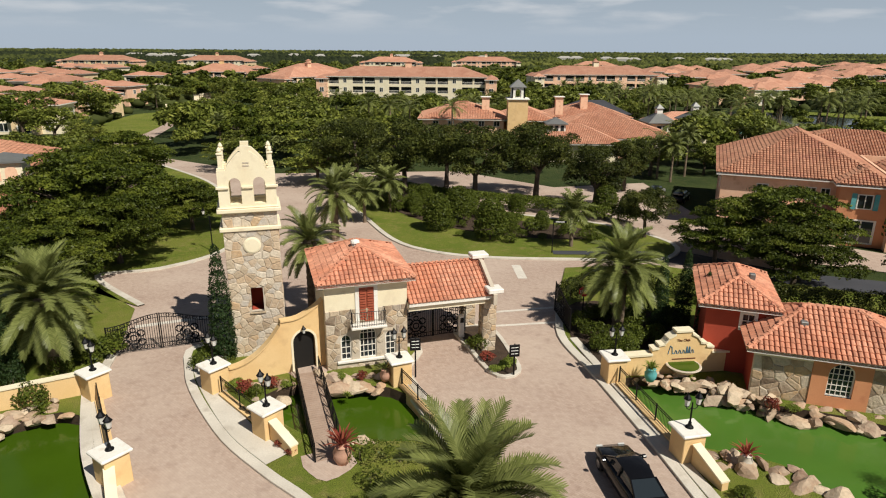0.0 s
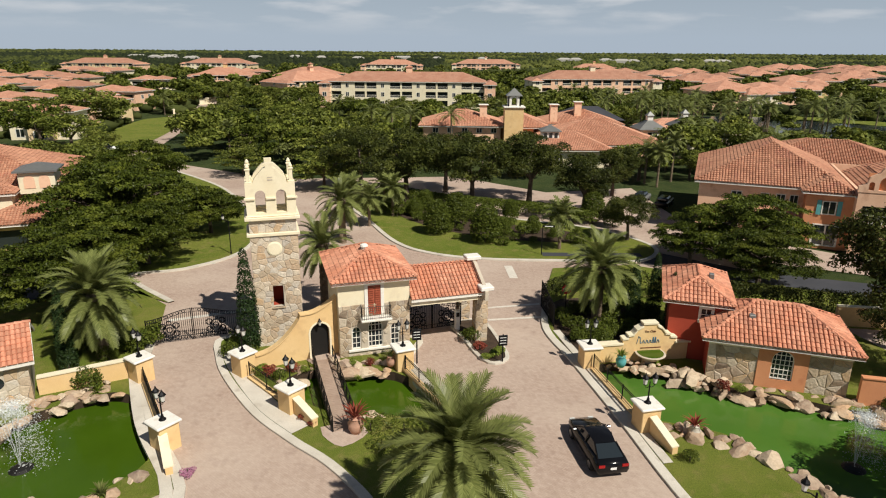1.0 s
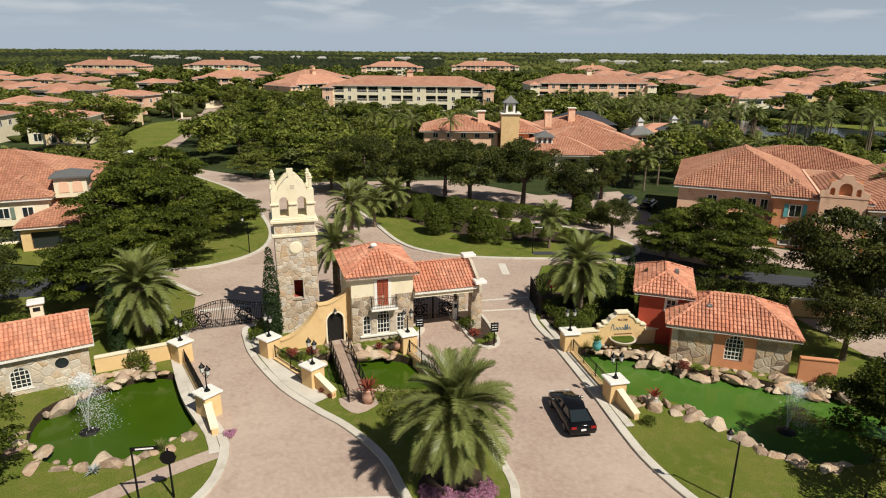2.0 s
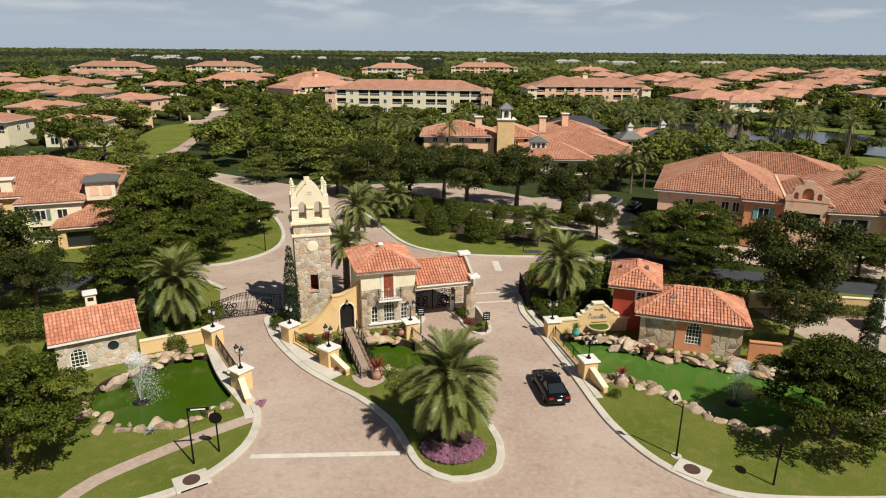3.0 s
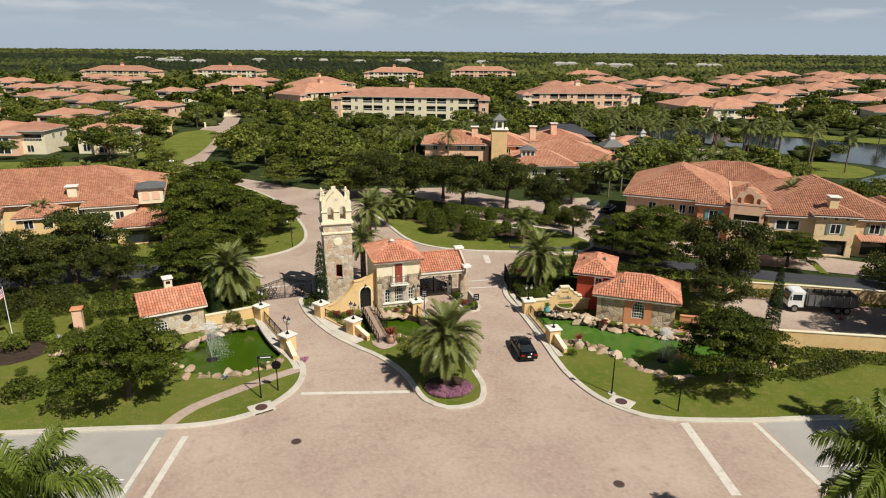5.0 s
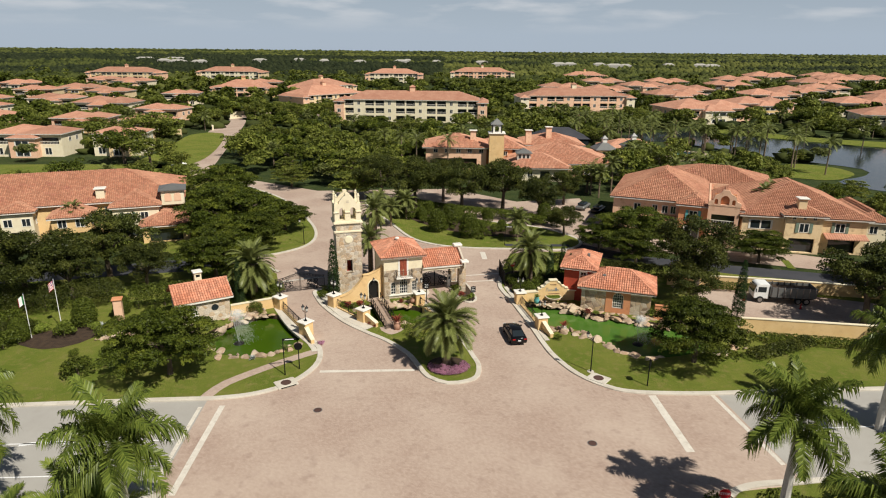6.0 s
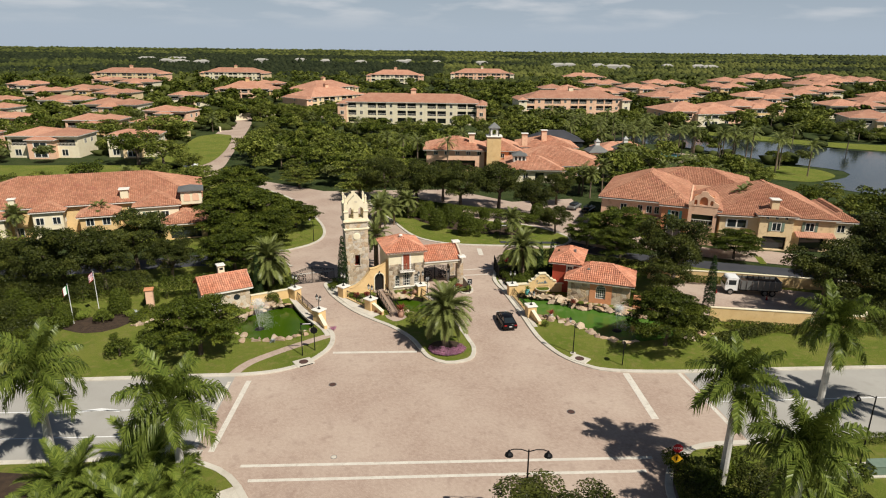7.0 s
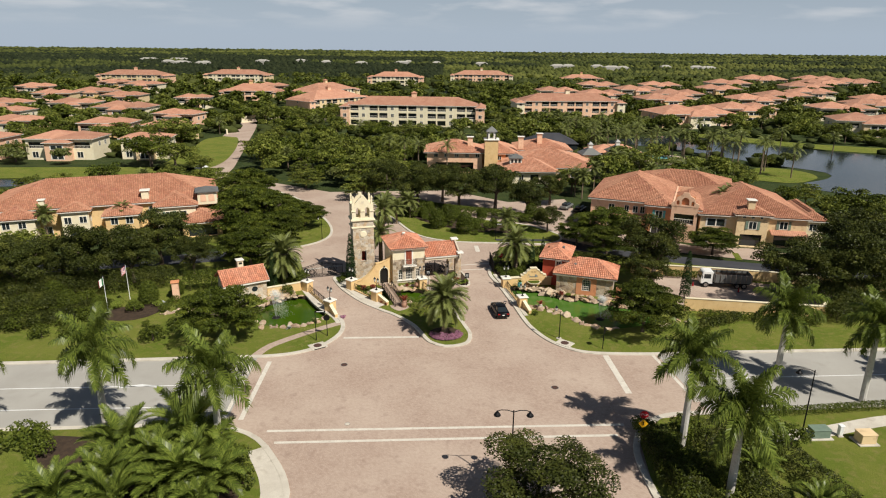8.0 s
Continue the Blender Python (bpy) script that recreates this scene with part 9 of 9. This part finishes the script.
def lantern_pole(x, y, h, label, collar=True):
    t = thing("lamp_post", pose(x, y, 0.1), label, "lamp post")
    if collar:
        part("footing", lathe(bmesh.new(), [(0.34, -0.05), (0.34, 0.05)], 14), M_CONC, t)
    part("pole", tube(bmesh.new(), [(0, 0, 0), (0, 0, 0.4), (0, 0, h)], [0.1, 0.06, 0.045], 8), M_IRON, t)
    part("arm", tube(bmesh.new(), [(0, 0, h - 0.2), (-0.3, 0, h), (-0.55, 0, h + 0.05)], 0.03, 5), M_IRON, t)
    bm, bg = bmesh.new(), bmesh.new()
    lantern_head(bm, bg, -0.55, 0, h + 0.05, 1.0)
    l = part("lantern", bm, M_IRON, t)
    part("glass", bg, M_LAMPG, l)
    return t


street_lamp(6.8, -6.9, 7.4, "black double-arm street lamp on the south median", True, 0)
street_lamp(35.4, 2.4, 6.6, "black single-arm street lamp at the kerb", False, 170)
lantern_pole(15.1, 21.9, 3.7, "black lantern post on the pond lawn")
lantern_pole(-32.6, 60.6, 3.6, "black lantern post on the rear lawn", False)
lantern_pole(-23.4, 63.2, 3.6, "black lantern post on the rear lawn", False)


def sign_pole(x, y, h, label, rot, face="disc"):
    t = thing("sign_post", pose(x, y, 0.1, 0, 0, rot), label, "sign")
    part("pole", tube(bmesh.new(), [(0, 0, 0), (0, 0, h)], [0.06, 0.045], 6), M_IRON, t)
    if face == "disc":
        part("panel", lathe(bmesh.new(), [(0.42, -0.02), (0.42, 0.02)], 8), M_IRON, t, "black octagonal sign back").matrix_basis = pose(0, -0.07, h - 0.5, 90)
    elif face == "street":
        b = part("panel", boxes((-0.05, -0.03, h - 0.2, 1.25, 0.0, h + 0.02)), M_IRON, t, "black street name blade")
        part("lettering", boxes((0.2, -0.04, h - 0.13, 1.05, -0.03, h - 0.05)), M_SIGNW, b)
    elif face == "board":
        part("panel", boxes((-0.32, -0.03, h - 0.85, 0.32, 0.03, h - 0.05), bevel=0.02), M_IRON, t, "small black notice board")
        for k in range(3):
            part("lettering", boxes((-0.22, -0.04, h - 0.26 - 0.2 * k, 0.22, -0.032, h - 0.22 - 0.2 * k)), M_SIGNW, t)
    return t


sign_pole(-15.1, 20.0, 3.9, "black pole with a street name blade", 10, "street")
sign_pole(-14.0, 21.3, 3.0, "black pole with an octagonal sign seen from behind", 10)
sign_pole(20.0, 19.3, 2.9, "black pole with an octagonal sign seen from behind", 60)
sign_pole(3.7, 39.8, 2.1, "black notice board on a short pole", 12, "board")
sign_pole(-2.2, 39.4, 2.6, "black notice board beside the entry lane", 12, "board")
sign_pole(9.4, 64.4, 3.2, "black street name post on the rear island", 0, "street")


def stop_sign(x, y, rot, h=2.4, warn=False):
    t = thing("stop_sign", pose(x, y, 0.05, 0, 0, rot), "red octagonal stop sign on a dark post", "sign")
    part("pole", tube(bmesh.new(), [(0, 0, 0), (0, 0, h + 0.3)], 0.05, 6), M_IRON, t)
    p = part("panel", lathe(bmesh.new(), [(0.4, 0), (0.4, 0.02)], 8), M_STOP, t)
    p.matrix_basis = pose(0, -0.06, h, 90) @ pose(0, 0, 0, 0, 0, 22.5)
    cur = bpy.data.curves.new("letters", "FONT")
    cur.body, cur.size, cur.align_x, cur.align_y, cur.extrude = "STOP", 0.27, "CENTER", "CENTER", 0.004
    o = new("letters", cur)
    o.data.materials.append(M_SIGNW)
    o.parent = t
    o.matrix_basis = pose(0, -0.09, h, 90)
    if warn:
        part("warning_panel", boxes((-0.33, -0.33, 0, 0.33, 0.33, 0.02)), M_YSIGN, t, "yellow diamond warning sign").matrix_basis = pose(0, -0.06, h - 0.95, 90) @ pose(0, 0, 0, 0, 0, 45)
        part("warning_mark", boxes((-0.06, -0.18, 0.021, 0.06, 0.18, 0.026)), M_DARK, t).matrix_basis = pose(0, -0.06, h - 0.95, 90)


stop_sign(9.3, 48.0, 0)
stop_sign(19.6, 0.6, -4, 2.7, True)


def flagpole(x, y, h, stripes, label):
    t = thing("flagpole", pose(x, y, 0.1), label, "flagpole")
    part("pole", tube(bmesh.new(), [(0, 0, 0), (0, 0, h)], [0.05, 0.03], 8), M_SIGNW, t)
    part("finial", lathe(bmesh.new(), [(0.02, 0), (0.07, 0.06), (0.02, 0.13)], 8, (0, 0, h)), M_CHROME, t)

    def cloth(u0, u1, v0, v1, mat, dy=0.0):
        bm = bmesh.new()
        n = 5
        rows = []
        for i in range(n + 1):
            u = u0 + (u1 - u0) * i / n
            x_, dr, y_ = -0.05 - 0.75 * u, 0.65 * u ** 1.3, 0.12 * math.sin(u * 7) + dy
            rows.append((bm.verts.new((x_, y_, h - 0.15 - v0 * 1.0 - dr)), bm.verts.new((x_, y_, h - 0.15 - v1 * 1.0 - dr))))
        for a, b in zip(rows, rows[1:]):
            bm.faces.new((a[0], b[0], b[1], a[1]))
        part("cloth", bm, mat, t)
    if stripes:
        for k in range(13):
            cloth(0, 1, k / 13, (k + 1) / 13, M_FLAGR if k % 2 == 0 else M_SIGNW)
        cloth(0, 0.42, 0, 0.54, M_FLAGB, -0.01)
    else:
        for k, m in enumerate((M_FLAGG, M_SIGNW, M_FLAGR)):
            cloth(k / 3, (k + 1) / 3, 0, 1, m)


flagpole(-44.9, 27.0, 5.2, False, "white flagpole with a green white and red flag")
flagpole(-43.1, 29.6, 6.0, True, "white flagpole with a striped flag")
pl = thing("wall_pillar", pose(-37.8, 32.2, 0, 0, 0, 20), "orange stucco pillar with a flat cap", "pillar")
part("shaft", boxes((-0.45, -0.45, 0, 0.45, 0.45, 2.7), bevel=0.03), M_PINK, pl)
part("cap", boxes((-0.58, -0.58, 2.7, 0.58, 0.58, 2.86), bevel=0.04), M_ORANGE, pl)


def fountain(x, y, z, h, label):
    t = thing("fountain", pose(x, y, z), label, "fountain")
    part("float", lathe(bmesh.new(), [(0.55, -0.15), (0.6, 0.0), (0.45, 0.12), (0.2, 0.2)], 14), M_DARK, t, "black fountain float")
    for k in range(9):
        a = k * 2 * math.pi / 9
        pts = [(math.cos(a) * 0.22 * h * u, math.sin(a) * 0.22 * h * u, 0.2 + h * 1.3 * u * (1.25 - 0.25 * u)) for u in np.linspace(0, 1, 9)]
        part("jet", tube(bmesh.new(), pts, [0.008 + 0.01 * u for u in np.linspace(0, 1, 9)], 4), M_SPRAY, t)
    # droplets: a crown at the top of the jets that falls and drifts with the wind
    rng = np.random.default_rng(int(abs(x) * 10))
    n = 4200
    u = rng.random(n) ** 1.6
    c = np.stack([rng.normal(0, 0.12 + 0.10 * u, n) * h + 0.34 * h * u, rng.normal(0, 0.12 + 0.10 * u, n) * h, 0.1 + h * (1.45 - 1.4 * u * u) * rng.uniform(0.85, 1.0, n)], 1)
    v, f = leaves(c, rng.normal(0, 1, (n, 3)), 0.03 * h, rng, 0.8)
    share("spray", quick_mesh("spray", v, f, M_SPRAY), t, Matrix())["kind"] = "stuff"


fountain(-22.4, 28.0, -0.55, 2.7, "white water jets over a black float in the pond")
fountain(21.9, 29.6, -0.55, 2.3, "white water jets over a black float in the pond")
fountain(150, 150, 0.03, 5.0, "white fountain jet on the lake")


# ---- vehicles ----
def wheel(parent, x, y, r, w):
    o = part("wheel", lathe(bmesh.new(), [(r * 0.8, 0), (r, w * 0.15), (r, w * 0.85), (r * 0.8, w)], 18), M_TYRE, parent)
    o.matrix_basis = pose(x, y - w / 2, r, -90)
    part("rim", lathe(bmesh.new(), [(r * 0.62, -0.005), (r * 0.6, w + 0.005)], 14), M_RIM, o)


def car(m):
    t = thing("sedan_car", m, "black four-door sedan driving on the pavers", "car")
    bm = bmesh.new()
    sec = [(-2.35, 0.38, 0.72, 0.78), (-2.3, 0.32, 0.95, 0.86), (-1.7, 0.28, 1.02, 0.9), (-0.9, 0.25, 1.0, 0.92), (0.6, 0.25, 0.98, 0.92), (1.1, 0.26, 0.95, 0.91), (1.9, 0.3, 0.84, 0.86), (2.3, 0.38, 0.68, 0.74)]
    rings = []
    for x, zb, zt, hw in sec:
        rings.append([bm.verts.new((x, s * w, z)) for s, w, z in ((-1, hw * 0.9, zb), (-1, hw, zb + 0.2), (-1, hw * 0.98, zt - 0.14), (-1, hw * 0.84, zt), (1, hw * 0.84, zt), (1, hw * 0.98, zt - 0.14), (1, hw, zb + 0.2), (1, hw * 0.9, zb))])
    for a, b in zip(rings, rings[1:]):
        for k in range(8):
            bm.faces.new((a[k], a[(k + 1) % 8], b[(k + 1) % 8], b[k]))
    bm.faces.new(rings[0])
    bm.faces.new(rings[-1][::-1])
    bmesh.ops.recalc_face_normals(bm, faces=bm.faces)
    part("body", bm, M_BLACKP, t, smooth=True)
    rf = bmesh.new()
    ring = [[rf.verts.new((x, w * u, z - 0.05 * abs(u) ** 3)) for u in (-1, -0.6, 0, 0.6, 1)] for x, w, z in ((-1.15, 0.56, 1.36), (-0.7, 0.6, 1.43), (-0.1, 0.62, 1.45), (0.35, 0.6, 1.40))]
    for p, q in zip(ring, ring[1:]):
        for k in range(4):
            rf.faces.new((p[k], q[k], q[k + 1], p[k + 1]))
    part("roof", rf, M_BLACKP, t, smooth=True)
    bm = bmesh.new()
    vs = [bm.verts.new(p) for p in ((-1.95, -0.70, 0.99), (1.15, -0.76, 0.93), (1.15, 0.76, 0.93), (-1.95, 0.70, 0.99), (-1.15, -0.56, 1.33), (0.35, -0.59, 1.37), (0.35, 0.59, 1.37), (-1.15, 0.56, 1.33))]
    for q in ((0, 1, 5, 4), (1, 2, 6, 5), (2, 3, 7, 6), (3, 0, 4, 7)):
        bm.faces.new([vs[i] for i in q])
    part("glass", bm, M_GLASS, t, "tinted windows")
    for s in (-1, 1):
        for pts in (((-1.97, s * 0.715, 0.99), (-1.15, s * 0.575, 1.36)), ((1.17, s * 0.775, 0.93), (0.35, s * 0.605, 1.39)), ((-0.35, s * 0.77, 0.98), (-0.35, s * 0.615, 1.41))):
            part("pillar", tube(bmesh.new(), pts, 0.045, 6), M_BLACKP, t)
    for s in (-1, 1):
        part("tail_lamp", boxes((-2.36, s * 0.62 - 0.16, 0.72, -2.3, s * 0.62 + 0.16, 0.86)), M_TAIL, t)
        part("headlight", boxes((2.2, s * 0.55 - 0.15, 0.6, 2.31, s * 0.55 + 0.15, 0.72)), M_LAMPG, t)
        part("mirror", boxes((0.65, s * 0.98 - 0.1, 0.96, 0.83, s * 0.98 + 0.1, 1.1), bevel=0.03), M_BLACKP, t)
        for x in (-1.4, 1.4):
            wheel(t, x, s * 0.82, 0.33, 0.22)
    part("number_plate", boxes((-2.37, -0.16, 0.58, -2.34, 0.16, 0.7)), M_SIGNW, t)


car(pose(8.1, 29.8, 0.01, 0, 0, 100))


def truck(m):
    t = thing("dump_truck", m, "white cab-over truck with a grey stake bed", "truck")
    part("chassis", boxes((-5.6, -0.5, 0.55, 1.6, 0.5, 0.85)), M_IRON, t)
    bm = bmesh.new()
    prof = [(0.0, 0.6), (1.75, 0.6), (1.85, 1.2), (1.55, 2.35), (1.3, 2.5), (0.0, 2.5)]
    a = [bm.verts.new((x, -1.0, z)) for x, z in prof]
    b = [bm.verts.new((x, 1.0, z)) for x, z in prof]
    bm.faces.new(a)
    bm.faces.new(b[::-1])
    for k in range(6):
        bm.faces.new((a[k], b[k], b[(k + 1) % 6], a[(k + 1) % 6]))
    bmesh.ops.recalc_face_normals(bm, faces=bm.faces)
    bmesh.ops.bevel(bm, geom=bm.edges[:], offset=0.05, segments=2, affect="EDGES")
    c = part("cab", bm, M_TRUCKW, t)
    for s in (-1, 1):
        part("side_window", boxes((0.35, s * 1.005 - 0.01, 1.45, 1.35, s * 1.005 + 0.01, 2.15)), M_GLASS, c)
        part("mirror", boxes((1.6, s * 1.2 - 0.08, 1.5, 1.68, s * 1.2 + 0.08, 1.95)), M_IRON, c)
    ws = part("windscreen", boxes((-0.01, -0.85, 0, 0.01, 0.85, 0.95)), M_GLASS, c)
    ws.matrix_basis = pose(1.83, 0, 1.38, 0, -14.5)
    part("bed_floor", boxes((-5.6, -1.15, 0.9, -0.15, 1.15, 1.02)), M_STEELG, t)
    for y0, y1 in ((-1.15, -1.08), (1.08, 1.15)):
        p = part("bed_side", boxes((-5.6, y0, 1.02, -0.15, y1, 2.2)), M_STEELG, t)
        for k in range(8):
            part("rib", boxes((-5.55 + k * 0.75, y0 - 0.05, 0.95, -5.45 + k * 0.75, y1 + 0.05, 2.25)), M_CHROME, p)
    part("bed_end", boxes((-0.15, -1.15, 1.02, -0.07, 1.15, 2.4)), M_STEELG, t)
    part("tailgate", boxes((-5.66, -1.15, 1.02, -5.6, 1.15, 2.2)), M_STEELG, t)
    part("load", boxes((-5.5, -1.05, 1.5, -0.3, 1.05, 1.95), bevel=0.2), M_MULCH, t, "mulch load in the bed")
    for x in (1.0, -3.6, -4.6):
        for s in (-1, 1):
            wheel(t, x, s * 0.95, 0.45, 0.28)


truck(pose(41.4, 41.9, 0.11, 0, 0, 174))


def traffic_cone(x, y):
    t = thing("traffic_cone", pose(x, y, 0.115), "small orange traffic cone on the paving", "traffic cone")
    part("base", boxes((-0.18, -0.18, 0, 0.18, 0.18, 0.03)), M_TYRE, t)
    part("cone", lathe(bmesh.new(), [(0.14, 0.03), (0.03, 0.65)], 10), M_STOP, t)


traffic_cone(38.6, 41.6)
traffic_cone(44.6, 39.2)


def utility_box(x, y, w, d, h, rot, mat, label):
    t = thing("utility_box", pose(x, y, 0.1, 0, 0, rot), label, "utility box")
    part("pad", boxes((-w * 0.65, -d * 0.7, -0.1, w * 0.65, d * 0.7, 0.1)), M_CONC, t)
    part("cabinet", boxes((-w / 2, -d / 2, 0.1, w / 2, d / 2, h), bevel=0.04), mat, t)
    part("lid", boxes((-w / 2 - 0.04, -d / 2 - 0.04, h, w / 2 + 0.04, d / 2 + 0.04, h + 0.08), bevel=0.02), mat, t)


utility_box(36.5, 1.7, 1.7, 1.0, 0.9, 5, M_GREENSH, "green transformer box with a rusty front")
utility_box(40.4, 1.0, 1.5, 1.1, 1.0, 5, M_SAND, "sand-coloured utility cabinet on a concrete pad")
utility_box(38.6, 1.9, 0.4, 0.4, 1.1, 5, M_SIGNW, "slim white utility pedestal")


def parked_car(x, y, rot, mat, label):
    t = thing("parked_car", pose(x, y, 0.02, 0, 0, rot), label, "car")
    part("body", boxes((-2.2, -0.88, 0.3, 2.2, 0.88, 0.9), bevel=0.16), mat, t)
    part("cabin", boxes((-1.5, -0.74, 0.88, 0.8, 0.74, 1.45), bevel=0.2), M_GLASS, t)
    for s in (-1, 1):
        for xx in (-1.35, 1.35):
            wheel(t, xx, s * 0.8, 0.32, 0.2)


parked_car(27.0, 90.5, 60, M_STEELG, "grey parked car in the rear lot")
parked_car(29.5, 88.0, 60, M_BLACKP, "dark parked car in the rear lot")
parked_car(-73.0, 131.0, 75, M_TRUCKW, "white parked van on the curving road")
